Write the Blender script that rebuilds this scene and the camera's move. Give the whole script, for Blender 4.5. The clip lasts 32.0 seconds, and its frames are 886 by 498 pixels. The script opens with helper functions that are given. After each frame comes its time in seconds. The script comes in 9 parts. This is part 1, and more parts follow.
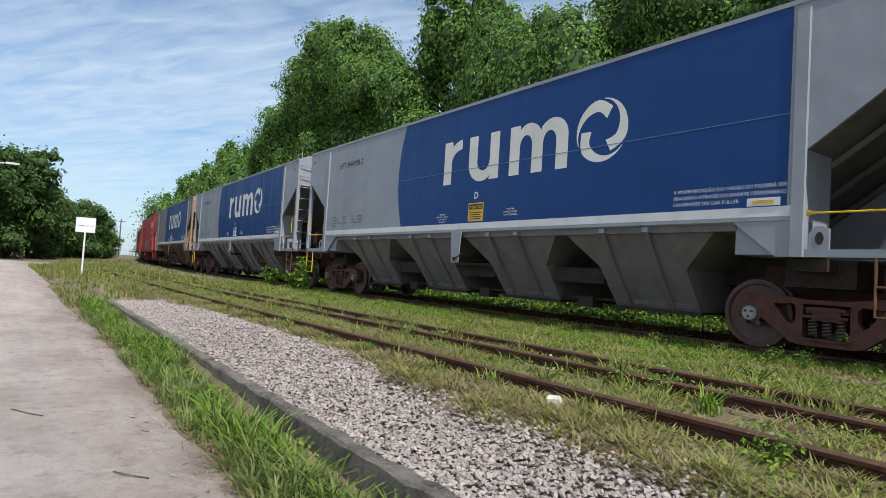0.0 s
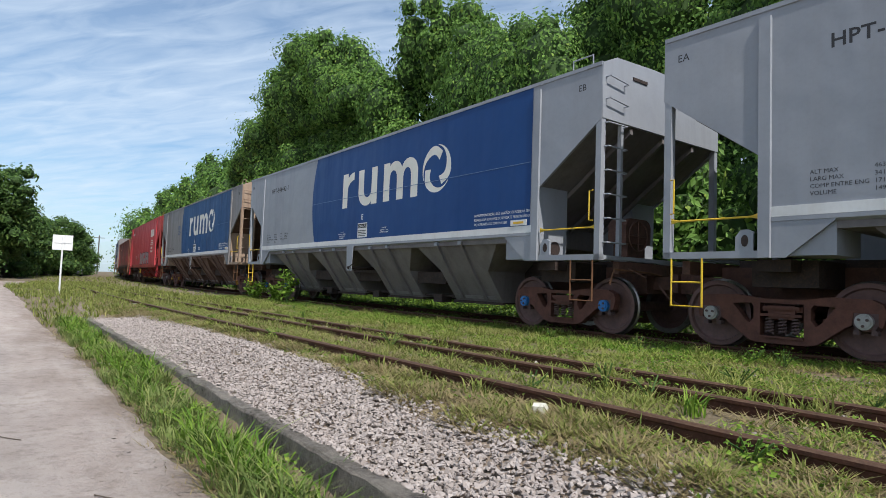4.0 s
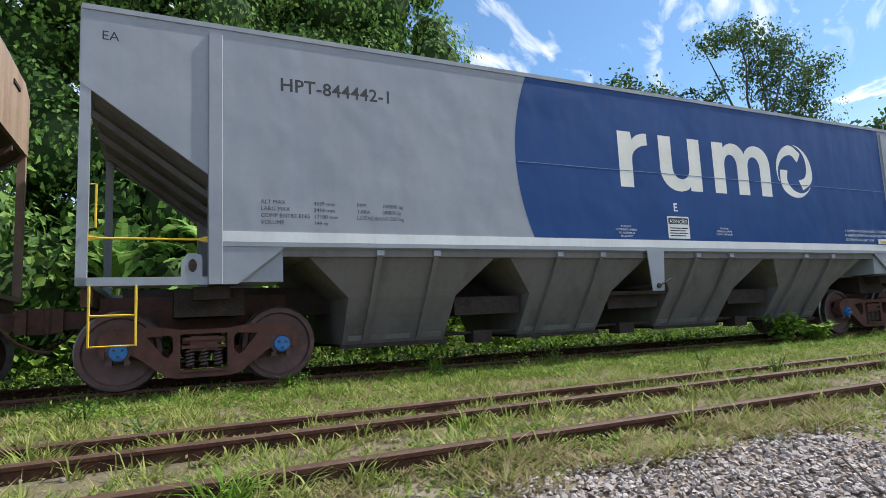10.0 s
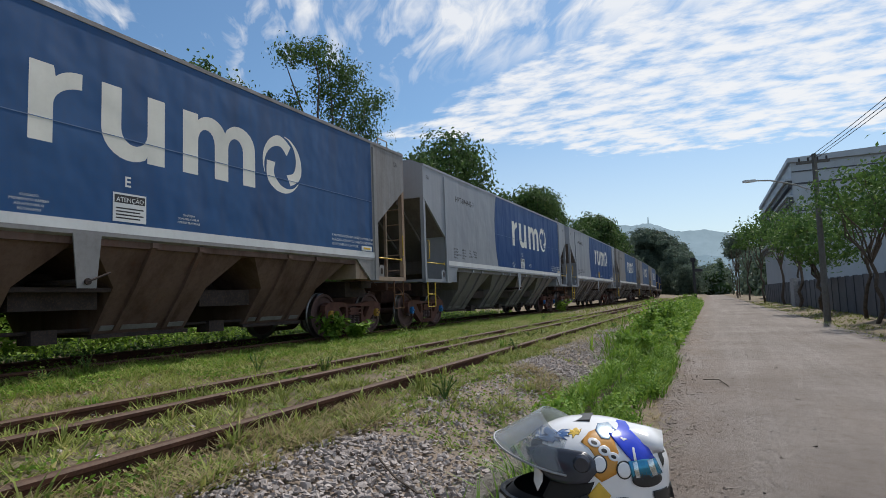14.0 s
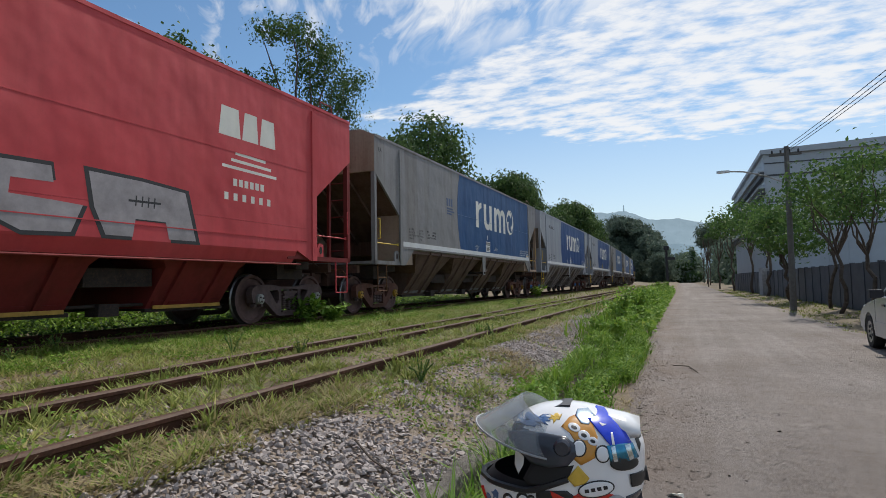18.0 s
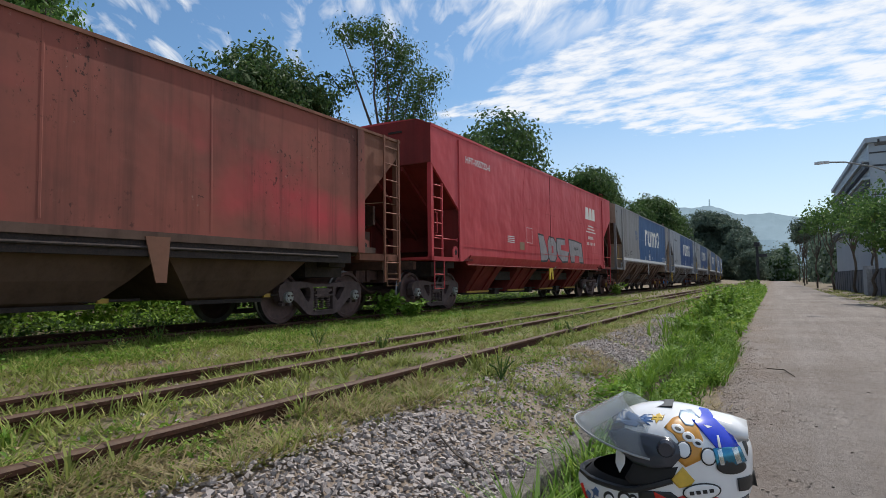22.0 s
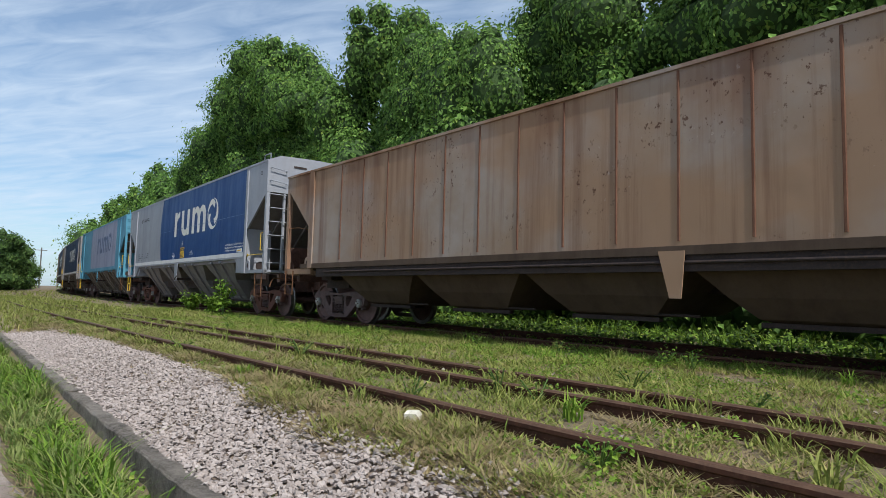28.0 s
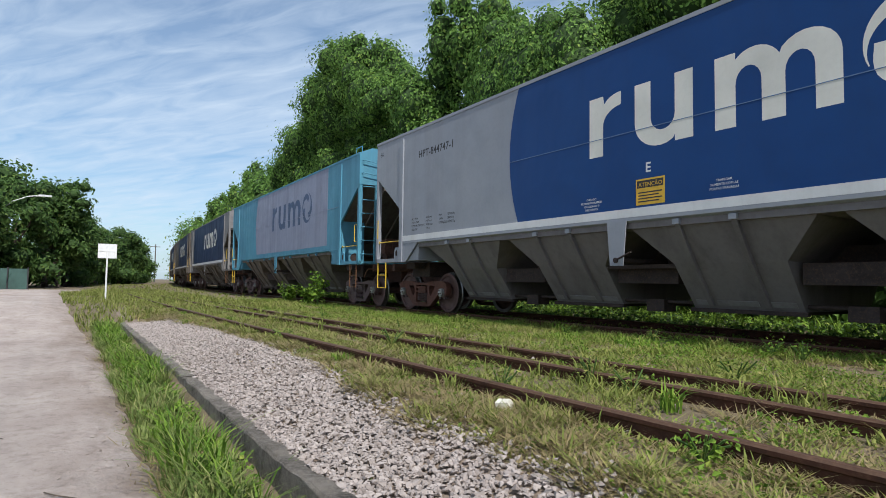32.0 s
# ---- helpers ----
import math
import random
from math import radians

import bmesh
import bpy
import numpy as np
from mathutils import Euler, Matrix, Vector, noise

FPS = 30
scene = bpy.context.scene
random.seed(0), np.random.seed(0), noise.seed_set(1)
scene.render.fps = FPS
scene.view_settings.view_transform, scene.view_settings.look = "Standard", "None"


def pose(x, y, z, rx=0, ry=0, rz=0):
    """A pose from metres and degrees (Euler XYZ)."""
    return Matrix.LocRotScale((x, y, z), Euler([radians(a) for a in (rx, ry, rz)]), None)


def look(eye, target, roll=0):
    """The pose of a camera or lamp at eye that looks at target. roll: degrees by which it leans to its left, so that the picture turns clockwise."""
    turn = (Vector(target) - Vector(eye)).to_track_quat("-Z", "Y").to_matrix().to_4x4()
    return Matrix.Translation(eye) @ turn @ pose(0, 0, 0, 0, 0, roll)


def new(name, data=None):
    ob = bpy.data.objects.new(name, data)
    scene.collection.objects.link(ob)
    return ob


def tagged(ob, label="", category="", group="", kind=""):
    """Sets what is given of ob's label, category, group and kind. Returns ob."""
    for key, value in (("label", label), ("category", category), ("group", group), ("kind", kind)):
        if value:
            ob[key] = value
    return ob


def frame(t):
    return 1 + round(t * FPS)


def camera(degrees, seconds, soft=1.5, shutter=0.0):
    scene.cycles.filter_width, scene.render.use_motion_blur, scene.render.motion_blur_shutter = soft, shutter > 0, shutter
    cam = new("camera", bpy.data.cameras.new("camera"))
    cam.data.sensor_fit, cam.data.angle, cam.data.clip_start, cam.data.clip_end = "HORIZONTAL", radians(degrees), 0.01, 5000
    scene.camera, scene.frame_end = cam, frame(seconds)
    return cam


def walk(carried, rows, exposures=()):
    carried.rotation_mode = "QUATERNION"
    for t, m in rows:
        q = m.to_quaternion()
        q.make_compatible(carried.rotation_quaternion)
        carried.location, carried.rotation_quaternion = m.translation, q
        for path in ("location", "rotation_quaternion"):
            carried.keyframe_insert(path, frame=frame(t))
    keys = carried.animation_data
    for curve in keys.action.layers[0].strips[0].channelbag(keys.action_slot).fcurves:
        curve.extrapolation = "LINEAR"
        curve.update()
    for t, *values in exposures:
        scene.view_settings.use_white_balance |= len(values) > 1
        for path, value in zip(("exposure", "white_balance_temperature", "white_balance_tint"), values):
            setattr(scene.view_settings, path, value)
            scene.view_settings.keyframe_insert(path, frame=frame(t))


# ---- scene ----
cam = camera(73.13, 32.0, soft=0.65)
PATH = [
    (0, pose(-0.744, -0.264, 0.725, 92.46, -3.61, 53.36)),
    (0.5, pose(-0.743, -0.267, 0.730, 92.41, -3.37, 53.36)),
    (1, pose(-0.744, -0.264, 0.728, 92.45, -3.12, 53.34)),
    (1.5, pose(-0.750, -0.260, 0.728, 92.48, -2.95, 53.25)),
    (2, pose(-0.747, -0.260, 0.731, 92.53, -2.76, 53.06)),
    (2.5, pose(-0.742, -0.264, 0.731, 92.60, -2.66, 52.79)),
    (3, pose(-0.739, -0.264, 0.734, 92.79, -2.47, 52.50)),
    (3.5, pose(-0.734, -0.265, 0.738, 93.08, -2.29, 52.19)),
    (5.5, pose(-0.742, -0.230, 0.738, 93.92, -1.84, 50.62)),
    (6, pose(-0.739, -0.229, 0.735, 94.07, -1.87, 49.97)),
    (6.5, pose(-0.737, -0.234, 0.736, 94.22, -1.82, 48.73)),
    (7, pose(-0.729, -0.243, 0.739, 94.52, -1.66, 46.27)),
    (7.5, pose(-0.723, -0.233, 0.736, 94.86, -1.48, 42.58)),
    (8, pose(-0.712, -0.213, 0.734, 95.20, -0.94, 37.03)),
    (8.5, pose(-0.709, -0.166, 0.724, 95.69, -0.09, 26.72)),
    (9, pose(-0.648, -0.133, 0.711, 96.07, 0.98, 10.92)),
    (9.5, pose(-0.574, -0.072, 0.679, 96.76, 2.17, -7.48)),
    (10, pose(-0.477, -0.020, 0.671, 96.83, 2.59, -25.72)),
    (10.5, pose(-0.370, 0.083, 0.672, 96.78, 2.26, -41.74)),
    (11, pose(-0.275, 0.148, 0.681, 96.89, 2.80, -53.71)),
    (11.5, pose(-0.222, 0.190, 0.680, 96.81, 2.79, -59.62)),
    (12, pose(-0.107, 0.212, 0.682, 96.53, 2.64, -61.72)),
    (12.5, pose(-0.016, 0.242, 0.684, 96.03, 2.45, -62.95)),
    (13, pose(-0.021, 0.283, 0.687, 95.60, 2.20, -64.48)),
    (13.5, pose(-0.040, 0.320, 0.686, 95.29, 2.15, -65.40)),
    (14, pose(-0.048, 0.331, 0.687, 94.98, 2.04, -65.92)),
    (14.5, pose(-0.054, 0.336, 0.688, 94.76, 1.85, -66.30)),
    (16.5, pose(-0.054, 0.338, 0.688, 93.89, 1.33, -67.45)),
    (17, pose(-0.055, 0.339, 0.688, 93.67, 1.24, -67.71)),
    (17.5, pose(-0.058, 0.340, 0.689, 93.53, 1.15, -67.98)),
    (18, pose(-0.063, 0.342, 0.692, 93.36, 1.09, -68.21)),
    (18.5, pose(-0.063, 0.341, 0.692, 93.25, 1.06, -68.39)),
    (19, pose(-0.062, 0.343, 0.690, 93.17, 1.08, -68.55)),
    (19.5, pose(-0.059, 0.346, 0.689, 93.08, 1.08, -68.68)),
    (20, pose(-0.067, 0.346, 0.692, 93.01, 1.13, -68.70)),
    (20.5, pose(-0.070, 0.347, 0.693, 92.99, 1.14, -68.43)),
    (21, pose(-0.080, 0.348, 0.696, 93.05, 1.21, -67.34)),
    (21.5, pose(-0.091, 0.354, 0.697, 93.14, 1.09, -65.06)),
    (22, pose(-0.104, 0.367, 0.696, 93.19, 0.80, -61.00)),
    (22.5, pose(-0.111, 0.380, 0.692, 93.23, 0.45, -55.73)),
    (23, pose(-0.135, 0.389, 0.693, 93.46, 0.07, -49.51)),
    (23.5, pose(-0.220, 0.402, 0.712, 93.57, -0.59, -39.84)),
    (24, pose(-0.314, 0.409, 0.718, 93.65, -0.82, -25.86)),
    (24.5, pose(-0.350, 0.454, 0.717, 93.84, -0.86, -14.56)),
    (25, pose(-0.369, 0.420, 0.727, 93.97, -0.89, -4.34)),
    (25.5, pose(-0.368, 0.327, 0.725, 94.35, -1.11, 8.44)),
    (26, pose(-0.361, 0.315, 0.728, 94.31, -1.32, 22.93)),
    (26.5, pose(-0.375, 0.328, 0.724, 94.45, -1.10, 33.96)),
    (28.5, pose(-0.498, 0.313, 0.700, 94.25, -1.64, 50.13)),
    (29, pose(-0.493, 0.296, 0.702, 94.02, -1.63, 52.09)),
    (29.5, pose(-0.493, 0.298, 0.702, 93.78, -1.49, 53.81)),
    (30, pose(-0.492, 0.298, 0.702, 93.67, -1.40, 54.86)),
    (30.5, pose(-0.495, 0.304, 0.694, 93.59, -1.33, 55.44)),
    (31, pose(-0.486, 0.300, 0.696, 93.50, -1.21, 55.94)),
    (31.5, pose(-0.487, 0.306, 0.699, 93.37, -1.02, 56.34)),
    (32, pose(-0.492, 0.311, 0.701, 93.26, -0.82, 56.47)),
]
walk(cam, PATH, [(0, 0.22, 6540, 10), (6.5, 0.27, 6540, 10), (8.2, 0.5, 6400, 10), (9.0, 0.78, 6340, 10), (9.8, 0.72, 6400, 10), (10.5, 0.2, 6560, 10), (11.0, -0.15, 6640, 10), (12, -0.10, 6640, 10), (13, -0.05, 6640, 10), (21, -0.05, 6640, 10), (22.3, 0.1, 6560, 10),
                 (23.0, 0.3, 6500, 10), (23.8, 0.78, 6440, 10), (25.0, 1.12, 6420, 10), (25.8, 1.0, 6460, 10), (26.6, 0.5, 6480, 10), (28.5, 0.17, 6500, 10), (32, 0.17, 6500, 10)])

from mathutils.geometry import tessellate_polygon


# ---------------------------------------------------------------- running track and the train's way along it
def side_line(x):
    """Across-position of the train's near side along the running track."""
    return 7.179 - 0.013 * x + 0.0009 * min(x + 8, 0) ** 2 + 0.00029 * max(x - 15, 0) ** 2


HALF = 1.705
ARC_S, ARC_X = [0.0], [0.0]
for _i in range(1200):
    ARC_X.append(ARC_X[-1] + 0.25)
    ARC_S.append(ARC_S[-1] + math.hypot(0.25, side_line(ARC_X[-1]) - side_line(ARC_X[-2])))
for _i in range(900):
    ARC_X.insert(0, ARC_X[0] - 0.25)
    ARC_S.insert(0, ARC_S[0] - math.hypot(0.25, side_line(ARC_X[0]) - side_line(ARC_X[1])))


def on_track(s):
    x = float(np.interp(s, ARC_S, ARC_X))
    return x, side_line(x) + HALF


def train_at(t):
    """Place along the track of the reference coupling."""
    q = t / 16 - 1
    return -19.881 + 3.34482 * t + 0.017736 * t * t - 0.66103 * q ** 3 + 0.14389 * q ** 4


def wagon_pose(s, half=6.7):
    (xa, ya), (xb, yb) = on_track(s - half), on_track(s + half)
    return pose((xa + xb) / 2, (ya + yb) / 2, 0.019, 0, 0, math.degrees(math.atan2(yb - ya, xb - xa)))

# ---------------------------------------------------------------- sky and sun
SUN_DIR = Vector((0.60, -0.10, 0.79)).normalized()
world = bpy.data.worlds.new("world")
scene.world = world
world.use_nodes = True


def build_sky():
    nt = world.node_tree
    nt.nodes.clear()
    out = nt.nodes.new("ShaderNodeOutputWorld")
    bg = nt.nodes.new("ShaderNodeBackground")
    sky = nt.nodes.new("ShaderNodeTexSky")
    sky.sky_type, sky.sun_disc = "NISHITA", False
    sky.sun_elevation = math.asin(SUN_DIR.z)
    sky.sun_rotation = math.atan2(SUN_DIR.x, SUN_DIR.y)
    sky.air_density, sky.dust_density, sky.ozone_density = 1.0, 0.8, 1.6
    tc = nt.nodes.new("ShaderNodeTexCoord")
    sep = nt.nodes.new("ShaderNodeSeparateXYZ")
    nt.links.new(tc.outputs["Generated"], sep.inputs[0])

    def op(kind, a, b=None, c=None):
        n = nt.nodes.new("ShaderNodeMath")
        n.operation = kind
        for i, v in enumerate((a, b, c)):
            if v is None:
                continue
            if isinstance(v, (int, float)):
                n.inputs[i].default_value = v
            else:
                nt.links.new(v, n.inputs[i])
        return n.outputs[0]

    zz = op("ADD", op("MAXIMUM", sep.outputs[2], 0.0), 0.12)
    com = nt.nodes.new("ShaderNodeCombineXYZ")
    nt.links.new(op("DIVIDE", sep.outputs[0], zz), com.inputs[0])
    nt.links.new(op("DIVIDE", sep.outputs[1], zz), com.inputs[1])
    # broad banks of cloud in slanting rows, broken up small
    turn = nt.nodes.new("ShaderNodeVectorRotate")
    turn.rotation_type = "Z_AXIS"
    turn.inputs["Angle"].default_value = radians(-36)
    nt.links.new(com.outputs[0], turn.inputs["Vector"])
    mp = nt.nodes.new("ShaderNodeMapping")
    mp.inputs["Scale"].default_value = (0.26, 0.80, 1)
    mp.inputs["Location"].default_value = (1.35, 0.55, 0)
    nt.links.new(turn.outputs[0], mp.inputs[0])
    big = nt.nodes.new("ShaderNodeTexNoise")
    big.inputs["Scale"].default_value, big.inputs["Detail"].default_value, big.inputs["Roughness"].default_value = 1.0, 7, 0.58
    nt.links.new(mp.outputs[0], big.inputs["Vector"])
    mp2 = nt.nodes.new("ShaderNodeMapping")
    mp2.inputs["Scale"].default_value = (2.2, 6.5, 1)
    nt.links.new(turn.outputs[0], mp2.inputs[0])
    rip = nt.nodes.new("ShaderNodeTexNoise")
    rip.inputs["Scale"].default_value, rip.inputs["Detail"].default_value, rip.inputs["Roughness"].default_value = 1.6, 5, 0.55
    rip.inputs["Distortion"].default_value = 0.6
    nt.links.new(mp2.outputs[0], rip.inputs["Vector"])
    mix = op("ADD", op("MULTIPLY", big.outputs[0], 0.58), op("MULTIPLY", rip.outputs[0], 0.42))
    ramp = nt.nodes.new("ShaderNodeValToRGB")
    ramp.color_ramp.elements[0].position, ramp.color_ramp.elements[0].color = 0.50, (0, 0, 0, 1)
    ramp.color_ramp.elements[1].position, ramp.color_ramp.elements[1].color = 0.60, (1, 1, 1, 1)
    nt.links.new(mix, ramp.inputs[0])
    # one wide bank of finely rippled cloud down the road, clear sky on both its sides
    u, v = op("DIVIDE", sep.outputs[0], zz), op("DIVIDE", sep.outputs[1], zz)
    wav = op("MULTIPLY", op("SUBTRACT", big.outputs[0], 0.5), 0.9)
    uu = op("ADD", u, wav)

    def edge(value, width):
        return op("MINIMUM", op("MAXIMUM", op("DIVIDE", value, width), 0.0), 1.0)

    near_side = edge(op("SUBTRACT", uu, op("ADD", 1.62, op("MULTIPLY", v, 0.32))), 0.16)
    far_side = edge(op("SUBTRACT", op("SUBTRACT", 3.15, op("MULTIPLY", op("MAXIMUM", op("SUBTRACT", v, 0.15), 0.0), 0.72)), uu), 0.30)
    bank = op("MULTIPLY", near_side, far_side)
    mp3 = nt.nodes.new("ShaderNodeMapping")
    mp3.inputs["Scale"].default_value = (13, 6.5, 1)
    mp3.inputs["Rotation"].default_value = (0, 0, radians(12))
    nt.links.new(com.outputs[0], mp3.inputs[0])
    cell = nt.nodes.new("ShaderNodeTexNoise")
    cell.inputs["Scale"].default_value, cell.inputs["Detail"].default_value, cell.inputs["Roughness"].default_value = 1.0, 5, 0.58
    nt.links.new(mp3.outputs[0], cell.inputs["Vector"])
    thick = op("ADD", op("MULTIPLY", bank, 0.275), op("ADD", op("MULTIPLY", cell.outputs[0], 0.55), op("MULTIPLY", rip.outputs[0], 0.15)))
    flock = nt.nodes.new("ShaderNodeMapRange")
    flock.interpolation_type = "SMOOTHSTEP"
    flock.inputs["From Min"].default_value, flock.inputs["From Max"].default_value = 0.50, 0.70
    nt.links.new(thick, flock.inputs[0])
    high = op("ADD", op("MULTIPLY", edge(op("SUBTRACT", 1.88, u), 0.25), 0.82), 0.10)
    banks = op("MAXIMUM", op("MULTIPLY", ramp.outputs[0], high), flock.outputs[0])
    # a thin veil lies over the part of the sky down the line
    veil = nt.nodes.new("ShaderNodeMapRange")
    veil.inputs["From Min"].default_value, veil.inputs["From Max"].default_value = 0.30, -0.55
    veil.inputs["To Min"].default_value, veil.inputs["To Max"].default_value = 0.0, 1.0
    nt.links.new(sep.outputs[0], veil.inputs[0])
    soft = nt.nodes.new("ShaderNodeMapRange")
    soft.inputs["From Min"].default_value, soft.inputs["From Max"].default_value = 0.36, 0.62
    soft.inputs["To Min"].default_value, soft.inputs["To Max"].default_value = 0.22, 0.80
    nt.links.new(mix, soft.inputs[0])
    fac = op("ADD", op("MULTIPLY", op("MULTIPLY", banks, 0.92), op("SUBTRACT", 1.0, veil.outputs[0])), op("MULTIPLY", veil.outputs[0], soft.outputs[0]))
    # haze towards the horizon
    haze = nt.nodes.new("ShaderNodeMapRange")
    haze.inputs["From Min"].default_value, haze.inputs["From Max"].default_value = 0.0, 0.30
    haze.inputs["To Min"].default_value, haze.inputs["To Max"].default_value = 0.56, 0.0
    nt.links.new(sep.outputs[2], haze.inputs[0])
    fac2 = op("MAXIMUM", fac, haze.outputs[0])
    m = nt.nodes.new("ShaderNodeMix")
    m.data_type = "RGBA"
    tone = nt.nodes.new("ShaderNodeMix")
    tone.data_type = "RGBA"
    tone.inputs[6].default_value, tone.inputs[7].default_value = (8.9, 9.1, 9.4, 1), (5.9, 7.0, 8.3, 1)
    nt.links.new(veil.outputs[0], tone.inputs[0])
    nt.links.new(tone.outputs[2], m.inputs[7])
    tint = nt.nodes.new("ShaderNodeMix")
    tint.data_type, tint.blend_type = "RGBA", "MULTIPLY"
    tint.inputs[0].default_value, tint.inputs[7].default_value = 1.0, (0.74, 0.98, 1.12, 1)
    nt.links.new(sky.outputs[0], tint.inputs[6])
    nt.links.new(fac2, m.inputs[0])
    nt.links.new(tint.outputs[2], m.inputs[6])
    nt.links.new(m.outputs[2], bg.inputs[0])
    bg.inputs[1].default_value = 0.105
    nt.links.new(bg.outputs[0], out.inputs[0])


build_sky()
sun = new("sun", bpy.data.lights.new("sun", "SUN"))
sun.data.energy, sun.data.angle, sun.data.color = 4.2, radians(0.6), (1.0, 0.965, 0.91)
sun.matrix_world = look(SUN_DIR * 50, (0, 0, 0))


# ---------------------------------------------------------------- materials
def nodes_of(name):
    m = bpy.data.materials.new(name)
    m.use_nodes = True
    return m, m.node_tree, m.node_tree.nodes["Principled BSDF"]


def put(nt, kind, **inputs):
    n = nt.nodes.new(kind)
    for k, v in inputs.items():
        sock = n.inputs[k.replace("_", " ")]
        if hasattr(v, "is_linked"):
            nt.links.new(v, sock)
        else:
            sock.default_value = v
    return n


def noise_of(nt, scale, detail=5, rough=0.6, stretch=(1, 1, 1), coord="Object", shift=(0, 0, 0)):
    tc = nt.nodes.new("ShaderNodeTexCoord")
    mp = nt.nodes.new("ShaderNodeMapping")
    mp.inputs["Scale"].default_value = stretch
    mp.inputs["Location"].default_value = shift
    nt.links.new(tc.outputs[coord], mp.inputs[0])
    return put(nt, "ShaderNodeTexNoise", Vector=mp.outputs[0], Scale=scale, Detail=detail, Roughness=rough).outputs[0]


def ramped(nt, fac, lo, hi, a=0.0, b=1.0):
    n = put(nt, "ShaderNodeMapRange", Value=fac, From_Min=lo, From_Max=hi, To_Min=a, To_Max=b)
    return n.outputs[0]


def mixed(nt, fac, a, b):
    n = nt.nodes.new("ShaderNodeMix")
    n.data_type = "RGBA"
    for i, v in ((0, fac), (6, a), (7, b)):
        if hasattr(v, "is_linked"):
            nt.links.new(v, n.inputs[i])
        else:
            n.inputs[i].default_value = v if i == 0 else (*v, 1)
    return n.outputs[2]


def times_of(nt, a, b):
    n = nt.nodes.new("ShaderNodeMath")
    n.operation = "MULTIPLY"
    for i, v in enumerate((a, b)):
        if hasattr(v, "is_linked"):
            nt.links.new(v, n.inputs[i])
        else:
            n.inputs[i].default_value = v
    return n.outputs[0]


def bumped(nt, bs, height, strength=0.3, distance=0.02):
    b = put(nt, "ShaderNodeBump", Height=height, Strength=strength, Distance=distance)
    nt.links.new(b.outputs[0], bs.inputs["Normal"])


def paint(name, col, dirt=0.25, grime=(0.10, 0.065, 0.04), rough=0.42, fade=None, rust=0.0, dents=0.35, shift=0.0):
    """Sprayed steel: streaks that run down, broad blotches, fading and rust spots."""
    m, nt, bs = nodes_of(name)
    streak = ramped(nt, noise_of(nt, 1.0, 6, 0.65, (2.6, 2.6, 0.16), shift=(shift, 0, 0)), 0.46, 0.78)
    blot = ramped(nt, noise_of(nt, 0.55, 5, 0.6, shift=(shift, 3, 1)), 0.35, 0.75)
    fine = noise_of(nt, 14, 4, 0.7)
    faded = mixed(nt, times_of(nt, blot, 0.55), col, fade or tuple(min(1, c * 1.25 + 0.02) for c in col))
    c = mixed(nt, times_of(nt, streak, dirt), faded, grime)
    c = mixed(nt, times_of(nt, ramped(nt, fine, 0.45, 0.75), 0.3 * dirt + 0.04), c, tuple(g * 0.7 for g in grime))
    if rust > 0:
        r = ramped(nt, noise_of(nt, 2.2, 8, 0.7, (1, 1, 0.45), shift=(shift + 9, 0, 0)), 0.66 - 0.22 * rust, 0.80 - 0.15 * rust)
        c = mixed(nt, times_of(nt, r, min(1, 0.35 + rust)), c, (0.13, 0.045, 0.02))
    nt.links.new(c, bs.inputs["Base Color"])
    nt.links.new(ramped(nt, streak, 0, 1, rough, min(0.9, rough + 0.3)), bs.inputs["Roughness"])
    bs.inputs["Specular IOR Level"].default_value = 0.22
    bumped(nt, bs, noise_of(nt, 1.5, 2, 0.45, (1, 1, 0.8), shift=(shift, 0, 0)), min(1.0, dents * 1.7), 0.05)
    return m


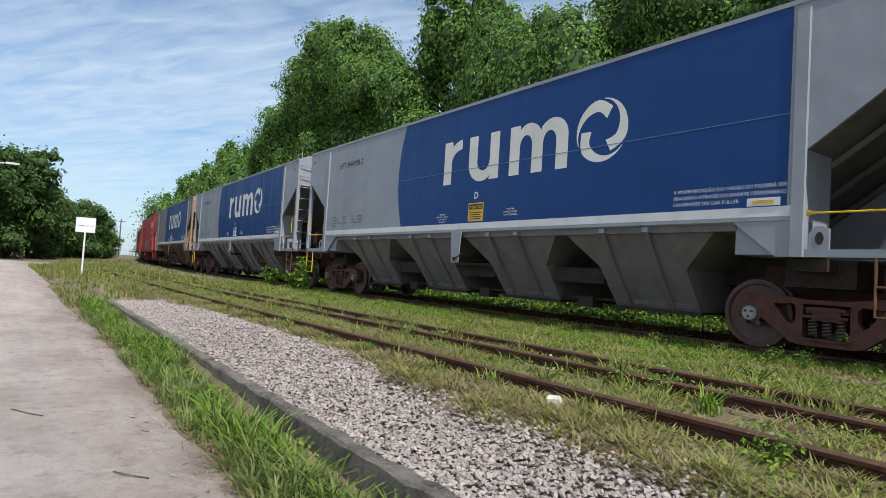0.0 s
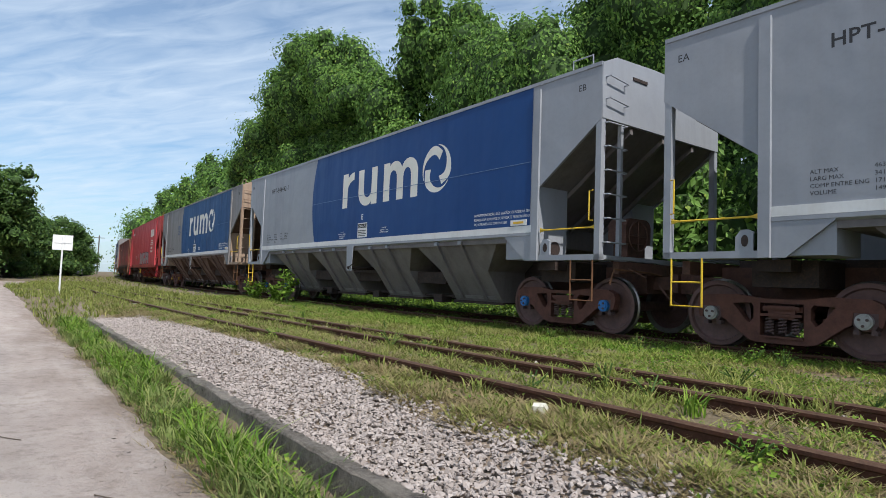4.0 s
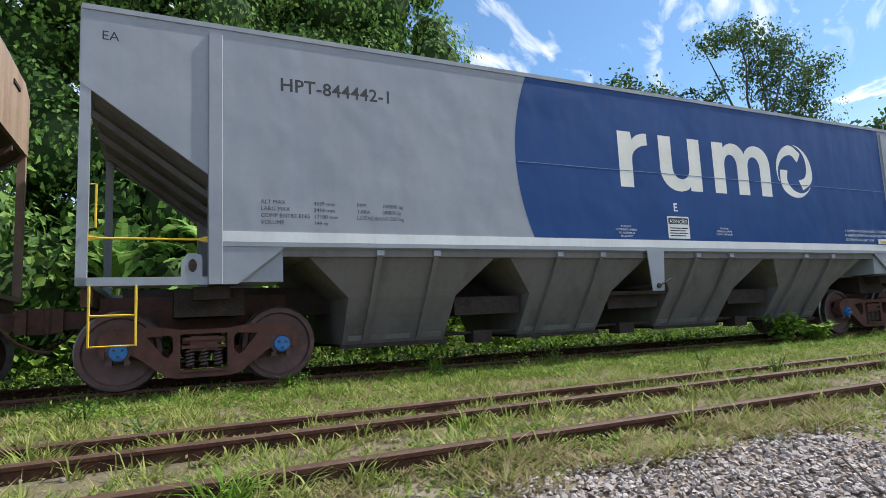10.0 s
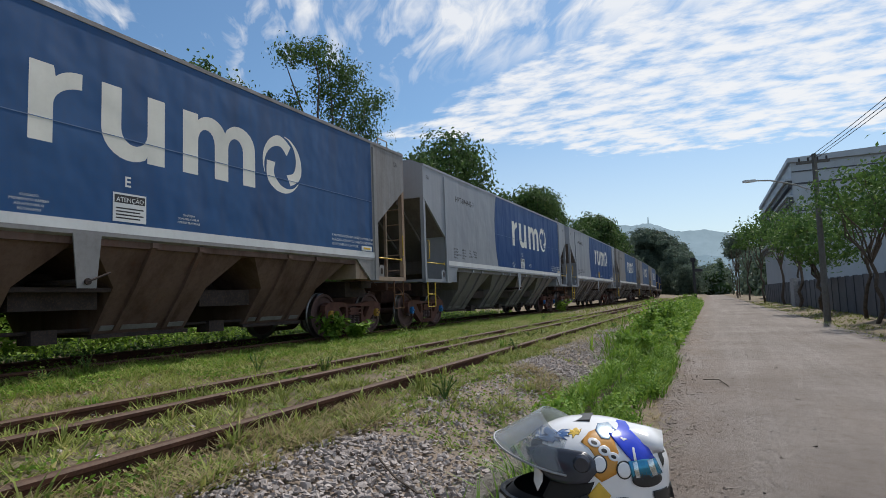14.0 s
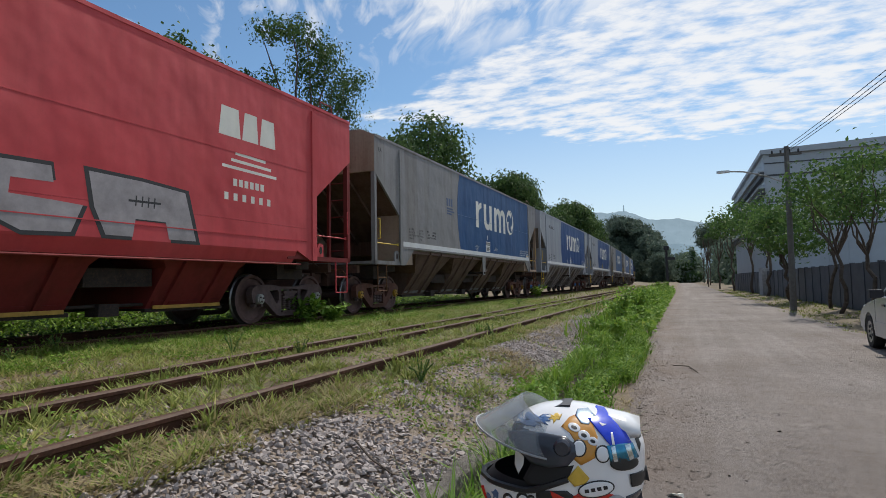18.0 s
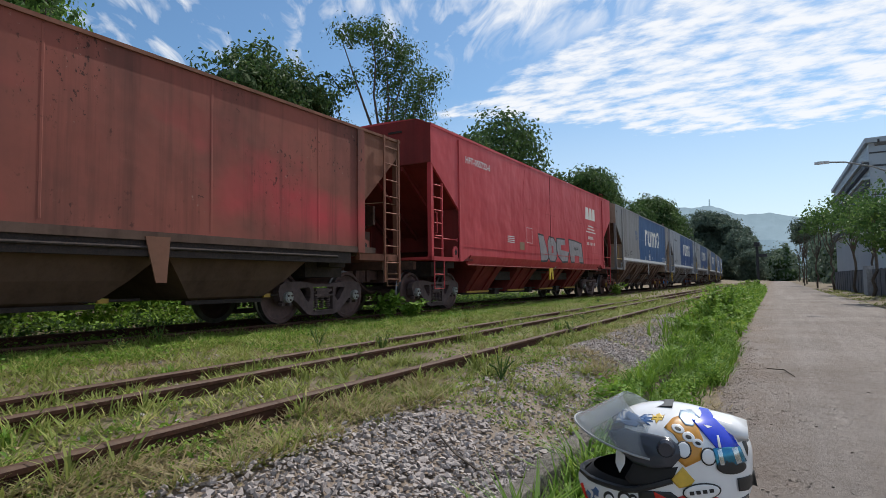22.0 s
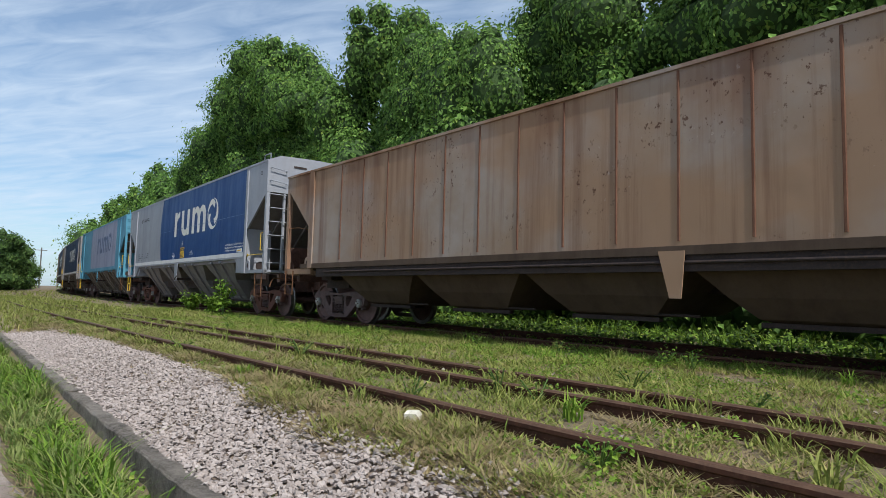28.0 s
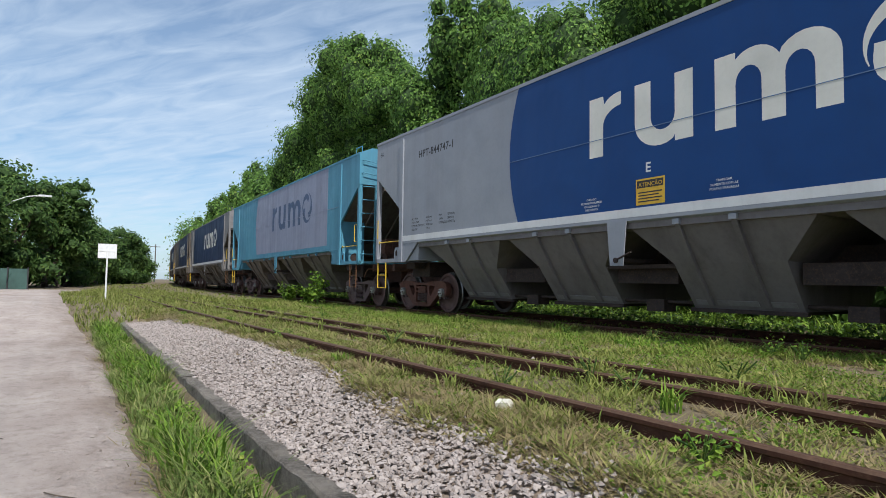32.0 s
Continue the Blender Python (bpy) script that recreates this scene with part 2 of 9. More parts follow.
def weathered(name, col, second, spray, rust, flake, shift, band, lead=1.0, bare=0.34):
    """Old wagon sheet: two tones in cloudy patches, a sprayed-over band, long rust runs, pits and flaking paint."""
    m, nt, bs = nodes_of(name)
    cloud = ramped(nt, noise_of(nt, 0.7, 6, 0.62, shift=(shift, 2, 0)), 0.36, 0.64)
    c = mixed(nt, cloud, col, second)
    tc = nt.nodes.new("ShaderNodeTexCoord")
    sep = nt.nodes.new("ShaderNodeSeparateXYZ")
    nt.links.new(tc.outputs["Object"], sep.inputs[0])
    inside = times_of(nt, ramped(nt, sep.outputs[2], band[0] - 0.2, band[0] + 0.3), ramped(nt, sep.outputs[2], band[1] + 0.25, band[1] - 0.25))
    inside = times_of(nt, inside, ramped(nt, sep.outputs[0], -4.5, 1.5, lead, 1.0))
    spot = ramped(nt, noise_of(nt, 0.36, 4, 0.5, (1, 1, 1.4), shift=(shift + 5.2, 0, 0)), bare, bare + 0.16)
    c = mixed(nt, times_of(nt, times_of(nt, spot, inside), 0.85), c, spray)
    run = ramped(nt, noise_of(nt, 1.0, 7, 0.68, (3.4, 3.4, 0.14), shift=(shift + 1, 0, 0)), 0.50, 0.74)
    c = mixed(nt, times_of(nt, run, 0.7), c, rust)
    wide = ramped(nt, noise_of(nt, 0.8, 5, 0.6, (1.0, 1.0, 0.16), shift=(shift + 17, 0, 0)), 0.50, 0.66)
    wash = times_of(nt, wide, ramped(nt, sep.outputs[2], 1.9, 3.4, 0.15, 0.75))
    c = mixed(nt, wash, c, tuple(x * 1.15 for x in rust))
    patch_ = ramped(nt, noise_of(nt, 0.9, 4, 0.5, shift=(shift + 3, 0, 7)), 0.50, 0.62)
    pits = ramped(nt, noise_of(nt, 16, 5, 0.62, (1, 1, 0.7)), 0.60, 0.66)
    c = mixed(nt, times_of(nt, times_of(nt, pits, patch_), 0.85), c, tuple(x * 0.6 for x in rust))
    chips = ramped(nt, noise_of(nt, 11, 6, 0.7, shift=(shift, 9, 4)), 0.64, 0.68)
    c = mixed(nt, times_of(nt, times_of(nt, chips, patch_), 0.6), c, flake)
    nt.links.new(c, bs.inputs["Base Color"])
    bs.inputs["Roughness"].default_value = 0.72
    bs.inputs["Specular IOR Level"].default_value = 0.2
    bumped(nt, bs, noise_of(nt, 1.0, 3, 0.5, shift=(shift, 0, 0)), 0.5, 0.05)
    return m


def rusty(name, a=(0.085, 0.04, 0.028), b=(0.03, 0.02, 0.017), rough=0.75, metal=0.15, scale=6):
    m, nt, bs = nodes_of(name)
    f = ramped(nt, noise_of(nt, scale, 8, 0.7), 0.35, 0.68)
    c = mixed(nt, f, a, b)
    c = mixed(nt, times_of(nt, ramped(nt, noise_of(nt, scale * 6, 4, 0.7), 0.5, 0.7), 0.35), c, (0.16, 0.09, 0.055))
    nt.links.new(c, bs.inputs["Base Color"])
    bs.inputs["Roughness"].default_value, bs.inputs["Metallic"].default_value = rough, metal
    bs.inputs["Specular IOR Level"].default_value = 0.2
    bumped(nt, bs, noise_of(nt, scale * 5, 6, 0.7), 0.35, 0.006)
    return m


def plain(name, col, rough=0.5, metal=0.0, vary=0.25, scale=9, bump=0.12):
    m, nt, bs = nodes_of(name)
    f = ramped(nt, noise_of(nt, scale, 6, 0.65), 0.3, 0.7)
    c = mixed(nt, f, tuple(x * (1 - vary) for x in col), tuple(min(1, x * (1 + vary)) for x in col))
    nt.links.new(c, bs.inputs["Base Color"])
    bs.inputs["Roughness"].default_value, bs.inputs["Metallic"].default_value = rough, metal
    bumped(nt, bs, noise_of(nt, scale * 4, 4, 0.6), bump, 0.004)
    return m


def leafy(name, dark, light, tint=(0.25, 0.3, 0.06), tufty=0.0):
    """Leaves: each leaf its own green, some yellowed, soft light passing through."""
    m, nt, bs = nodes_of(name)
    geo = nt.nodes.new("ShaderNodeNewGeometry")
    c = mixed(nt, geo.outputs["Random Per Island"], dark, light)
    c = mixed(nt, ramped(nt, geo.outputs["Random Per Island"], 0.93, 1.0), c, tint)
    big = ramped(nt, noise_of(nt, 0.45, 3, 0.6), 0.3, 0.7)
    c = mixed(nt, times_of(nt, big, 0.32), c, tuple(x * 0.55 for x in dark))
    if tufty:
        c = mixed(nt, times_of(nt, ramped(nt, noise_of(nt, 3.4, 4, 0.65), 0.42, 0.68), tufty), c, tuple(x * 0.62 for x in dark))
    nt.links.new(c, bs.inputs["Base Color"])
    bs.inputs["Roughness"].default_value = 0.6
    bs.inputs["Specular IOR Level"].default_value = 0.16
    tr = nt.nodes.new("ShaderNodeBsdfTranslucent")
    nt.links.new(c, tr.inputs[0])
    mx = nt.nodes.new("ShaderNodeMixShader")
    mx.inputs[0].default_value = 0.34
    out = nt.nodes["Material Output"]
    nt.links.new(bs.outputs[0], mx.inputs[1])
    nt.links.new(tr.outputs[0], mx.inputs[2])
    nt.links.new(mx.outputs[0], out.inputs[0])
    return m


def ground_mat(name, a, b, c3, scale=1.2, rough=0.95, bump=0.5):
    m, nt, bs = nodes_of(name)
    f = ramped(nt, noise_of(nt, scale, 8, 0.65), 0.35, 0.65)
    g = ramped(nt, noise_of(nt, scale * 9, 6, 0.7), 0.42, 0.66)
    c = mixed(nt, f, a, b)
    c = mixed(nt, times_of(nt, g, 0.55), c, c3)
    c = mixed(nt, times_of(nt, ramped(nt, noise_of(nt, scale * 60, 3, 0.7), 0.55, 0.75), 0.4), c, tuple(x * 0.55 for x in a))
    nt.links.new(c, bs.inputs["Base Color"])
    bs.inputs["Roughness"].default_value = rough
    bumped(nt, bs, noise_of(nt, scale * 30, 8, 0.75), bump, 0.03)
    return m


def stone_mat(name, dark, light):
    m, nt, bs = nodes_of(name)
    geo = nt.nodes.new("ShaderNodeNewGeometry")
    info = nt.nodes.new("ShaderNodeObjectInfo")
    add = nt.nodes.new("ShaderNodeMath")
    add.operation = "FRACT"
    s = nt.nodes.new("ShaderNodeMath")
    s.operation = "ADD"
    nt.links.new(geo.outputs["Random Per Island"], s.inputs[0])
    nt.links.new(info.outputs["Random"], s.inputs[1])
    nt.links.new(s.outputs[0], add.inputs[0])
    c = mixed(nt, add.outputs[0], dark, light)
    c = mixed(nt, times_of(nt, ramped(nt, noise_of(nt, 40, 5, 0.7), 0.4, 0.7), 0.35), c, (0.34, 0.27, 0.22))
    nt.links.new(c, bs.inputs["Base Color"])
    bs.inputs["Roughness"].default_value = 0.9
    bumped(nt, bs, noise_of(nt, 90, 5, 0.7), 0.3, 0.006)
    return m


def road_mat():
    """Packed dirt: wheel-worn streaks along the road, damp blotches, colour darker past the parked bike, grit."""
    m, nt, bs = nodes_of("dusty_dirt_road")
    f = ramped(nt, noise_of(nt, 0.5, 8, 0.65), 0.35, 0.65)
    c = mixed(nt, f, (0.365, 0.308, 0.280), (0.475, 0.415, 0.382))
    tc = nt.nodes.new("ShaderNodeTexCoord")
    sep = nt.nodes.new("ShaderNodeSeparateXYZ")
    nt.links.new(tc.outputs["Object"], sep.inputs[0])
    dark = mixed(nt, f, (0.175, 0.150, 0.134), (0.245, 0.217, 0.198))
    c = mixed(nt, ramped(nt, sep.outputs[0], -2.5, 3.0), c, dark)
    streak = ramped(nt, noise_of(nt, 1.0, 6, 0.6, (0.10, 3.2, 1)), 0.46, 0.68)
    c = mixed(nt, times_of(nt, streak, 0.35), c, (0.33, 0.30, 0.28))
    damp = ramped(nt, noise_of(nt, 1.1, 7, 0.7, (0.6, 1.4, 1)), 0.48, 0.66)
    c = mixed(nt, times_of(nt, damp, 0.34), c, (0.185, 0.150, 0.126))
    g = ramped(nt, noise_of(nt, 6, 8, 0.75), 0.50, 0.66)
    c = mixed(nt, times_of(nt, g, 0.42), c, (0.15, 0.120, 0.10))
    edge = times_of(nt, ramped(nt, sep.outputs[1], 0.1, 0.95), ramped(nt, noise_of(nt, 1.7, 7, 0.7, (0.5, 1.2, 1), shift=(3, 0, 0)), 0.36, 0.62))
    c = mixed(nt, times_of(nt, edge, 0.7), c, (0.185, 0.135, 0.105))
    grit = ramped(nt, noise_of(nt, 45, 4, 0.7), 0.58, 0.72)
    c = mixed(nt, times_of(nt, grit, 0.45), c, (0.10, 0.085, 0.07))
    nt.links.new(c, bs.inputs["Base Color"])
    bs.inputs["Roughness"].default_value = 0.95
    bs.inputs["Specular IOR Level"].default_value = 0.1
    bumped(nt, bs, noise_of(nt, 12, 9, 0.78), 0.9, 0.035)
    return m


M = {}
M["blue"] = paint("blue_paint", (0.006, 0.046, 0.178), 0.14, (0.04, 0.06, 0.11), 0.4, (0.010, 0.060, 0.205))
M["seam"] = plain("pale_weld_line", (0.10, 0.17, 0.31), 0.5)
M["blue_worn"] = paint("worn_blue_paint", (0.016, 0.072, 0.20), 0.35, (0.10, 0.09, 0.09), 0.5, (0.03, 0.10, 0.24), 0.0, 0.5, 4.0)
M["navy"] = paint("dark_navy_paint", (0.010, 0.030, 0.085), 0.4, (0.07, 0.06, 0.055), 0.5, None, 0.0, 0.4, 7.0)
M["grey"] = paint("light_grey_paint", (0.262, 0.282, 0.324), 0.18, (0.15, 0.14, 0.135), 0.4, (0.325, 0.338, 0.37))
M["grey_worn"] = paint("weathered_grey_paint", (0.225, 0.222, 0.23), 0.6, (0.11, 0.088, 0.07), 0.5, (0.265, 0.25, 0.245), 0.1, 0.45, 2.0)
M["tan_dust"] = paint("dust_covered_grey_paint", (0.33, 0.245, 0.185), 0.65, (0.15, 0.075, 0.045), 0.65, (0.38, 0.29, 0.22), 0.4, 0.4, 5.0)
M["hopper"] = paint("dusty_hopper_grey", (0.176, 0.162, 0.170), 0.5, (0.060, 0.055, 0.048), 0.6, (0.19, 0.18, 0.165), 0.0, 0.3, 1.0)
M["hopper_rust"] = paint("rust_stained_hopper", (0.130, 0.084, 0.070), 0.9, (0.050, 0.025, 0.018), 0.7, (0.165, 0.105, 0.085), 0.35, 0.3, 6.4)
M["oxide_end"] = paint("brown_rusted_gusset", (0.25, 0.098, 0.066), 0.5, (0.06, 0.035, 0.025), 0.75, (0.13, 0.085, 0.055), 0.45, 0.3, 3.7)
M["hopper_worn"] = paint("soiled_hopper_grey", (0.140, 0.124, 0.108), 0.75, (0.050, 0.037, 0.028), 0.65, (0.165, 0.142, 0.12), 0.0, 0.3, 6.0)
M["white"] = paint("off_white_paint", (0.62, 0.63, 0.64), 0.22, (0.30, 0.26, 0.22), 0.45)
M["white_logo"] = paint("cream_white_lettering", (0.66, 0.65, 0.60), 0.14, (0.36, 0.33, 0.28), 0.5, None, 0, 0.35)
M["red"] = paint("sun_faded_red_paint", (0.50, 0.052, 0.062), 0.30, (0.24, 0.05, 0.048), 0.45, (0.60, 0.11, 0.12), 0.0, 0.55, 3.0)
# Soiled red, with the hoppers' shade below the skirt put into its colour.
M["red_low"] = paint("soiled_shaded_red_paint", (0.19, 0.024, 0.024), 0.5, (0.05, 0.025, 0.02), 0.6, None, 0.2, 0.3, 3.3)
M["oxide"] = weathered("worn_oxide_red_paint", (0.300, 0.090, 0.068), (0.205, 0.072, 0.056), (0.52, 0.058, 0.072), (0.070, 0.036, 0.030), (0.36, 0.23, 0.18), 8.0, (1.5, 2.9), 0.62, 0.42)
M["tan"] = weathered("rust_streaked_tan_paint", (0.285, 0.212, 0.158), (0.335, 0.292, 0.262), (0.30, 0.185, 0.112), (0.125, 0.054, 0.032), (0.42, 0.36, 0.32), 11.0, (0.5, 4.5))
M["rib_rust"] = rusty("rusted_seam", (0.17, 0.085, 0.055), (0.11, 0.05, 0.032), 0.8, 0.0, 3)
M["chalk_tan"] = plain("flaking_cream_paint", (0.29, 0.155, 0.118), 0.8, 0, 0.5, 25)
_nt = M["chalk_tan"].node_tree
_nt.links.new(ramped(_nt, noise_of(_nt, 9, 6, 0.72), 0.34, 0.44), _nt.nodes["Principled BSDF"].inputs["Alpha"])
M["chalk_tan_solid"] = plain("dusty_step_steel", (0.26, 0.13, 0.10), 0.8, 0, 0.3, 12)
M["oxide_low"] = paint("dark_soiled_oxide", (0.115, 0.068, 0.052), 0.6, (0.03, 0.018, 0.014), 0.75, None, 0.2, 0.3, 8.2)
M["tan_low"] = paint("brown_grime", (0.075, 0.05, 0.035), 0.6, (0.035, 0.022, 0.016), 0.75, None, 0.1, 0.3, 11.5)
M["cyan"] = paint("sky_blue_paint", (0.080, 0.245, 0.36), 0.35, (0.10, 0.14, 0.15), 0.5, (0.10, 0.36, 0.47), 0, 0.4, 13.0)
M["pale_blue"] = paint("faded_pale_blue_paint", (0.26, 0.285, 0.385), 0.3, (0.15, 0.15, 0.17), 0.5, (0.29, 0.315, 0.41), 0, 0.4, 14.0)
M["logo_dark"] = plain("faded_slate_lettering", (0.045, 0.080, 0.17), 0.5)
M["bogie"] = rusty("rusty_bogie_casting", (0.150, 0.066, 0.052), (0.078, 0.038, 0.032), 0.7, 0.1)
M["bogie_dark"] = rusty("grimy_bogie_casting", (0.150, 0.104, 0.106), (0.078, 0.055, 0.058), 0.7, 0.1)
M["wheel"] = rusty("brown_wheel_steel", (0.165, 0.098, 0.092), (0.090, 0.058, 0.056), 0.6, 0.2)
M["tread"] = plain("worn_wheel_rim", (0.20, 0.19, 0.185), 0.35, 0.85, 0.3)
M["black"] = rusty("black_underframe", (0.052, 0.040, 0.039), (0.026, 0.021, 0.021), 0.8, 0.05)
M["coupler"] = rusty("rusty_coupler_steel", (0.135, 0.070, 0.055), (0.065, 0.040, 0.034), 0.75, 0.1)
M["cap_blue"] = plain("blue_bearing_cap", (0.02, 0.17, 0.48), 0.45)
M["cap_yellow"] = plain("ochre_bearing_cap", (0.42, 0.24, 0.035), 0.55)
M["cap_grey"] = plain("pale_bearing_cap", (0.35, 0.35, 0.34), 0.5, 0.3)
M["yellow"] = plain("yellow_safety_paint", (0.60, 0.40, 0.03), 0.45, 0.0, 0.2)
M["rust_bar"] = rusty("rusted_bar", (0.17, 0.085, 0.045), (0.09, 0.045, 0.025), 0.8, 0.1)
M["ink"] = plain("black_stencil_ink", (0.02, 0.02, 0.024), 0.6)
M["ink_white"] = plain("white_stencil_ink", (0.62, 0.63, 0.63), 0.6)
M["sign_yellow"] = plain("yellow_label", (0.62, 0.38, 0.03), 0.5)
M["spray_red"] = plain("salmon_spray_paint", (0.47, 0.095, 0.085), 0.55, 0, 0.2, 3)
M["spray_purple"] = plain("purple_marker_paint", (0.10, 0.045, 0.20), 0.5)
M["spray_silver"] = plain("silver_spray_paint", (0.30, 0.27, 0.28), 0.45, 0.2, 0.25, 4)
M["rail_side"] = rusty("rusty_rail_web", (0.095, 0.040, 0.026), (0.045, 0.022, 0.016), 0.85, 0.05, 7)
M["rail_top"] = rusty("brown_rail_head", (0.100, 0.058, 0.038), (0.055, 0.031, 0.021), 0.66, 0.05, 9)
M["sleeper"] = plain("grey_weathered_sleeper", (0.09, 0.07, 0.055), 0.9, 0, 0.4, 5, 0.5)
M["soil"] = ground_mat("grassy_soil", (0.140, 0.110, 0.064), (0.205, 0.150, 0.104), (0.058, 0.060, 0.028), 0.8)
M["dry_soil"] = ground_mat("brown_stony_soil", (0.24, 0.184, 0.146), (0.175, 0.138, 0.10), (0.29, 0.232, 0.192), 3.2)
M["road"] = road_mat()
M["concrete"] = ground_mat("stained_concrete", (0.27, 0.240, 0.205), (0.060, 0.050, 0.041), (0.32, 0.285, 0.245), 4.0, 0.95, 1.0)
M["stone"] = stone_mat("crushed_stone", (0.232, 0.200, 0.186), (0.395, 0.350, 0.330))
M["grass"] = leafy("grass_blades", (0.140, 0.188, 0.040), (0.385, 0.405, 0.118), (0.52, 0.42, 0.20), 0.4)
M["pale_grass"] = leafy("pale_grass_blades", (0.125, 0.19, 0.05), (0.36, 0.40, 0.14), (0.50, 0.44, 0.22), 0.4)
M["lush"] = leafy("lush_weeds", (0.085, 0.180, 0.022), (0.26, 0.40, 0.058), (0.38, 0.44, 0.09), 0.35)
M["bright"] = leafy("sunlit_bush_leaves", (0.115, 0.235, 0.030), (0.30, 0.45, 0.075), (0.42, 0.48, 0.11), 0.3)
M["dry"] = leafy("dry_straw", (0.25, 0.20, 0.10), (0.42, 0.34, 0.19), (0.16, 0.19, 0.06))
M["vine"] = leafy("vine_leaves", (0.066, 0.142, 0.032), (0.225, 0.40, 0.088), (0.30, 0.40, 0.08))
M["tree_leaf"] = leafy("tree_leaves", (0.036, 0.076, 0.026), (0.105, 0.175, 0.052), (0.15, 0.20, 0.06))
M["light_leaf"] = leafy("young_tree_leaves", (0.05, 0.11, 0.03), (0.14, 0.235, 0.065), (0.20, 0.28, 0.07))
# Pale bluish leaf green: the haze of distance is mixed into the colour.
M["far_leaf"] = leafy("haze_tinted_leaves", (0.085, 0.125, 0.098), (0.160, 0.210, 0.150), (0.18, 0.23, 0.15))
# Leaf green is raised to make up for weak light on the blades.
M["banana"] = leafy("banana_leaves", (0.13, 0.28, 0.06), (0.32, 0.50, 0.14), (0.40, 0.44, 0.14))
M["bark"] = plain("rough_brown_bark", (0.085, 0.065, 0.05), 0.9, 0, 0.45, 7, 0.6)
# Core colour of the crowns: shade between the leaves is put into it.
M["undergrowth"] = ground_mat("crown_core_shade", (0.030, 0.066, 0.014), (0.044, 0.090, 0.020), (0.016, 0.034, 0.009), 0.9)


# ---------------------------------------------------------------- mesh helpers
class Geo:
    """Gathers vertices and faces of one part."""

    def __init__(self):
        self.v, self.f, self.m = [], [], []

    def raw(self, verts, faces, mi=0):
        n = len(self.v)
        self.v += [tuple(p) for p in verts]
        self.f += [tuple(n + i for i in q) for q in faces]
        self.m += [mi] * len(faces)
        return self

    def box(self, x0, x1, y0, y1, z0, z1, mi=0):
        v = [(x, y, z) for x in (x0, x1) for y in (y0, y1) for z in (z0, z1)]
        return self.raw(v, [(0, 1, 3, 2), (4, 6, 7, 5), (0, 4, 5, 1), (2, 3, 7, 6), (0, 2, 6, 4), (1, 5, 7, 3)], mi)

    def prism(self, pts, axis, a0, a1, mi=0):
        """A flat outline carried from a0 to a1 along an axis: y takes (x, z), x takes (y, z), z takes (x, y)."""
        put3 = {"y": lambda p, a: (p[0], a, p[1]), "x": lambda p, a: (a, p[0], p[1]), "z": lambda p, a: (p[0], p[1], a)}[axis]
        n = len(pts)
        v = [put3(p, a0) for p in pts] + [put3(p, a1) for p in pts]
        f = [tuple(range(n)), tuple(range(2 * n - 1, n - 1, -1))] + [(i, n + i, n + (i + 1) % n, (i + 1) % n) for i in range(n)]
        return self.raw(v, f, mi)

    def cyl(self, p0, p1, r, n=12, mi=0, r2=None):
        p0, p1 = Vector(p0), Vector(p1)
        w = (p1 - p0).normalized()
        a = w.orthogonal().normalized()
        b = w.cross(a)
        r2 = r if r2 is None else r2
        ring = [(math.cos(2 * math.pi * i / n), math.sin(2 * math.pi * i / n)) for i in range(n)]
        v = [p0 + r * (c * a + s * b) for c, s in ring] + [p1 + r2 * (c * a + s * b) for c, s in ring]
        f = [(i, (i + 1) % n, n + (i + 1) % n, n + i) for i in range(n)] + [tuple(range(n - 1, -1, -1)), tuple(range(n, 2 * n))]
        return self.raw(v, f, mi)

    def tube(self, pts, r, n=6, mi=0):
        """One unbroken round pipe through the points."""
        P = [Vector(p) for p in pts]
        up = None
        v = []
        for i, p in enumerate(P):
            w = (P[min(i + 1, len(P) - 1)] - P[max(i - 1, 0)]).normalized()
            a = w.orthogonal().normalized() if up is None else (up - w * up.dot(w)).normalized()
            up = a
            b = w.cross(a)
            v += [p + r * (math.cos(2 * math.pi * k / n) * a + math.sin(2 * math.pi * k / n) * b) for k in range(n)]
        m = len(P)
        f = [(i * n + k, i * n + (k + 1) % n, (i + 1) * n + (k + 1) % n, (i + 1) * n + k) for i in range(m - 1) for k in range(n)]
        f += [tuple(range(n - 1, -1, -1)), tuple((m - 1) * n + k for k in range(n))]
        return self.raw(v, f, mi)

    def lathe(self, profile, centre, n=24, mi=0):
        """A profile of (radius, across) turned about the y axis."""
        v, f, k = [], [], len(profile)
        for i in range(n):
            c, s = math.cos(2 * math.pi * i / n), math.sin(2 * math.pi * i / n)
            v += [(centre[0] + r * c, centre[1] + y, centre[2] + r * s) for r, y in profile]
        for i in range(n):
            j = (i + 1) % n
            f += [(i * k + q, i * k + q + 1, j * k + q + 1, j * k + q) for q in range(k - 1)]
        return self.raw(v, f, mi)


def solid(name, geo, mats, smooth=False):
    me = bpy.data.meshes.new(name)
    me.from_pydata(geo.v, [], geo.f)
    for mat in (mats if isinstance(mats, (list, tuple)) else [mats]):
        me.materials.append(mat)
    me.polygons.foreach_set("material_index", geo.m)
    if smooth:
        me.polygons.foreach_set("use_smooth", [True] * len(geo.f))
    bm = bmesh.new()
    bm.from_mesh(me)
    bmesh.ops.recalc_face_normals(bm, faces=bm.faces)
    bm.to_mesh(me)
    bm.free()
    return me


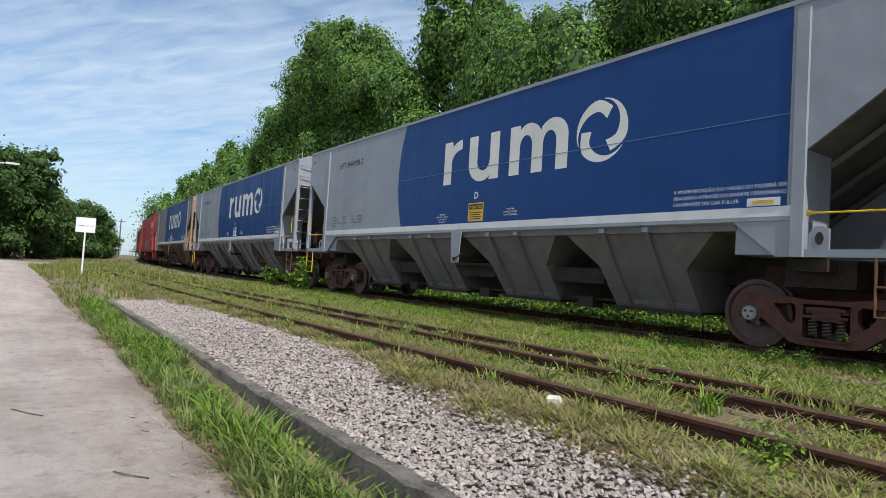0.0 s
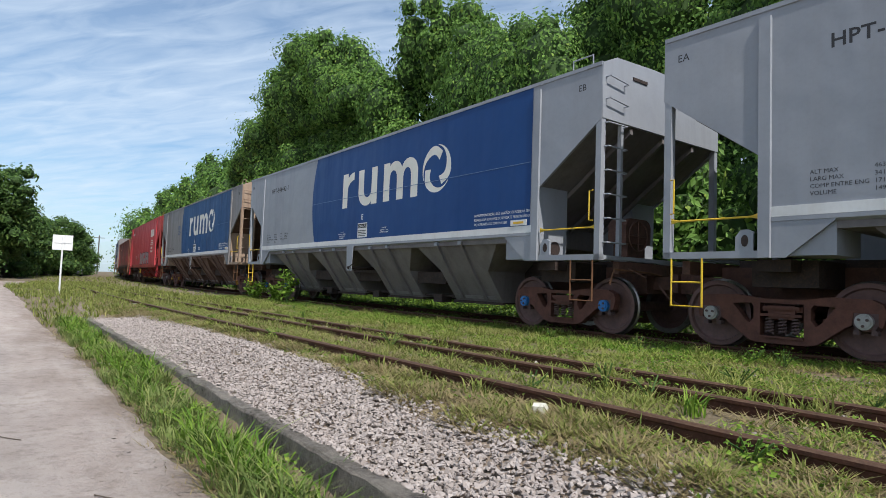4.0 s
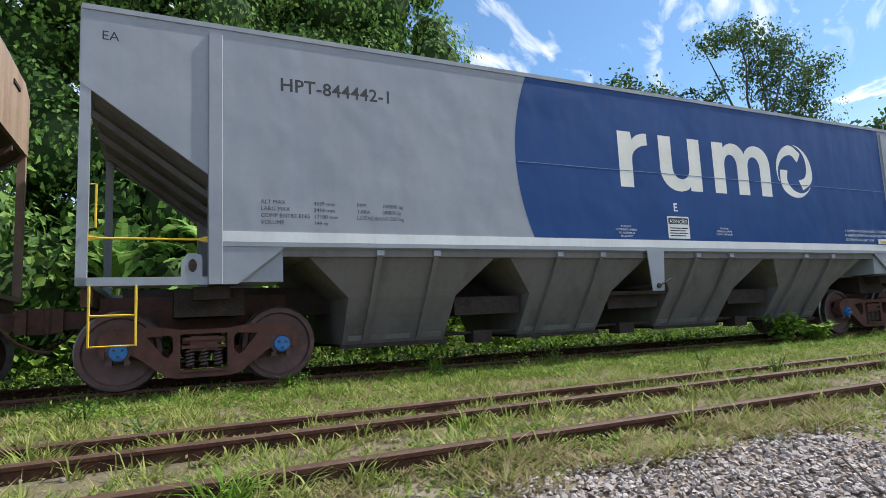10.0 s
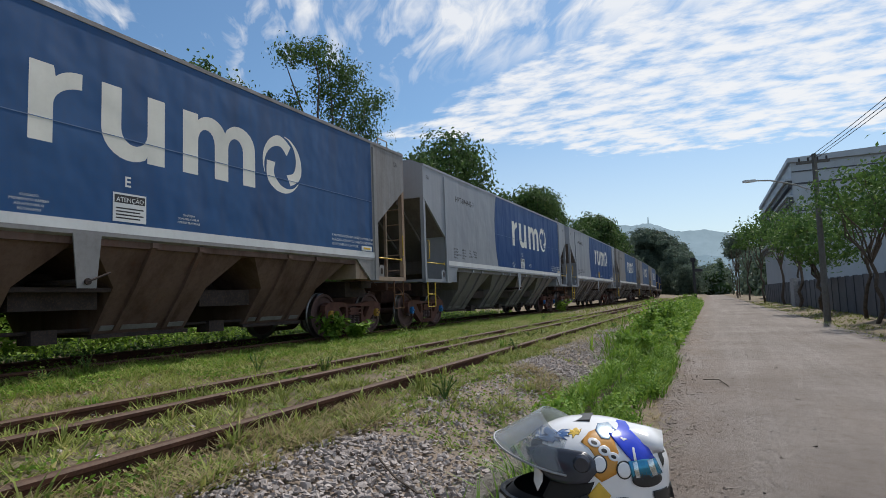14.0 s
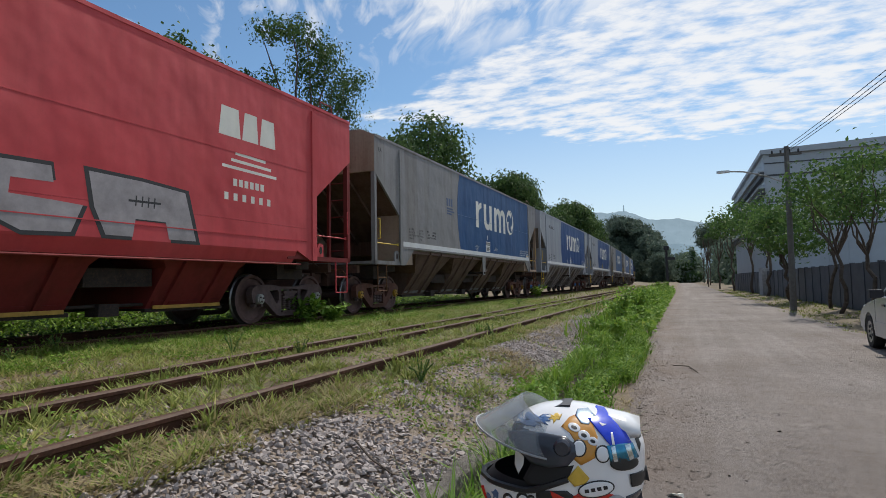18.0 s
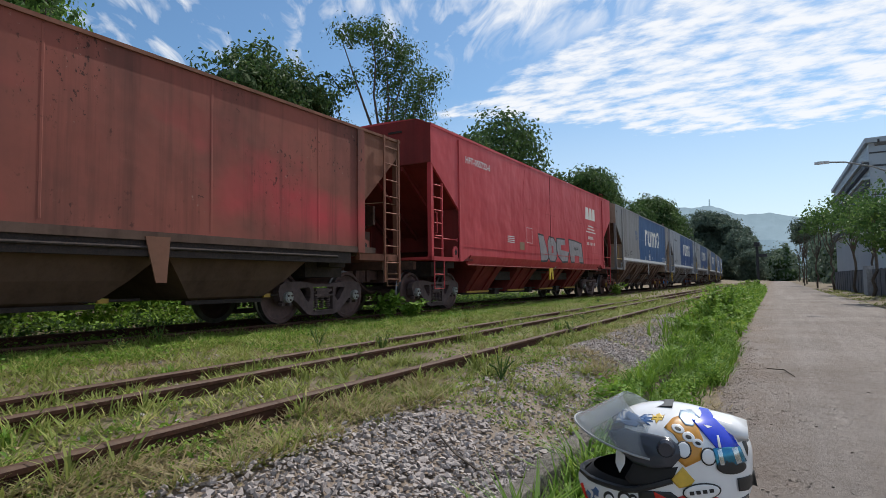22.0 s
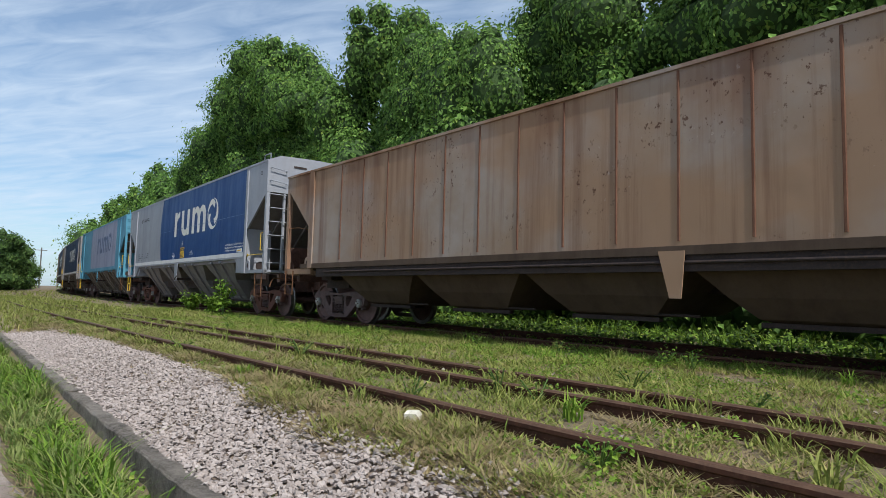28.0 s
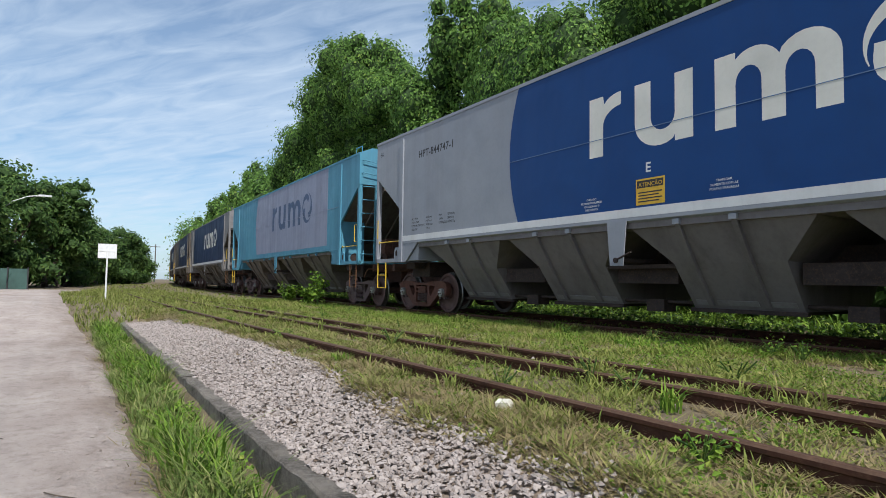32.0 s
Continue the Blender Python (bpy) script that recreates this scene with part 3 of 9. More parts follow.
def part(name, geo, mats, parent=None, label="", smooth=False, at=None):
    """One mesh object under a thing or a part; geo may also be a mesh that is shared."""
    me = geo if isinstance(geo, bpy.types.Mesh) else solid(name, geo, mats, smooth)
    ob = new(name, me)
    if parent is not None:
        ob.parent = parent
    if at is not None:
        ob.matrix_basis = at
    if label:
        ob["label"] = label
    return ob


def empty(name, label, category, group="", kind=""):
    return tagged(new(name), label, category, group, kind)


def from_arrays(name, verts, faces, mat):
    """A mesh from arrays of vertices and equal-sided faces."""
    verts, faces = np.asarray(verts, np.float32), np.asarray(faces, np.int32)
    me = bpy.data.meshes.new(name)
    n, k = faces.shape
    me.vertices.add(len(verts))
    me.vertices.foreach_set("co", verts.ravel())
    me.loops.add(n * k)
    me.loops.foreach_set("vertex_index", faces.ravel())
    me.polygons.add(n)
    me.polygons.foreach_set("loop_start", np.arange(0, n * k, k, dtype=np.int32))
    me.polygons.foreach_set("loop_total", np.full(n, k, np.int32))
    me.update(calc_edges=True)
    me.polygons.foreach_set("use_smooth", [False] * n)
    me.materials.append(mat)
    return me


def lettering(text, size, mat, name="stencil", align="LEFT", spacing=1.0, bold=0.0):
    """Words as a thin mesh in the x, z plane, facing -y."""
    cu = bpy.data.curves.new(name, "FONT")
    cu.body, cu.size, cu.align_x, cu.space_character, cu.resolution_u = text, size, align, spacing, 2
    cu.extrude, cu.offset = 0.0004, bold
    ob = bpy.data.objects.new(name, cu)
    me = bpy.data.meshes.new_from_object(ob)
    bpy.data.objects.remove(ob)
    me.transform(Matrix.Rotation(radians(90), 4, "X"))
    me.materials.clear()
    me.materials.append(mat)
    return me


def noise2(x, y, s=1.0):
    return noise.noise(Vector((x * s, y * s, 3.7)))


# ---------------------------------------------------------------- lines of the place
def bend(x):
    return 0.0009 * min(x + 8, 0) ** 2 + 0.00029 * max(x - 15, 0) ** 2


def siding_line(x):
    """How far the near three-rail siding shifts across along its length."""
    return 0.0011 * min(x + 10, 0) ** 2


def kerb_line(x):
    return 1.46 + 0.024 * max(-x - 4, 0)


def smooth01(a, b, v):
    q = min(1.0, max(0.0, (v - a) / (b - a)))
    return q * q * (3 - 2 * q)


def ground_z(x, y):
    k = kerb_line(max(x, -17))
    far = smooth01(-14, -24, x) if x < 0 else 0.0
    if y <= k:
        low = -0.55 + (0.03 + 0.06 * smooth01(-5, -9, x)) * smooth01(k - 0.75, k - 0.15, y) + 0.12 * smooth01(-3.4, -5.0, y)
    else:
        low = -0.36 + 0.24 * smooth01(k + 0.05, k + 1.1, y)
    z = low * (1 - far) + far * (-0.10)
    if y > 2.6:
        z += 0.03 * smooth01(2.6, 6.0, y) - 0.02 + 0.036 * smooth01(2.6, 2.98, y) * (1 - smooth01(8.3, 9.2, y - bend(x)))
    if y > 11.0:
        z += 0.25 * smooth01(11, 16, y)
    return z


# ---------------------------------------------------------------- ground sheet, road and kerb
def spread(lo, hi, fine_lo, fine_hi, step, grow=1.35):
    a = list(np.arange(fine_lo, fine_hi + 1e-6, step))
    s, v = step, fine_hi
    while v < hi:
        s *= grow
        v = min(hi, v + s)
        a.append(v)
    s, v = step, fine_lo
    while v > lo:
        s *= grow
        v = max(lo, v - s)
        a.insert(0, v)
    return a


def sheet(name, xs, ys_of, z_of, mat):
    v, f = [], []
    cols = None
    for i, x in enumerate(xs):
        ys = ys_of(x)
        cols = len(ys)
        v += [(x, y, z_of(x, y)) for y in ys]
    for i in range(len(xs) - 1):
        for j in range(cols - 1):
            a = i * cols + j
            f.append((a, a + cols, a + cols + 1, a + 1))
    me = bpy.data.meshes.new(name)
    me.from_pydata(v, [], f)
    me.materials.append(mat)
    me.polygons.foreach_set("use_smooth", [True] * len(f))
    return new(name, me)


GX = spread(-900, 3200, -24, 30, 0.3)
GY = spread(-1500, 1500, -6, 12, 0.12)
ground = tagged(sheet("ground", GX, lambda x: GY, lambda x, y: ground_z(x, y) - 0.018 + 0.014 * noise2(x, y, 1.7), M["soil"]),
                "grassy soil ground with bare brown patches", "ground", kind="structure")


def road_edges(x):
    wob = 0.10 * noise2(x, 0, 0.6) + 0.05 * noise2(x, 5, 2.1)
    return -3.35 - 0.2 * noise2(x, 9, 0.3), kerb_line(max(x, -12)) - 0.54 + 0.018 * min(max(x - 6, 0), 20) + 1.1 * wob * smooth01(-30, -14, x) - 0.25 * smooth01(-12, -22, x) + 1.6 * smooth01(-34, -45, x)


RX = spread(-46, 235, -24, 30, 0.25)
road = tagged(sheet("road", RX, lambda x: [road_edges(x)[0] + (road_edges(x)[1] - road_edges(x)[0]) * i / 24 for i in range(25)],
                    lambda x, y: ground_z(x, y) + 0.03 + 0.012 * noise2(x, y * 2.5, 0.9) - 0.045 * smooth01(0.25, 0.0, min(y - road_edges(x)[0], road_edges(x)[1] - y)), M["road"]),
              "pale dusty dirt road with shallow wheel ruts", "road", kind="structure")
bare = tagged(sheet("bare_strip", spread(-20, 17, -20, 17, 0.3), lambda x: [kerb_line(x) + 0.10 + (1.3 + 0.15 * noise2(x, 3, 0.7)) * i / 8 for i in range(9)],
                    lambda x, y: ground_z(x, y) - 0.004 + 0.010 * noise2(x, y, 3.0), M["dry_soil"]), "brown stony earth beside the siding", "ground", kind="structure")


def build_kerb():
    root = empty("kerb", "low stained concrete kerb wall beside the ballast", "kerb", kind="structure")
    x = -16.4
    k = 0
    while x < 2.6:
        n = 2.3 + 0.25 * noise2(x, 1, 3.1)
        g = Geo()
        xa, xb = x, x + n - 0.015
        seg = 16
        rng = random.Random(k)
        rows = []
        for i in range(seg + 1):
            xx = xa + (xb - xa) * i / seg
            y = kerb_line(xx)
            top = -0.315 + rng.uniform(-0.010, 0.007)
            rows.append([(xx, y + rng.uniform(-0.008, 0.008), -0.75), (xx, y + rng.uniform(-0.006, 0.007), top - rng.uniform(0.006, 0.022)), (xx, y + rng.uniform(0.008, 0.022), top), (xx, y + 0.112, top + rng.uniform(-0.010, 0.004)), (xx, y + 0.12, -0.75)])
        v = [p for r in rows for p in r]
        f = [(i * 5 + q, (i + 1) * 5 + q, (i + 1) * 5 + q + 1, i * 5 + q + 1) for i in range(seg) for q in range(4)]
        f += [(4, 3, 2, 1, 0), tuple(seg * 5 + q for q in range(5))]
        g.raw(v, f)
        part("kerb_block", g, M["concrete"], root)
        x += n
        k += 1


build_kerb()


# ---------------------------------------------------------------- tracks
RAIL = [(-0.068, -0.155), (0.068, -0.155), (0.068, -0.146), (0.012, -0.128), (0.010, -0.045), (0.031, -0.034), (0.032, -0.012), (0.017, 0.0),
        (-0.017, 0.0), (-0.032, -0.012), (-0.031, -0.034), (-0.010, -0.045), (-0.012, -0.128), (-0.068, -0.146)]


def rail_mesh(line, x0, x1, step):
    g = Geo()
    n = len(RAIL)
    xs = list(np.arange(x0, x1 + 1e-6, step))
    for x in xs:
        y, z = line(x)
        g.v += [(x, y + a, z + b) for a, b in RAIL]
    for i in range(len(xs) - 1):
        for j in range(n):
            g.f.append((i * n + j, i * n + (j + 1) % n, (i + 1) * n + (j + 1) % n, (i + 1) * n + j))
            g.m.append(1 if 6 <= j <= 8 else 0)
    g.f += [tuple(range(n)), tuple((len(xs) - 1) * n + j for j in range(n - 1, -1, -1))]
    g.m += [0, 0]
    return g


def build_track(name, label, lines, x0, x1, sleeper_of, every, joint=True):
    root = empty(name, label, "railway track", kind="structure")
    for ln in lines:
        part("rail", rail_mesh(ln, x0, x1, 1.0), [M["rail_side"], M["rail_top"]], root)
        if joint:
            for xj in (-9.3, 1.9, 13.8):
                y, z = ln(xj)
                g = Geo().box(xj - 0.3, xj + 0.3, y - 0.03, y - 0.012, z - 0.115, z - 0.05)
                for q in (-0.22, -0.08, 0.08, 0.22):
                    g.cyl((xj + q, y - 0.03, z - 0.085), (xj + q, y - 0.05, z - 0.085), 0.014, 6)
                part("joint_bar", g, M["rail_side"], root)
    me = solid("sleeper", Geo().prism([(-0.11, -0.15), (0.11, -0.15), (0.11, -0.02), (0.085, 0.0), (-0.085, 0.0), (-0.11, -0.02)], "y", -1.25, 1.25), M["sleeper"])
    x = x0 + 0.3
    k = 0
    while x < x1:
        y, z = sleeper_of(x)
        if -22 < x < 32:
            part("sleeper", me, None, root, at=pose(x, y + 0.05 * noise2(x, 2, 5), z + 0.012 * noise2(x, 4, 5), 0, 0, 2.5 * noise2(x, 6, 5)))
        x += every
        k += 1
    return root


build_track("siding_track", "rusty three-rail siding sunk in grass", [lambda x: (3.017 + siding_line(x), 0.0), lambda x: (4.062 + siding_line(x), 0.0), lambda x: (4.665 + siding_line(x), 0.0)],
            -70, 130, lambda x: (3.84 + siding_line(x), -0.15), 0.62, False)
build_track("main_track", "rusty running track under the train", [lambda x: (side_line(x) + HALF - 0.835, 0.019), lambda x: (side_line(x) + HALF + 0.835, 0.019)],
            -180, 290, lambda x: (side_line(x) + HALF, -0.13), 0.62, False)


# ---------------------------------------------------------------- bogies
WHEEL_R = 0.457
SPUN = []   # wheelsets that turn
SHARED = {}


def shared(key, make):
    if key not in SHARED:
        SHARED[key] = make()
    return SHARED[key]


def wheelset_mesh(cap):
    g = Geo()
    for s in (-1, 1):
        y = s * 0.835
        prof = [(0.0, -0.055 * s), (0.10, -0.055 * s), (0.13, -0.03 * s), (0.30, 0.015 * s), (0.385, -0.005 * s), (0.405, -0.05 * s)]
        g.lathe([(r, q) for r, q in prof], (0, y, 0), 28, 0)
        g.lathe([(0.405, -0.05 * s), (0.447, -0.055 * s), (0.457, -0.04 * s)], (0, y, 0), 28, 1)
        g.lathe([(0.457, 0.055 * s), (0.459, -0.035 * s), (0.485, -0.05 * s), (0.485, -0.075 * s), (0.40, -0.075 * s)], (0, y, 0), 28, 1)
        g.lathe([(0.457, 0.055 * s), (0.40, 0.065 * s), (0.38, 0.03 * s), (0.14, 0.01 * s), (0.12, 0.07 * s), (0.0, 0.07 * s)], (0, y, 0), 28, 0)
        c = s * 1.09
        g.cyl((0, s * 0.90, 0), (0, s * 1.03, 0), 0.115, 16, 0)
        g.cyl((0, s * 1.03, 0), (0, c + s * 0.02, 0), 0.095, 18, 2)
        g.cyl((0, c + s * 0.02, 0), (0, c + s * 0.035, 0), 0.075, 18, 2)
        for q in range(3):
            a = 2 * math.pi * q / 3 + 0.5
            p = Vector((0.048 * math.cos(a), 0, 0.048 * math.sin(a)))
            g.cyl(p + Vector((0, c + s * 0.03, 0)), p + Vector((0, c + s * 0.055, 0)), 0.017, 6, 3)
    g.cyl((0, -0.84, 0), (0, 0.84, 0), 0.085, 14, 0)
    return solid("wheelset", g, [M["wheel"], M["tread"], M[cap], M["bogie_dark"]], False)


def side_frame_mesh(mat):
    """Cast side frame with two triangular windows and the spring opening."""
    out = [(-1.13, 0.10), (-1.10, 0.20), (-0.98, 0.26), (-0.55, 0.27), (-0.25, 0.225), (0.25, 0.225), (0.55, 0.27), (0.98, 0.26), (1.10, 0.20), (1.13, 0.10),
           (1.09, -0.06), (1.05, -0.06), (1.05, 0.10), (0.80, 0.10), (0.78, -0.05), (0.72, -0.08), (0.42, -0.315), (0.30, -0.345), (-0.30, -0.345), (-0.42, -0.315), (-0.72, -0.08),
           (-0.78, -0.05), (-0.80, 0.10), (-1.05, 0.10), (-1.05, -0.06), (-1.09, -0.06)]
    holes = [[(-0.62, 0.15), (-0.38, 0.165), (-0.345, 0.12), (-0.345, -0.03), (-0.40, -0.10), (-0.46, -0.06)],
             [(0.62, 0.15), (0.46, -0.06), (0.40, -0.10), (0.345, -0.03), (0.345, 0.12), (0.38, 0.165)],
             [(-0.265, 0.17), (0.265, 0.17), (0.265, -0.25), (-0.265, -0.25)]]
    bm = bmesh.new()
    edges = []
    for loop in [out] + holes:
        vs = [bm.verts.new((x, 0, z)) for x, z in loop]
        edges += [bm.edges.new((a, b)) for a, b in zip(vs, vs[1:] + vs[:1])]
    r = bmesh.ops.triangle_fill(bm, use_beauty=True, use_dissolve=False, edges=edges)
    faces = [q for q in r["geom"] if isinstance(q, bmesh.types.BMFace)]
    ext = bmesh.ops.extrude_face_region(bm, geom=faces)
    bmesh.ops.translate(bm, vec=(0, 0.13, 0), verts=[q for q in ext["geom"] if isinstance(q, bmesh.types.BMVert)])
    bmesh.ops.recalc_face_normals(bm, faces=bm.faces)
    me = bpy.data.meshes.new("side_frame")
    bm.to_mesh(me)
    bm.free()
    me.materials.append(mat)
    return me


def spring_mesh():
    g = Geo()
    pts = [(0.042 * math.cos(a), 0.042 * math.sin(a), -0.25 + 0.20 * k / 40) for k in range(41) for a in [k * 2 * math.pi * 5 / 40]]
    g.tube(pts, 0.013, 5)
    return solid("spring", g, M["bogie_dark"], False)


def add_bogie(root, cx, cap, mat, spin):
    core = Geo()
    core.box(-0.16, 0.16, -1.06, 1.06, -0.03, 0.14)
    core.box(-0.24, 0.24, -1.03, 1.03, 0.06, 0.13)
    core.cyl((0, 0, 0.1), (0, 0, 0.30), 0.20, 16)
    for s in (-1, 1):
        core.box(s * 0.42 - 0.04, s * 0.42 + 0.04, -0.8, 0.8, -0.10, 0.0)
        core.cyl((0.42 * s, -0.5, -0.05), (0, 0, -0.08), 0.025, 6)
    bog = part("bogie", shared(("bolster", mat), lambda: solid("bogie", core, M[mat])), None, root, "rusty cast-steel two-axle bogie", at=pose(cx, 0, WHEEL_R))
    for s in (-1, 1):
        part("side_frame", shared(("frame", mat), lambda: side_frame_mesh(M[mat])), None, bog, at=pose(0, s * 1.0 - 0.065, 0))
        g = Geo()
        g.box(-0.25, 0.25, -0.05, 0.05, 0.0, 0.035).box(-0.22, 0.22, -0.045, 0.045, 0.09, 0.13).box(-0.27, 0.27, -0.06, 0.06, -0.275, -0.25)
        part("bolster_end", shared(("bend", mat), lambda: solid("bolster_end", g, M[mat])), None, bog, at=pose(0, s * 1.04, 0))
        for q in (-0.16, 0.0, 0.16):
            part("spring", shared("spring", spring_mesh), None, bog, at=pose(q, s * 1.0 + s * 0.02, 0.03))
        for q in (-0.915, 0.915):
            g = Geo()
            g.prism([(-0.14, 0.10), (0.14, 0.10), (0.14, -0.02), (0.10, -0.09), (0.125, -0.11), (0.125, -0.15), (0.06, -0.15), (0.06, -0.1), (0.09, 0.03), (-0.09, 0.03), (-0.06, -0.1), (-0.06, -0.15),
                     (-0.125, -0.15), (-0.125, -0.11), (-0.10, -0.09), (-0.14, -0.02)], "y", -0.05, 0.05)
            part("bearing_adapter", shared("adapter", lambda: solid("bearing_adapter", g, M["bogie_dark"])), None, bog, at=pose(q, s * 1.0, 0))
    for q in (-0.915, 0.915):
        ws = part("wheelset", shared(("wheelset", cap), lambda: wheelset_mesh(cap)), None, bog, "solid steel wheels with bolted bearing caps", at=pose(q, 0, 0))
        if spin:
            SPUN.append((ws, q, spin))
    return bog


# ---------------------------------------------------------------- small shared fittings
def coupler_geo():
    g = Geo()
    g.box(0.0, 0.55, -0.12, 0.12, -0.11, 0.11).box(0.50, 0.62, -0.20, 0.20, -0.15, 0.15)
    g.prism([(0.60, -0.10), (0.78, -0.16), (0.88, -0.10), (0.86, 0.02), (0.80, 0.03), (0.78, 0.12), (0.66, 0.17), (0.58, 0.12)], "z", -0.16, 0.16)
    g.tube([(0.35, -0.3, -0.05), (0.55, -0.33, -0.25), (0.75, -0.34, -0.36), (0.9, -0.34, -0.38)], 0.022, 6)
    return g


def ring_swirl(u, z, r, y):
    """Three crescents that chase one another round a ring."""
    out = []
    for k in range(3):
        a0 = radians(205 - 120 * k)
        g = Geo()
        n = 18
        v = []
        for i in range(n + 1):
            q = i / n
            a = a0 - q * radians(146)
            ro = r * (1.0 - 0.20 * smooth01(0.66, 1.0, q))
            ri = ro - r * (0.025 + 0.385 * smooth01(0.0, 0.85, q) ** 0.8)
            v += [(u + ro * math.cos(a), y, z + ro * math.sin(a)), (u + ri * math.cos(a), y, z + ri * math.sin(a))]
        v2 = [(p[0], y - 0.0012, p[2]) for p in v]
        f = [(2 * i, 2 * i + 1, 2 * i + 3, 2 * i + 2) for i in range(n)]
        m = len(v)
        g.raw(v + v2, f + [tuple(m + j for j in q) for q in f] + [(2 * i, 2 * i + 2, m + 2 * i + 2, m + 2 * i) for i in range(n)] + [(2 * i + 1, 2 * i + 3, m + 2 * i + 3, m + 2 * i + 1) for i in range(n)] + [(0, 1, m + 1, m), (2 * n, 2 * n + 1, m + 2 * n + 1, m + 2 * n)])
        out.append(g)
    return out


def arch(cx, cz, ro, ri, a0, a1, y0, y1, n=10, sx=1.0):
    v = []
    for i in range(n + 1):
        a = a0 + (a1 - a0) * i / n
        v += [(cx + sx * ro * math.cos(a), cz + ro * math.sin(a)), (cx + sx * ri * math.cos(a), cz + ri * math.sin(a))]
    g = Geo()
    outline = [v[2 * i] for i in range(n + 1)] + [v[2 * i + 1] for i in range(n, -1, -1)]
    g.prism(outline, "y", y0, y1)
    return g


def bow(cx, cz, rx, rz, a0, a1, n=9):
    return [(cx + rx * math.cos(radians(a0 + (a1 - a0) * i / n)), cz + rz * math.sin(radians(a0 + (a1 - a0) * i / n))) for i in range(n + 1)]


def wordmark(u0, z0, z1, width, y):
    """The operator's mark: three outlined pieces, and the place of its ring."""
    h = z1 - z0
    k = width / 4.86
    b = 0.275 * k

    def piece(x, pts):
        pts = [(x + px, z0 + pz * h) for px, pz in pts]
        n = len(pts)
        tri = tessellate_polygon([[Vector((a, c, 0)) for a, c in pts]])
        return Geo().raw([(a, y - 0.0012, c) for a, c in pts] + [(a, y, c) for a, c in pts], [tuple(t) for t in tri] + [(i, (i + 1) % n, n + (i + 1) % n, n + i) for i in range(n)])
    w = 0.62 * k
    one = piece(u0, [(0, 0), (b, 0), (b, 0.50)] + bow(w + 0.03 * k, 0.50, w + 0.03 * k - b, 0.285, 178, 95) + [(w, 1.0)] + bow(w, 0.76, w - b + 0.01 * k, 0.24, 92, 155, 6) + [(b, 1.0), (0, 1.0)])
    w = 0.94 * k
    two = piece(u0 + 0.87 * k, [(0, 1.0), (b, 1.0), (b, 0.42)] + bow(w / 2, 0.42, w / 2 - b, 0.21, 180, 360) + [(w - b, 1.0), (w, 1.0), (w, 0.0), (w - b, 0.0), (w - b, 0.10)] + bow(w * 0.44, 0.38, w * 0.44, 0.40, -58, -178))
    w = 1.47 * k
    m = (w - b) / 2
    three = piece(u0 + 2.12 * k, [(0, 0), (b, 0), (b, 0.56)] + bow((b + m) / 2, 0.56, (m - b) / 2, 0.22, 180, 0) + [(m, 0), (m + b, 0), (m + b, 0.56)] + bow((m + w) / 2, 0.56, (m - b) / 2, 0.22, 180, 0) + [(w - b, 0), (w, 0)]
                  + bow(w - 0.36 * k, 0.64, 0.36 * k, 0.37, 0, 140) + bow(m + b - 0.36 * k, 0.64, 0.34 * k, 0.37, 28, 135) + [(b, 0.86), (b, 1.0), (0, 1.0)])
    return [one, two, three], (u0 + (3.81 + 0.5) * k, z0 + 0.535 * h, 0.515 * k)


def place_text(root, text, size, u, z, mat="ink", y=None, name="stencil", align="LEFT", spacing=1.0):
    me = shared((text, size, mat, align), lambda: lettering(text, size, M[mat], name, align, spacing, 0.004 if size > 0.18 else 0.0))
    y = y if y is not None else (-1.7057 if mat == "ink" else -1.7076)
    return part(name, me, None, root, at=pose(u - 8.55, y, z))


def end_number(root, text, mat):
    """The wagon's number again, on the plate of its leading end."""
    me = shared((text, "end", mat), lambda: lettering(text, 0.20, M[mat], "end_number"))
    return part("end_number", me, None, root, at=pose(0.53 - 8.55 - 0.0155, 0.80, 3.62, 0, 0, -90))


# ---------------------------------------------------------------- the grain hopper wagon
HOPPERS = (4.34, 7.14, 9.96, 12.76)


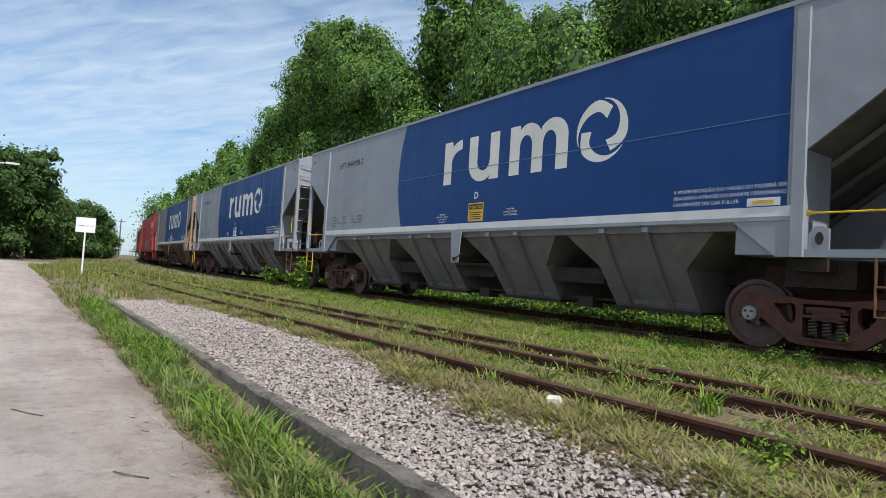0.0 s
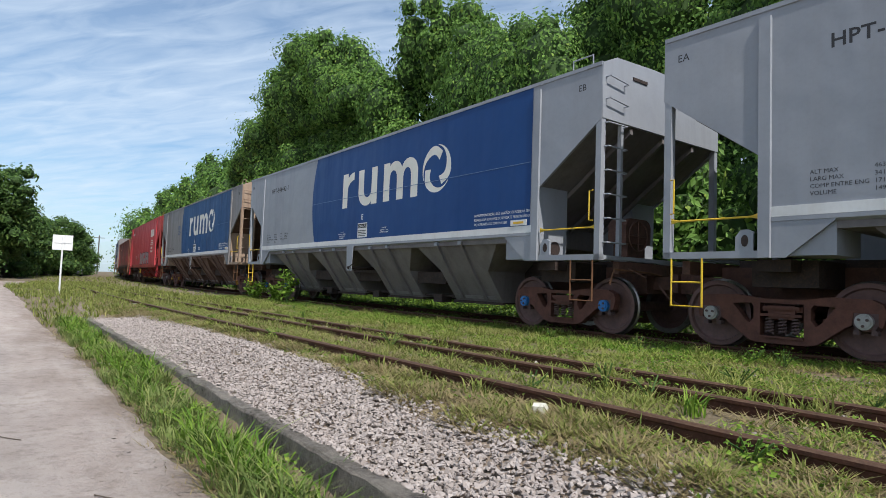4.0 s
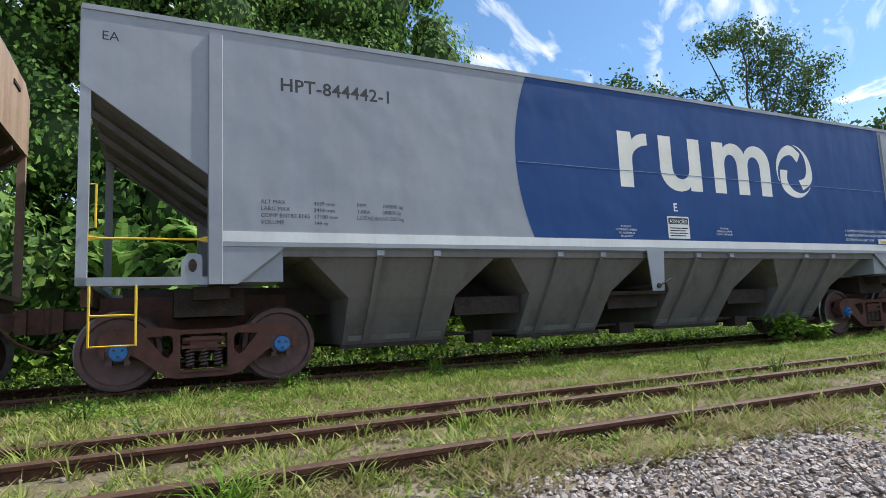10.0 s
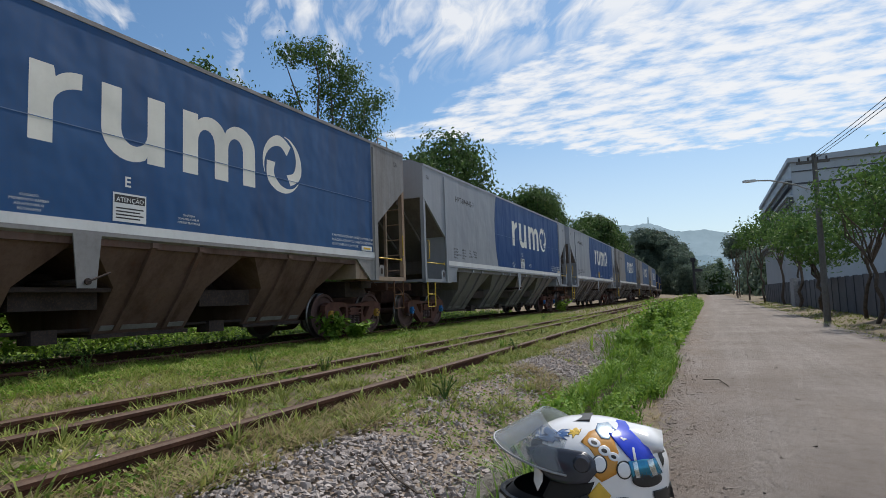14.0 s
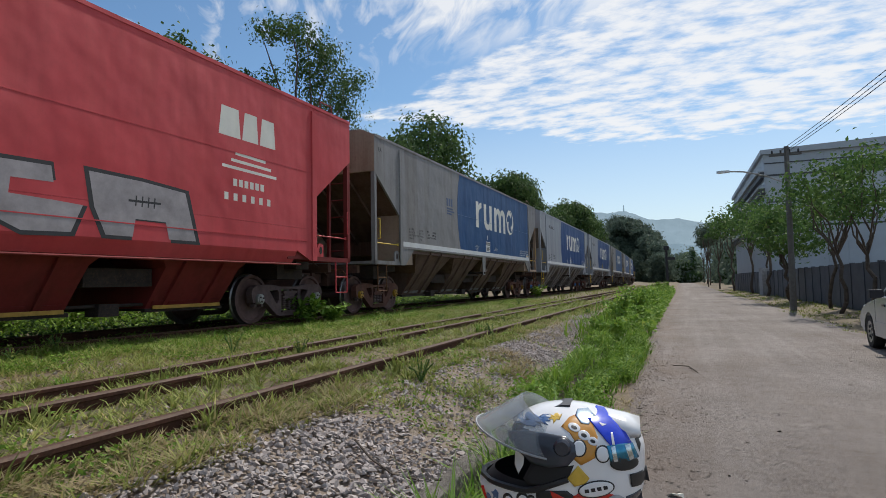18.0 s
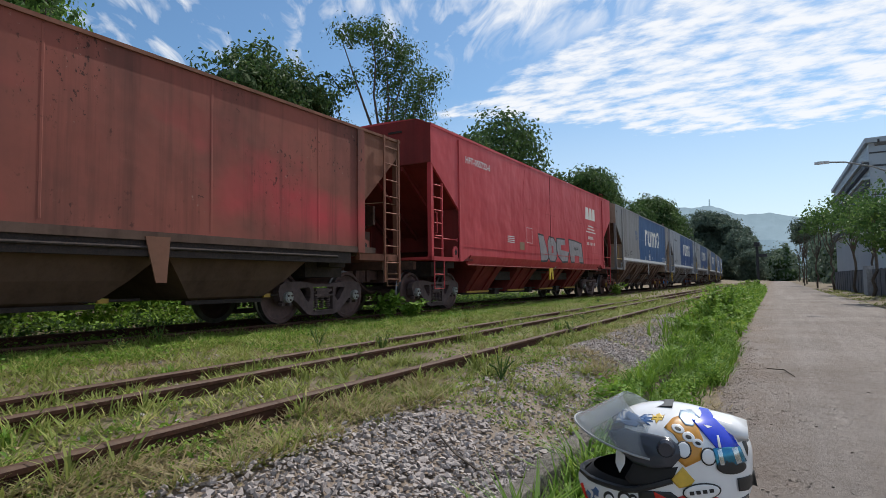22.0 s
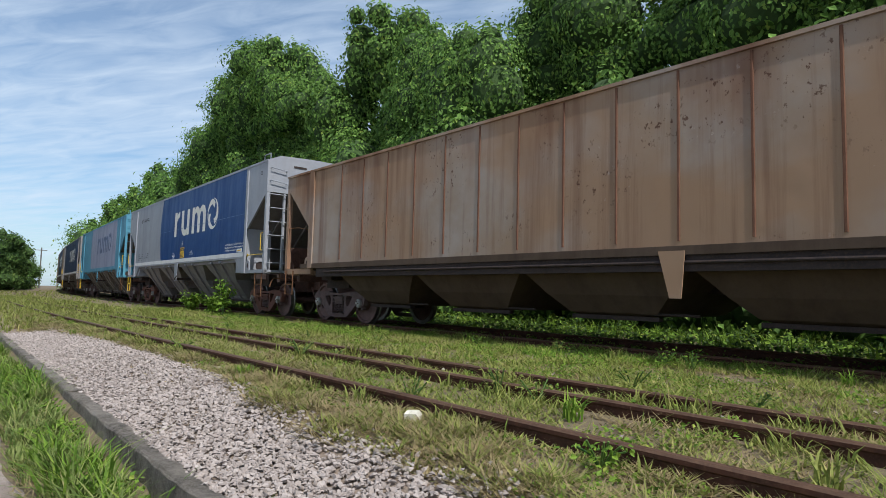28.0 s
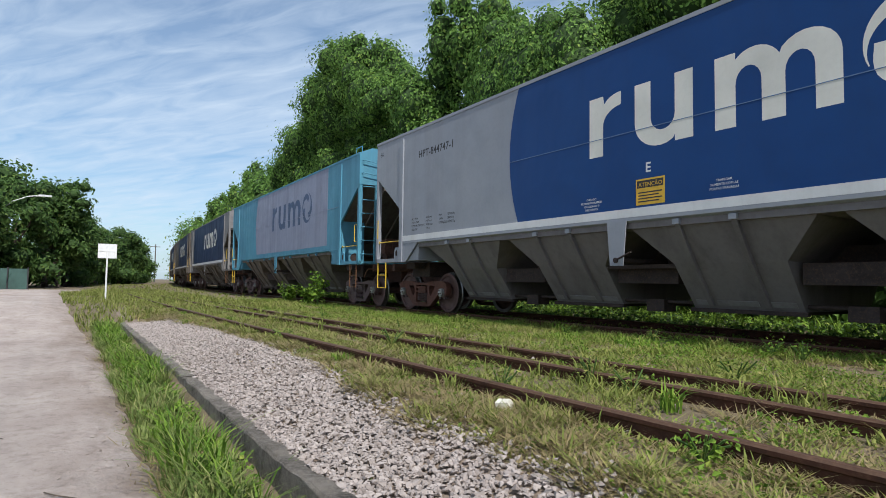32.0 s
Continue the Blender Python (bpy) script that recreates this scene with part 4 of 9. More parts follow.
def hopper_wagon(label, side, other, low, end, logo="white_logo", number="", cap="cap_grey", bogie="bogie", letter="E", nudge=0.0, plate="white", spin=None, stripe="white",
                 edge=(6.0, 15.07), step="yellow", rail="yellow", mark=True, clear=True, deep=False, lift=0.0, note=0.044):
    root = empty("hopper_wagon", label, "freight wagon", "wagons of the train")
    X = lambda u: u - 8.55
    NS = -HALF
    # hull with sloping end sheets
    hull = [(0.58, 4.25), (16.52, 4.25), (16.52, 3.40), (14.45, 1.88), (14.45, 1.5), (2.65, 1.5), (2.65, 1.88), (0.58, 3.40)]
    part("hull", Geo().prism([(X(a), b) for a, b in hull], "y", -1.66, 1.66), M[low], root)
    for a, b in ((1.86, 2.66), (14.44, 15.24)):
        for y in (-1.66, 0.95):
            g = Geo().prism([(X(a), 1.2), (X(b), 1.2), (X(b), 2.0), (X(a), 2.46)] if a < 8 else [(X(b), 1.2), (X(b), 2.46), (X(a), 2.0), (X(a), 1.2)], "y", y, y + 0.71)
            part("bulkhead", g, M[end], root)
    # outer skin: pale end, field of colour with a bowed edge, pale end
    e0, e1 = edge
    bow = [(e0 + 0.26 * abs((z - 3.0) / 1.25) ** 2, z) for z in np.linspace(1.79, 4.262, 13)]
    left = [(0.53, 4.262), (0.53, 3.385), (1.88, 2.40), (1.88, 1.67), (1.97, 1.67), (1.97, 1.785)] + bow
    part("side_panel", Geo().prism([(X(a), b) for a, b in left], "y", NS, NS + 0.05), M[other], root)
    field = bow + [(e1, 4.262), (e1, 1.79)]
    part("colour_panel", Geo().prism([(X(a), b) for a, b in field], "y", NS - 0.002, NS + 0.05), M[side], root)
    right = [(e1 + 0.003, 1.67), (e1 + 0.003, 4.262), (16.57, 4.262), (16.57, 3.385), (15.22, 2.40), (15.22, 1.67)]
    part("side_panel", Geo().prism([(X(a), b) for a, b in right], "y", NS, NS + 0.05), M[other], root)
    far = [(0.53, 4.262), (16.57, 4.262), (16.57, 3.385), (15.22, 2.40), (15.22, 1.6), (1.88, 1.6), (1.88, 2.40), (0.53, 3.385)]
    part("side_panel", Geo().prism([(X(a), b) for a, b in far], "y", 1.655, HALF), M[other], root)
    # a lapped weld seam along the side and the top chord
    part("weld_seam", Geo().box(X(e0 + 0.03), X(15.06), NS - 0.006, NS, 2.902, 2.912), M["seam"] if side.startswith("blue") else M[side], root)
    part("top_chord", Geo().box(X(0.53), X(16.57), NS - 0.014, NS + 0.04, 4.225, 4.285).box(X(0.53), X(16.57), 1.66, HALF + 0.012, 4.225, 4.285), M[other], root)
    for u in (1.83, 15.13):
        part("corner_rib", Geo().prism([(X(u), NS - 0.03), (X(u + 0.14), NS - 0.03), (X(u + 0.15), NS), (X(u - 0.01), NS)], "z", 1.175, 4.15), M[other], root)
    # roof with a chamfered edge
    roof = [(-1.70, 4.27), (-1.35, 4.43), (-0.4, 4.47), (0.4, 4.47), (1.35, 4.43), (1.70, 4.27)]
    part("roof", Geo().prism(roof, "x", X(0.53), X(16.57)), M[other], root)
    part("roof_hatch", Geo().box(X(2.0), X(15.1), -0.30, 0.30, 4.46, 4.60), M["hopper"], root)
    for u in (16.2,):
        for y in (-1.48, 1.4):
            part("roof_grab_iron", Geo().tube([(X(u), y, 4.34), (X(u), y, 4.55), (X(u) + 0.42 * (1 if u < 8 else -1), y, 4.55), (X(u) + 0.42 * (1 if u < 8 else -1), y, 4.34)], 0.014, 6), M[end], root)
    # ends: head plate with two slots, sheet ribs, posts, platform
    for s, u in ((1, 0.53), (-1, 16.57)):
        x = X(u)
        hp = [(-1.70, 3.39), (-1.70, 4.262), (-1.35, 4.42), (1.35, 4.42), (1.70, 4.262), (1.70, 3.39)]
        part("end_panel", Geo().prism(hp, "x", x - 0.012 * s, x + 0.05 * s), M[end], root)
        for y in (-0.95, 0.6):
            part("vent_slot", Geo().box(min(x - 0.03 * s, x - 0.012 * s), max(x - 0.03 * s, x - 0.012 * s), y, y + 0.38, 4.15, 4.20), M["black"], root)
        for y in (-0.9, 0.0, 0.9):
            a, b = (x + 0.03 * s, 3.36), (X(2.6 if s > 0 else 14.5), 1.88)
            part("slope_rib", Geo().prism([(a[0], a[1]), (b[0], b[1]), (b[0], b[1] - 0.09), (a[0], a[1] - 0.09)], "y", y - 0.035, y + 0.035), M[low], root)
        for y in (-1.70, 1.60):
            part("corner_post", Geo().box(min(x, x + 0.105 * s), max(x, x + 0.105 * s), y, y + 0.10, 1.175, 3.395), M[end if s < 0 else other], root)
        part("platform", Geo().box(min(x, x + 1.36 * s), max(x, x + 1.36 * s), -1.70, -1.58, 1.175, 1.265).box(min(x, x + 1.3 * s), max(x, x + 1.3 * s), 1.58, 1.70, 1.175, 1.265)
             .box(min(x, x + 0.12 * s), max(x, x + 0.12 * s), -1.58, 1.58, 1.19, 1.255).box(min(x + 0.3 * s, x + 0.9 * s), max(x + 0.3 * s, x + 0.9 * s), -1.55, -0.9, 1.20, 1.23), M[other if s > 0 else end], root)
        xe = x + 1.13 * s
        eye = [(xe - 0.12, 1.265), (xe + 0.10, 1.265), (xe + 0.10, 1.50), (xe + 0.04, 1.53), (xe - 0.05, 1.53), (xe - 0.12, 1.44)]
        part("lifting_eye", Geo().prism(eye, "y", -1.70, -1.665), M[other], root)
        part("lifting_eye_hole", Geo().prism([(xe + 0.045 * math.cos(q), 1.39 + 0.075 * math.sin(q)) for q in np.linspace(0, 6.28, 13)[:-1]], "y", -1.706, -1.695), M["black"], root)
        part("side_handrail", Geo().tube([(x + 0.1 * s, -1.66, 1.70), (x + 0.22 * s, -1.66, 1.69), (x + 1.15 * s, -1.66, 1.69), (x + 1.27 * s, -1.66, 1.70)], 0.013, 6)
             .prism([(x + 0.10 * s, 1.735), (x + 0.10 * s, 1.655), (x + 0.24 * s, 1.69)], "y", -1.668, -1.652).prism([(x + 1.29 * s, 1.735), (x + 1.29 * s, 1.655), (x + 1.15 * s, 1.69)], "y", -1.668, -1.652), M[rail], root)
        part("grab_handle", Geo().tube([(x + 0.12 * s, -1.72, 2.26), (x + 0.18 * s, -1.74, 2.26), (x + 0.18 * s, -1.74, 1.79), (x + 0.12 * s, -1.72, 1.79)], 0.012, 6), M[rail], root)
        st = step if s > 0 else ("rust_bar" if step == "yellow" else step)
        part("step_iron", Geo().tube([(x + 0.13 * s, -1.69, 1.18), (x + 0.13 * s, -1.69, 0.54), (x + 0.57 * s, -1.69, 0.54), (x + 0.57 * s, -1.69, 1.18)], 0.016, 6)
             .tube([(x + 0.13 * s, -1.69, 0.86), (x + 0.57 * s, -1.69, 0.86)], 0.013, 6), M[st], root)
        part("coupler", shared("coupler", lambda: solid("coupler", coupler_geo(), M["coupler"])), None, root, at=pose(X(0.75 if s > 0 else 16.35), 0, 0.86, 0, 0, 180 if s > 0 else 0))
        part("draft_box", Geo().box(min(x + 0.1 * s, x + 2.4 * s), max(x + 0.1 * s, x + 2.4 * s), -0.30, 0.30, 0.68, 1.12).box(min(x, x + 0.12 * s), max(x, x + 0.12 * s), -1.2, 1.2, 0.98, 1.17), M["coupler"], root)
        part("body_bolster", Geo().box(min(x + 0.95 * s, x + 1.75 * s), max(x + 0.95 * s, x + 1.75 * s), -1.12, 1.12, 0.83, 1.17).box(min(x + 1.15 * s, x + 1.55 * s), max(x + 1.15 * s, x + 1.55 * s), -1.42, 1.42, 1.02, 1.17), M["black"], root)
    # ladder and brake gear on the trailing end
    x = X(16.57)
    for k in range(6):
        z = 1.45 + 0.375 * k
        part("ladder_rung", Geo().tube([(x - 0.03, -1.62, z), (x + 0.07, -1.62, z), (x + 0.07, -1.15, z), (x - 0.03, -1.15, z)], 0.014, 6), M[end], root)
    for z in (3.70, 4.05):
        part("end_grab_iron", Geo().tube([(x + 0.01, -1.62, z), (x + 0.10, -1.62, z), (x + 0.10, -1.17, z - 0.05), (x + 0.01, -1.17, z - 0.05)], 0.013, 6), M[end], root)
    part("ladder_post", Geo().box(x - 0.07, x, -1.21, -1.15, 1.2, 3.4), M[end], root)
    arch = [(-0.82, 1.50), (-0.82, 1.80), (-0.78, 1.88), (-0.70, 1.92), (-0.26, 1.92), (-0.18, 1.88), (-0.14, 1.80), (-0.14, 1.50)]
    part("brake_box", Geo().prism(arch, "x", x - 0.52, x - 0.16).box(x - 0.48, x - 0.20, -0.72, -0.24, 1.24, 1.50), M["coupler"], root)
    part("cut_lever", Geo().tube([(x + 0.06, -1.52, 0.86), (x + 0.10, -1.54, 0.80), (x + 0.10, -1.50, 0.94), (x + 0.08, -1.42, 1.04), (x + 0.08, -0.5, 1.02), (x + 0.10, -0.2, 0.98)], 0.014, 6), M["rust_bar"], root)
    part("brake_rod", Geo().tube([(x - 0.35, -0.95, 1.20), (x + 0.02, -0.95, 1.06), (x + 0.30, -0.9, 0.92)], 0.013, 6), M["coupler"], root)
    wheel = Geo()
    rim = [(x - 0.06, -0.62 + 0.25 * math.cos(q), 1.62 + 0.25 * math.sin(q)) for q in np.linspace(0, 2 * math.pi, 17)]
    wheel.tube(rim, 0.013, 5)
    for q in range(4):
        wheel.cyl((x - 0.06, -0.62, 1.62), rim[q * 4], 0.01, 5)
    part("brake_wheel", wheel, M["coupler"], root)
    part("bulkhead_port", Geo().cyl((X(15.2), -1.25, 1.40), (X(15.25), -1.25, 1.40), 0.13, 14), M["black"], root)
    # sills and skirts
    if deep:
        low_edge = [(NS - 0.001, 1.788), (NS - 0.001, 1.34), (NS + 0.012, 1.31), (NS + 0.11, 1.13), (NS + 0.15, 1.13), (NS + 0.15, 1.788)]
        part("side_skirt", Geo().prism(low_edge, "x", X(2.45), X(14.65)), M[other], root)
        for sg in (1, -1):
            q = [(1.88, 1.175), (2.0, 1.175), (2.452, 1.36), (2.452, 1.788), (1.88, 1.788)]
            part("skirt_plate", Geo().prism([(X(a if sg > 0 else 17.1 - a), b) for a, b in q], "y", NS - 0.002, NS + 0.03), M[other], root)
        part("skirt_bead", Geo().box(X(2.0), X(15.1), NS - 0.008, NS, 1.545, 1.56), M[other], root)
        part("side_sill", Geo().box(X(1.9), X(15.2), 1.6, HALF, 1.2, 1.66), M[other], root)
        part("brake_pipe", Geo().cyl((X(2.3), NS + 0.03, 1.10), (X(14.8), NS + 0.03, 1.10), 0.018, 8), M[low], root)
    else:
        part("sill_stripe", Geo().box(X(1.97), X(15.13), NS - 0.010, NS + 0.02, 1.665, 1.788), M[stripe], root)
        part("side_sill", Geo().prism([(NS - 0.012, 1.663), (NS - 0.012, 1.612), (NS + 0.04, 1.585), (NS + 0.10, 1.585), (NS + 0.10, 1.663)], "x", X(1.9), X(15.2)), M[other], root)
        part("side_sill", Geo().box(X(1.9), X(15.2), 1.6, HALF, 1.50, 1.66), M[other], root)
        for sg in (1, -1):
            q = [(1.88, 1.175), (2.14, 1.175), (2.66, 1.59), (2.66, 1.662), (1.88, 1.662)]
            part("skirt_plate", Geo().prism([(X(a if sg > 0 else 17.1 - a), b) for a, b in q], "y", NS - 0.004, NS + 0.03), M[other], root)
    part("centre_sill", Geo().box(X(0.9), X(16.2), -0.28, 0.28, 0.82, 1.22), M["black"], root)
    # hoppers
    for i, c in enumerate(HOPPERS):
        g = Geo()
        lv = [(1.34, 1.655, 1.60), (1.24, 1.59, 1.47), (0.78, 1.30, 1.0), (0.76, 0.85, 0.385)]
        outer = {0: -1, 3: 1}.get(i, 0)
        v = [(X(c) + sx * (a + (0.08 if sx == outer and z > 1.3 else 0)), sy * b, z) for a, b, z in lv for sx, sy in ((-1, -1), (1, -1), (1, 1), (-1, 1))]
        f = [(4 * k + q, 4 * k + (q + 1) % 4, 4 * k + 4 + (q + 1) % 4, 4 * k + 4 + q) for k in range(3) for q in range(4)] + [(3, 2, 1, 0), (12, 13, 14, 15)]
        g.raw(v, f)
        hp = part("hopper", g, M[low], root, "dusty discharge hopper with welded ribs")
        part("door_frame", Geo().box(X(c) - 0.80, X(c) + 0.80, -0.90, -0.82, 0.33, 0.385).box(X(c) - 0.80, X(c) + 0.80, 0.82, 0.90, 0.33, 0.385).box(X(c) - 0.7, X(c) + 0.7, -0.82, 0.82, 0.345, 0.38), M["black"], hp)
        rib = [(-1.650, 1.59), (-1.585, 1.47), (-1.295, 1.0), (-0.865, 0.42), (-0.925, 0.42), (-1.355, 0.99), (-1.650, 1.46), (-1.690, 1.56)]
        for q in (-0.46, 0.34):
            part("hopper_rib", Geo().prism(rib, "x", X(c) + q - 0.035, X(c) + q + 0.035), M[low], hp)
            if not deep:
                part("sill_clip", Geo().box(X(c) + q - 0.05, X(c) + q + 0.05, NS - 0.004, NS + 0.05, 1.515, 1.584), M[low if other.endswith('worn') else other], root)
        for q0, q1 in ((-0.69, -0.47), (-0.37, 0.21), (0.31, 0.69)):
            part("seal_strip", Geo().raw([(X(c) + q0, -0.895, 0.43), (X(c) + q1, -0.895, 0.43), (X(c) + q1, -0.945, 0.495), (X(c) + q0, -0.945, 0.495), (X(c) + q0, -0.88, 0.43), (X(c) + q1, -0.88, 0.43), (X(c) + q1, -0.93, 0.50), (X(c) + q0, -0.93, 0.50)],
                                         [(0, 1, 2, 3), (4, 7, 6, 5), (0, 4, 5, 1), (1, 5, 6, 2), (2, 6, 7, 3), (3, 7, 4, 0)]), M["grey_worn" if low != "red_low" else low], hp)
    for k in range(3):
        c = (HOPPERS[k] + HOPPERS[k + 1]) / 2
        part("cross_bearer", Geo().box(X(c) - 0.55, X(c) + 0.55, -1.1, 1.1, 0.72, 0.98), M["black"], root)
        part("door_gear", Geo().cyl((X(c) - 0.8, -0.8, 0.45), (X(c) + 0.8, -0.8, 0.45), 0.025, 8).box(X(c) - 0.16, X(c) + 0.16, -0.9, -0.62, 0.30, 0.48), M["black"], root)
    # gate lever bracket
    u = 8.52
    if not deep:
        part("lever_bracket", Geo().prism([(X(u - 0.18), 1.62), (X(u + 0.18), 1.62), (X(u + 0.12), 0.97), (X(u - 0.12), 0.97)], "y", NS - 0.03, NS - 0.012), M[other], root)
    part("lever_shaft", Geo().cyl((X(u), NS - 0.06, 1.05), (X(u), -0.6, 1.05), 0.04, 10).tube([(X(u), NS - 0.05, 1.05), (X(u + 0.28), NS - 0.05, 1.16)], 0.014, 6).box(X(u - 0.62), X(u + 0.8), -1.25, -1.15, 0.94, 1.0), M["black"], root)
    add_bogie(root, X(1.82), cap, bogie, spin)
    add_bogie(root, X(15.28), cap, bogie, spin)
    # painted marks
    yy = NS - 0.0015
    if mark:
        pieces, (ou, oz, orad) = wordmark(7.82 + nudge, 2.64 + 0.8 * lift, 3.56 + 0.8 * lift, 4.86, yy)
        for g in pieces + ring_swirl(ou - 0.02, 3.17 + 0.8 * lift, orad, yy):
            g.v = [(p[0] - 8.55, p[1], p[2]) for p in g.v]
            part("painted_mark", g, M[logo], root)
    ink = "ink"
    if number:
        place_text(root, number, 0.235, 2.52 + nudge, 3.555 + lift, ink, name="wagon_number", spacing=1.05)
    if number and clear:
        end_number(root, number, ink)
    if clear:
        place_text(root, "EA", 0.15, 0.72, 3.90, ink, name="end_mark")
        place_text(root, "EB", 0.15, 16.1, 3.90, ink, name="end_mark")
        for k, (a, b) in enumerate((("ALT MAX", "4639 mm"), ("LARG MAX", "3410 mm"), ("COMP ENTRE ENG", "17100 mm"), ("VOLUME", "149 m"))):
            place_text(root, a, 0.070, 2.40, 2.13 - 0.082 * k, ink, name="data_line")
            place_text(root, b, 0.070, 3.03, 2.13 - 0.082 * k, ink, name="data_line")
        for k, (a, b) in enumerate((("PBM", "130000 kg"), ("TARA", "28800 kg"), ("LOTAÇÃO", "101200 kg"))):
            place_text(root, a, 0.070, 3.58, 2.13 - 0.082 * k, ink, name="data_line")
            place_text(root, b, 0.070, 3.92, 2.13 - 0.082 * k, ink, name="data_line")
        place_text(root, letter, 0.19, 9.02, 2.28, "ink_white", name="stencil_letter")
        for k, s in enumerate(("CUIDADO,", "MOVIMENTO RÁPIDO", "AO ACIONAR O", "MECANISMO")):
            place_text(root, s, note, 7.86 + nudge, 1.985 - 1.2 * note * k, "ink_white", name="notice_line", align="CENTER")
        for k, s in enumerate(("TRAFEGAR", "SOMENTE COM AS", "PORTAS TRAVADAS")):
            place_text(root, s, note, 10.05 + nudge, 2.00 - 1.2 * note * k, "ink_white", name="notice_line", align="CENTER")
        for k, s in enumerate(("A MOVIMENTAÇÃO DO VAGÃO SÓ PODERÁ SER", "REALIZADA ATRAVÉS DO ENGATE FERROVIÁRIO", "OU ATRAVÉS DO CAR PULLER")):
            place_text(root, s, 0.069, 13.55, 2.03 - 0.088 * k, "ink_white", name="notice_line")
        lb = part("warning_label", Geo().box(X(8.86), X(9.34), NS - 0.006, NS - 0.001, 1.82, 2.19), M[plate], root, "warning label with a dark heading")
        part("label_heading", Geo().box(X(8.88), X(9.32), NS - 0.0065, NS - 0.0055, 2.06, 2.165), M["ink"], lb)
        part("heading_text", shared(("ATENÇÃO", plate), lambda: lettering("ATENÇÃO", 0.084, M[plate], "heading_text")), None, lb, at=pose(X(8.905), NS - 0.0071, 2.077))
        for k in range(4):
            part("text_bar", Geo().box(X(8.90), X(9.30 - 0.05 * (k % 2)), NS - 0.0065, NS - 0.0055, 1.985 - 0.042 * k, 2.003 - 0.042 * k), M["ink"], lb)
        tag = part("maker_plate", Geo().box(X(14.60), X(15.0), NS - 0.02, NS - 0.004, 1.80, 1.90), M["white"], root, "small pale rounded plate")
        part("plate_bar", Geo().box(X(14.67), X(14.93), NS - 0.024, NS - 0.02, 1.83, 1.87), M["sign_yellow"], tag)
    return root


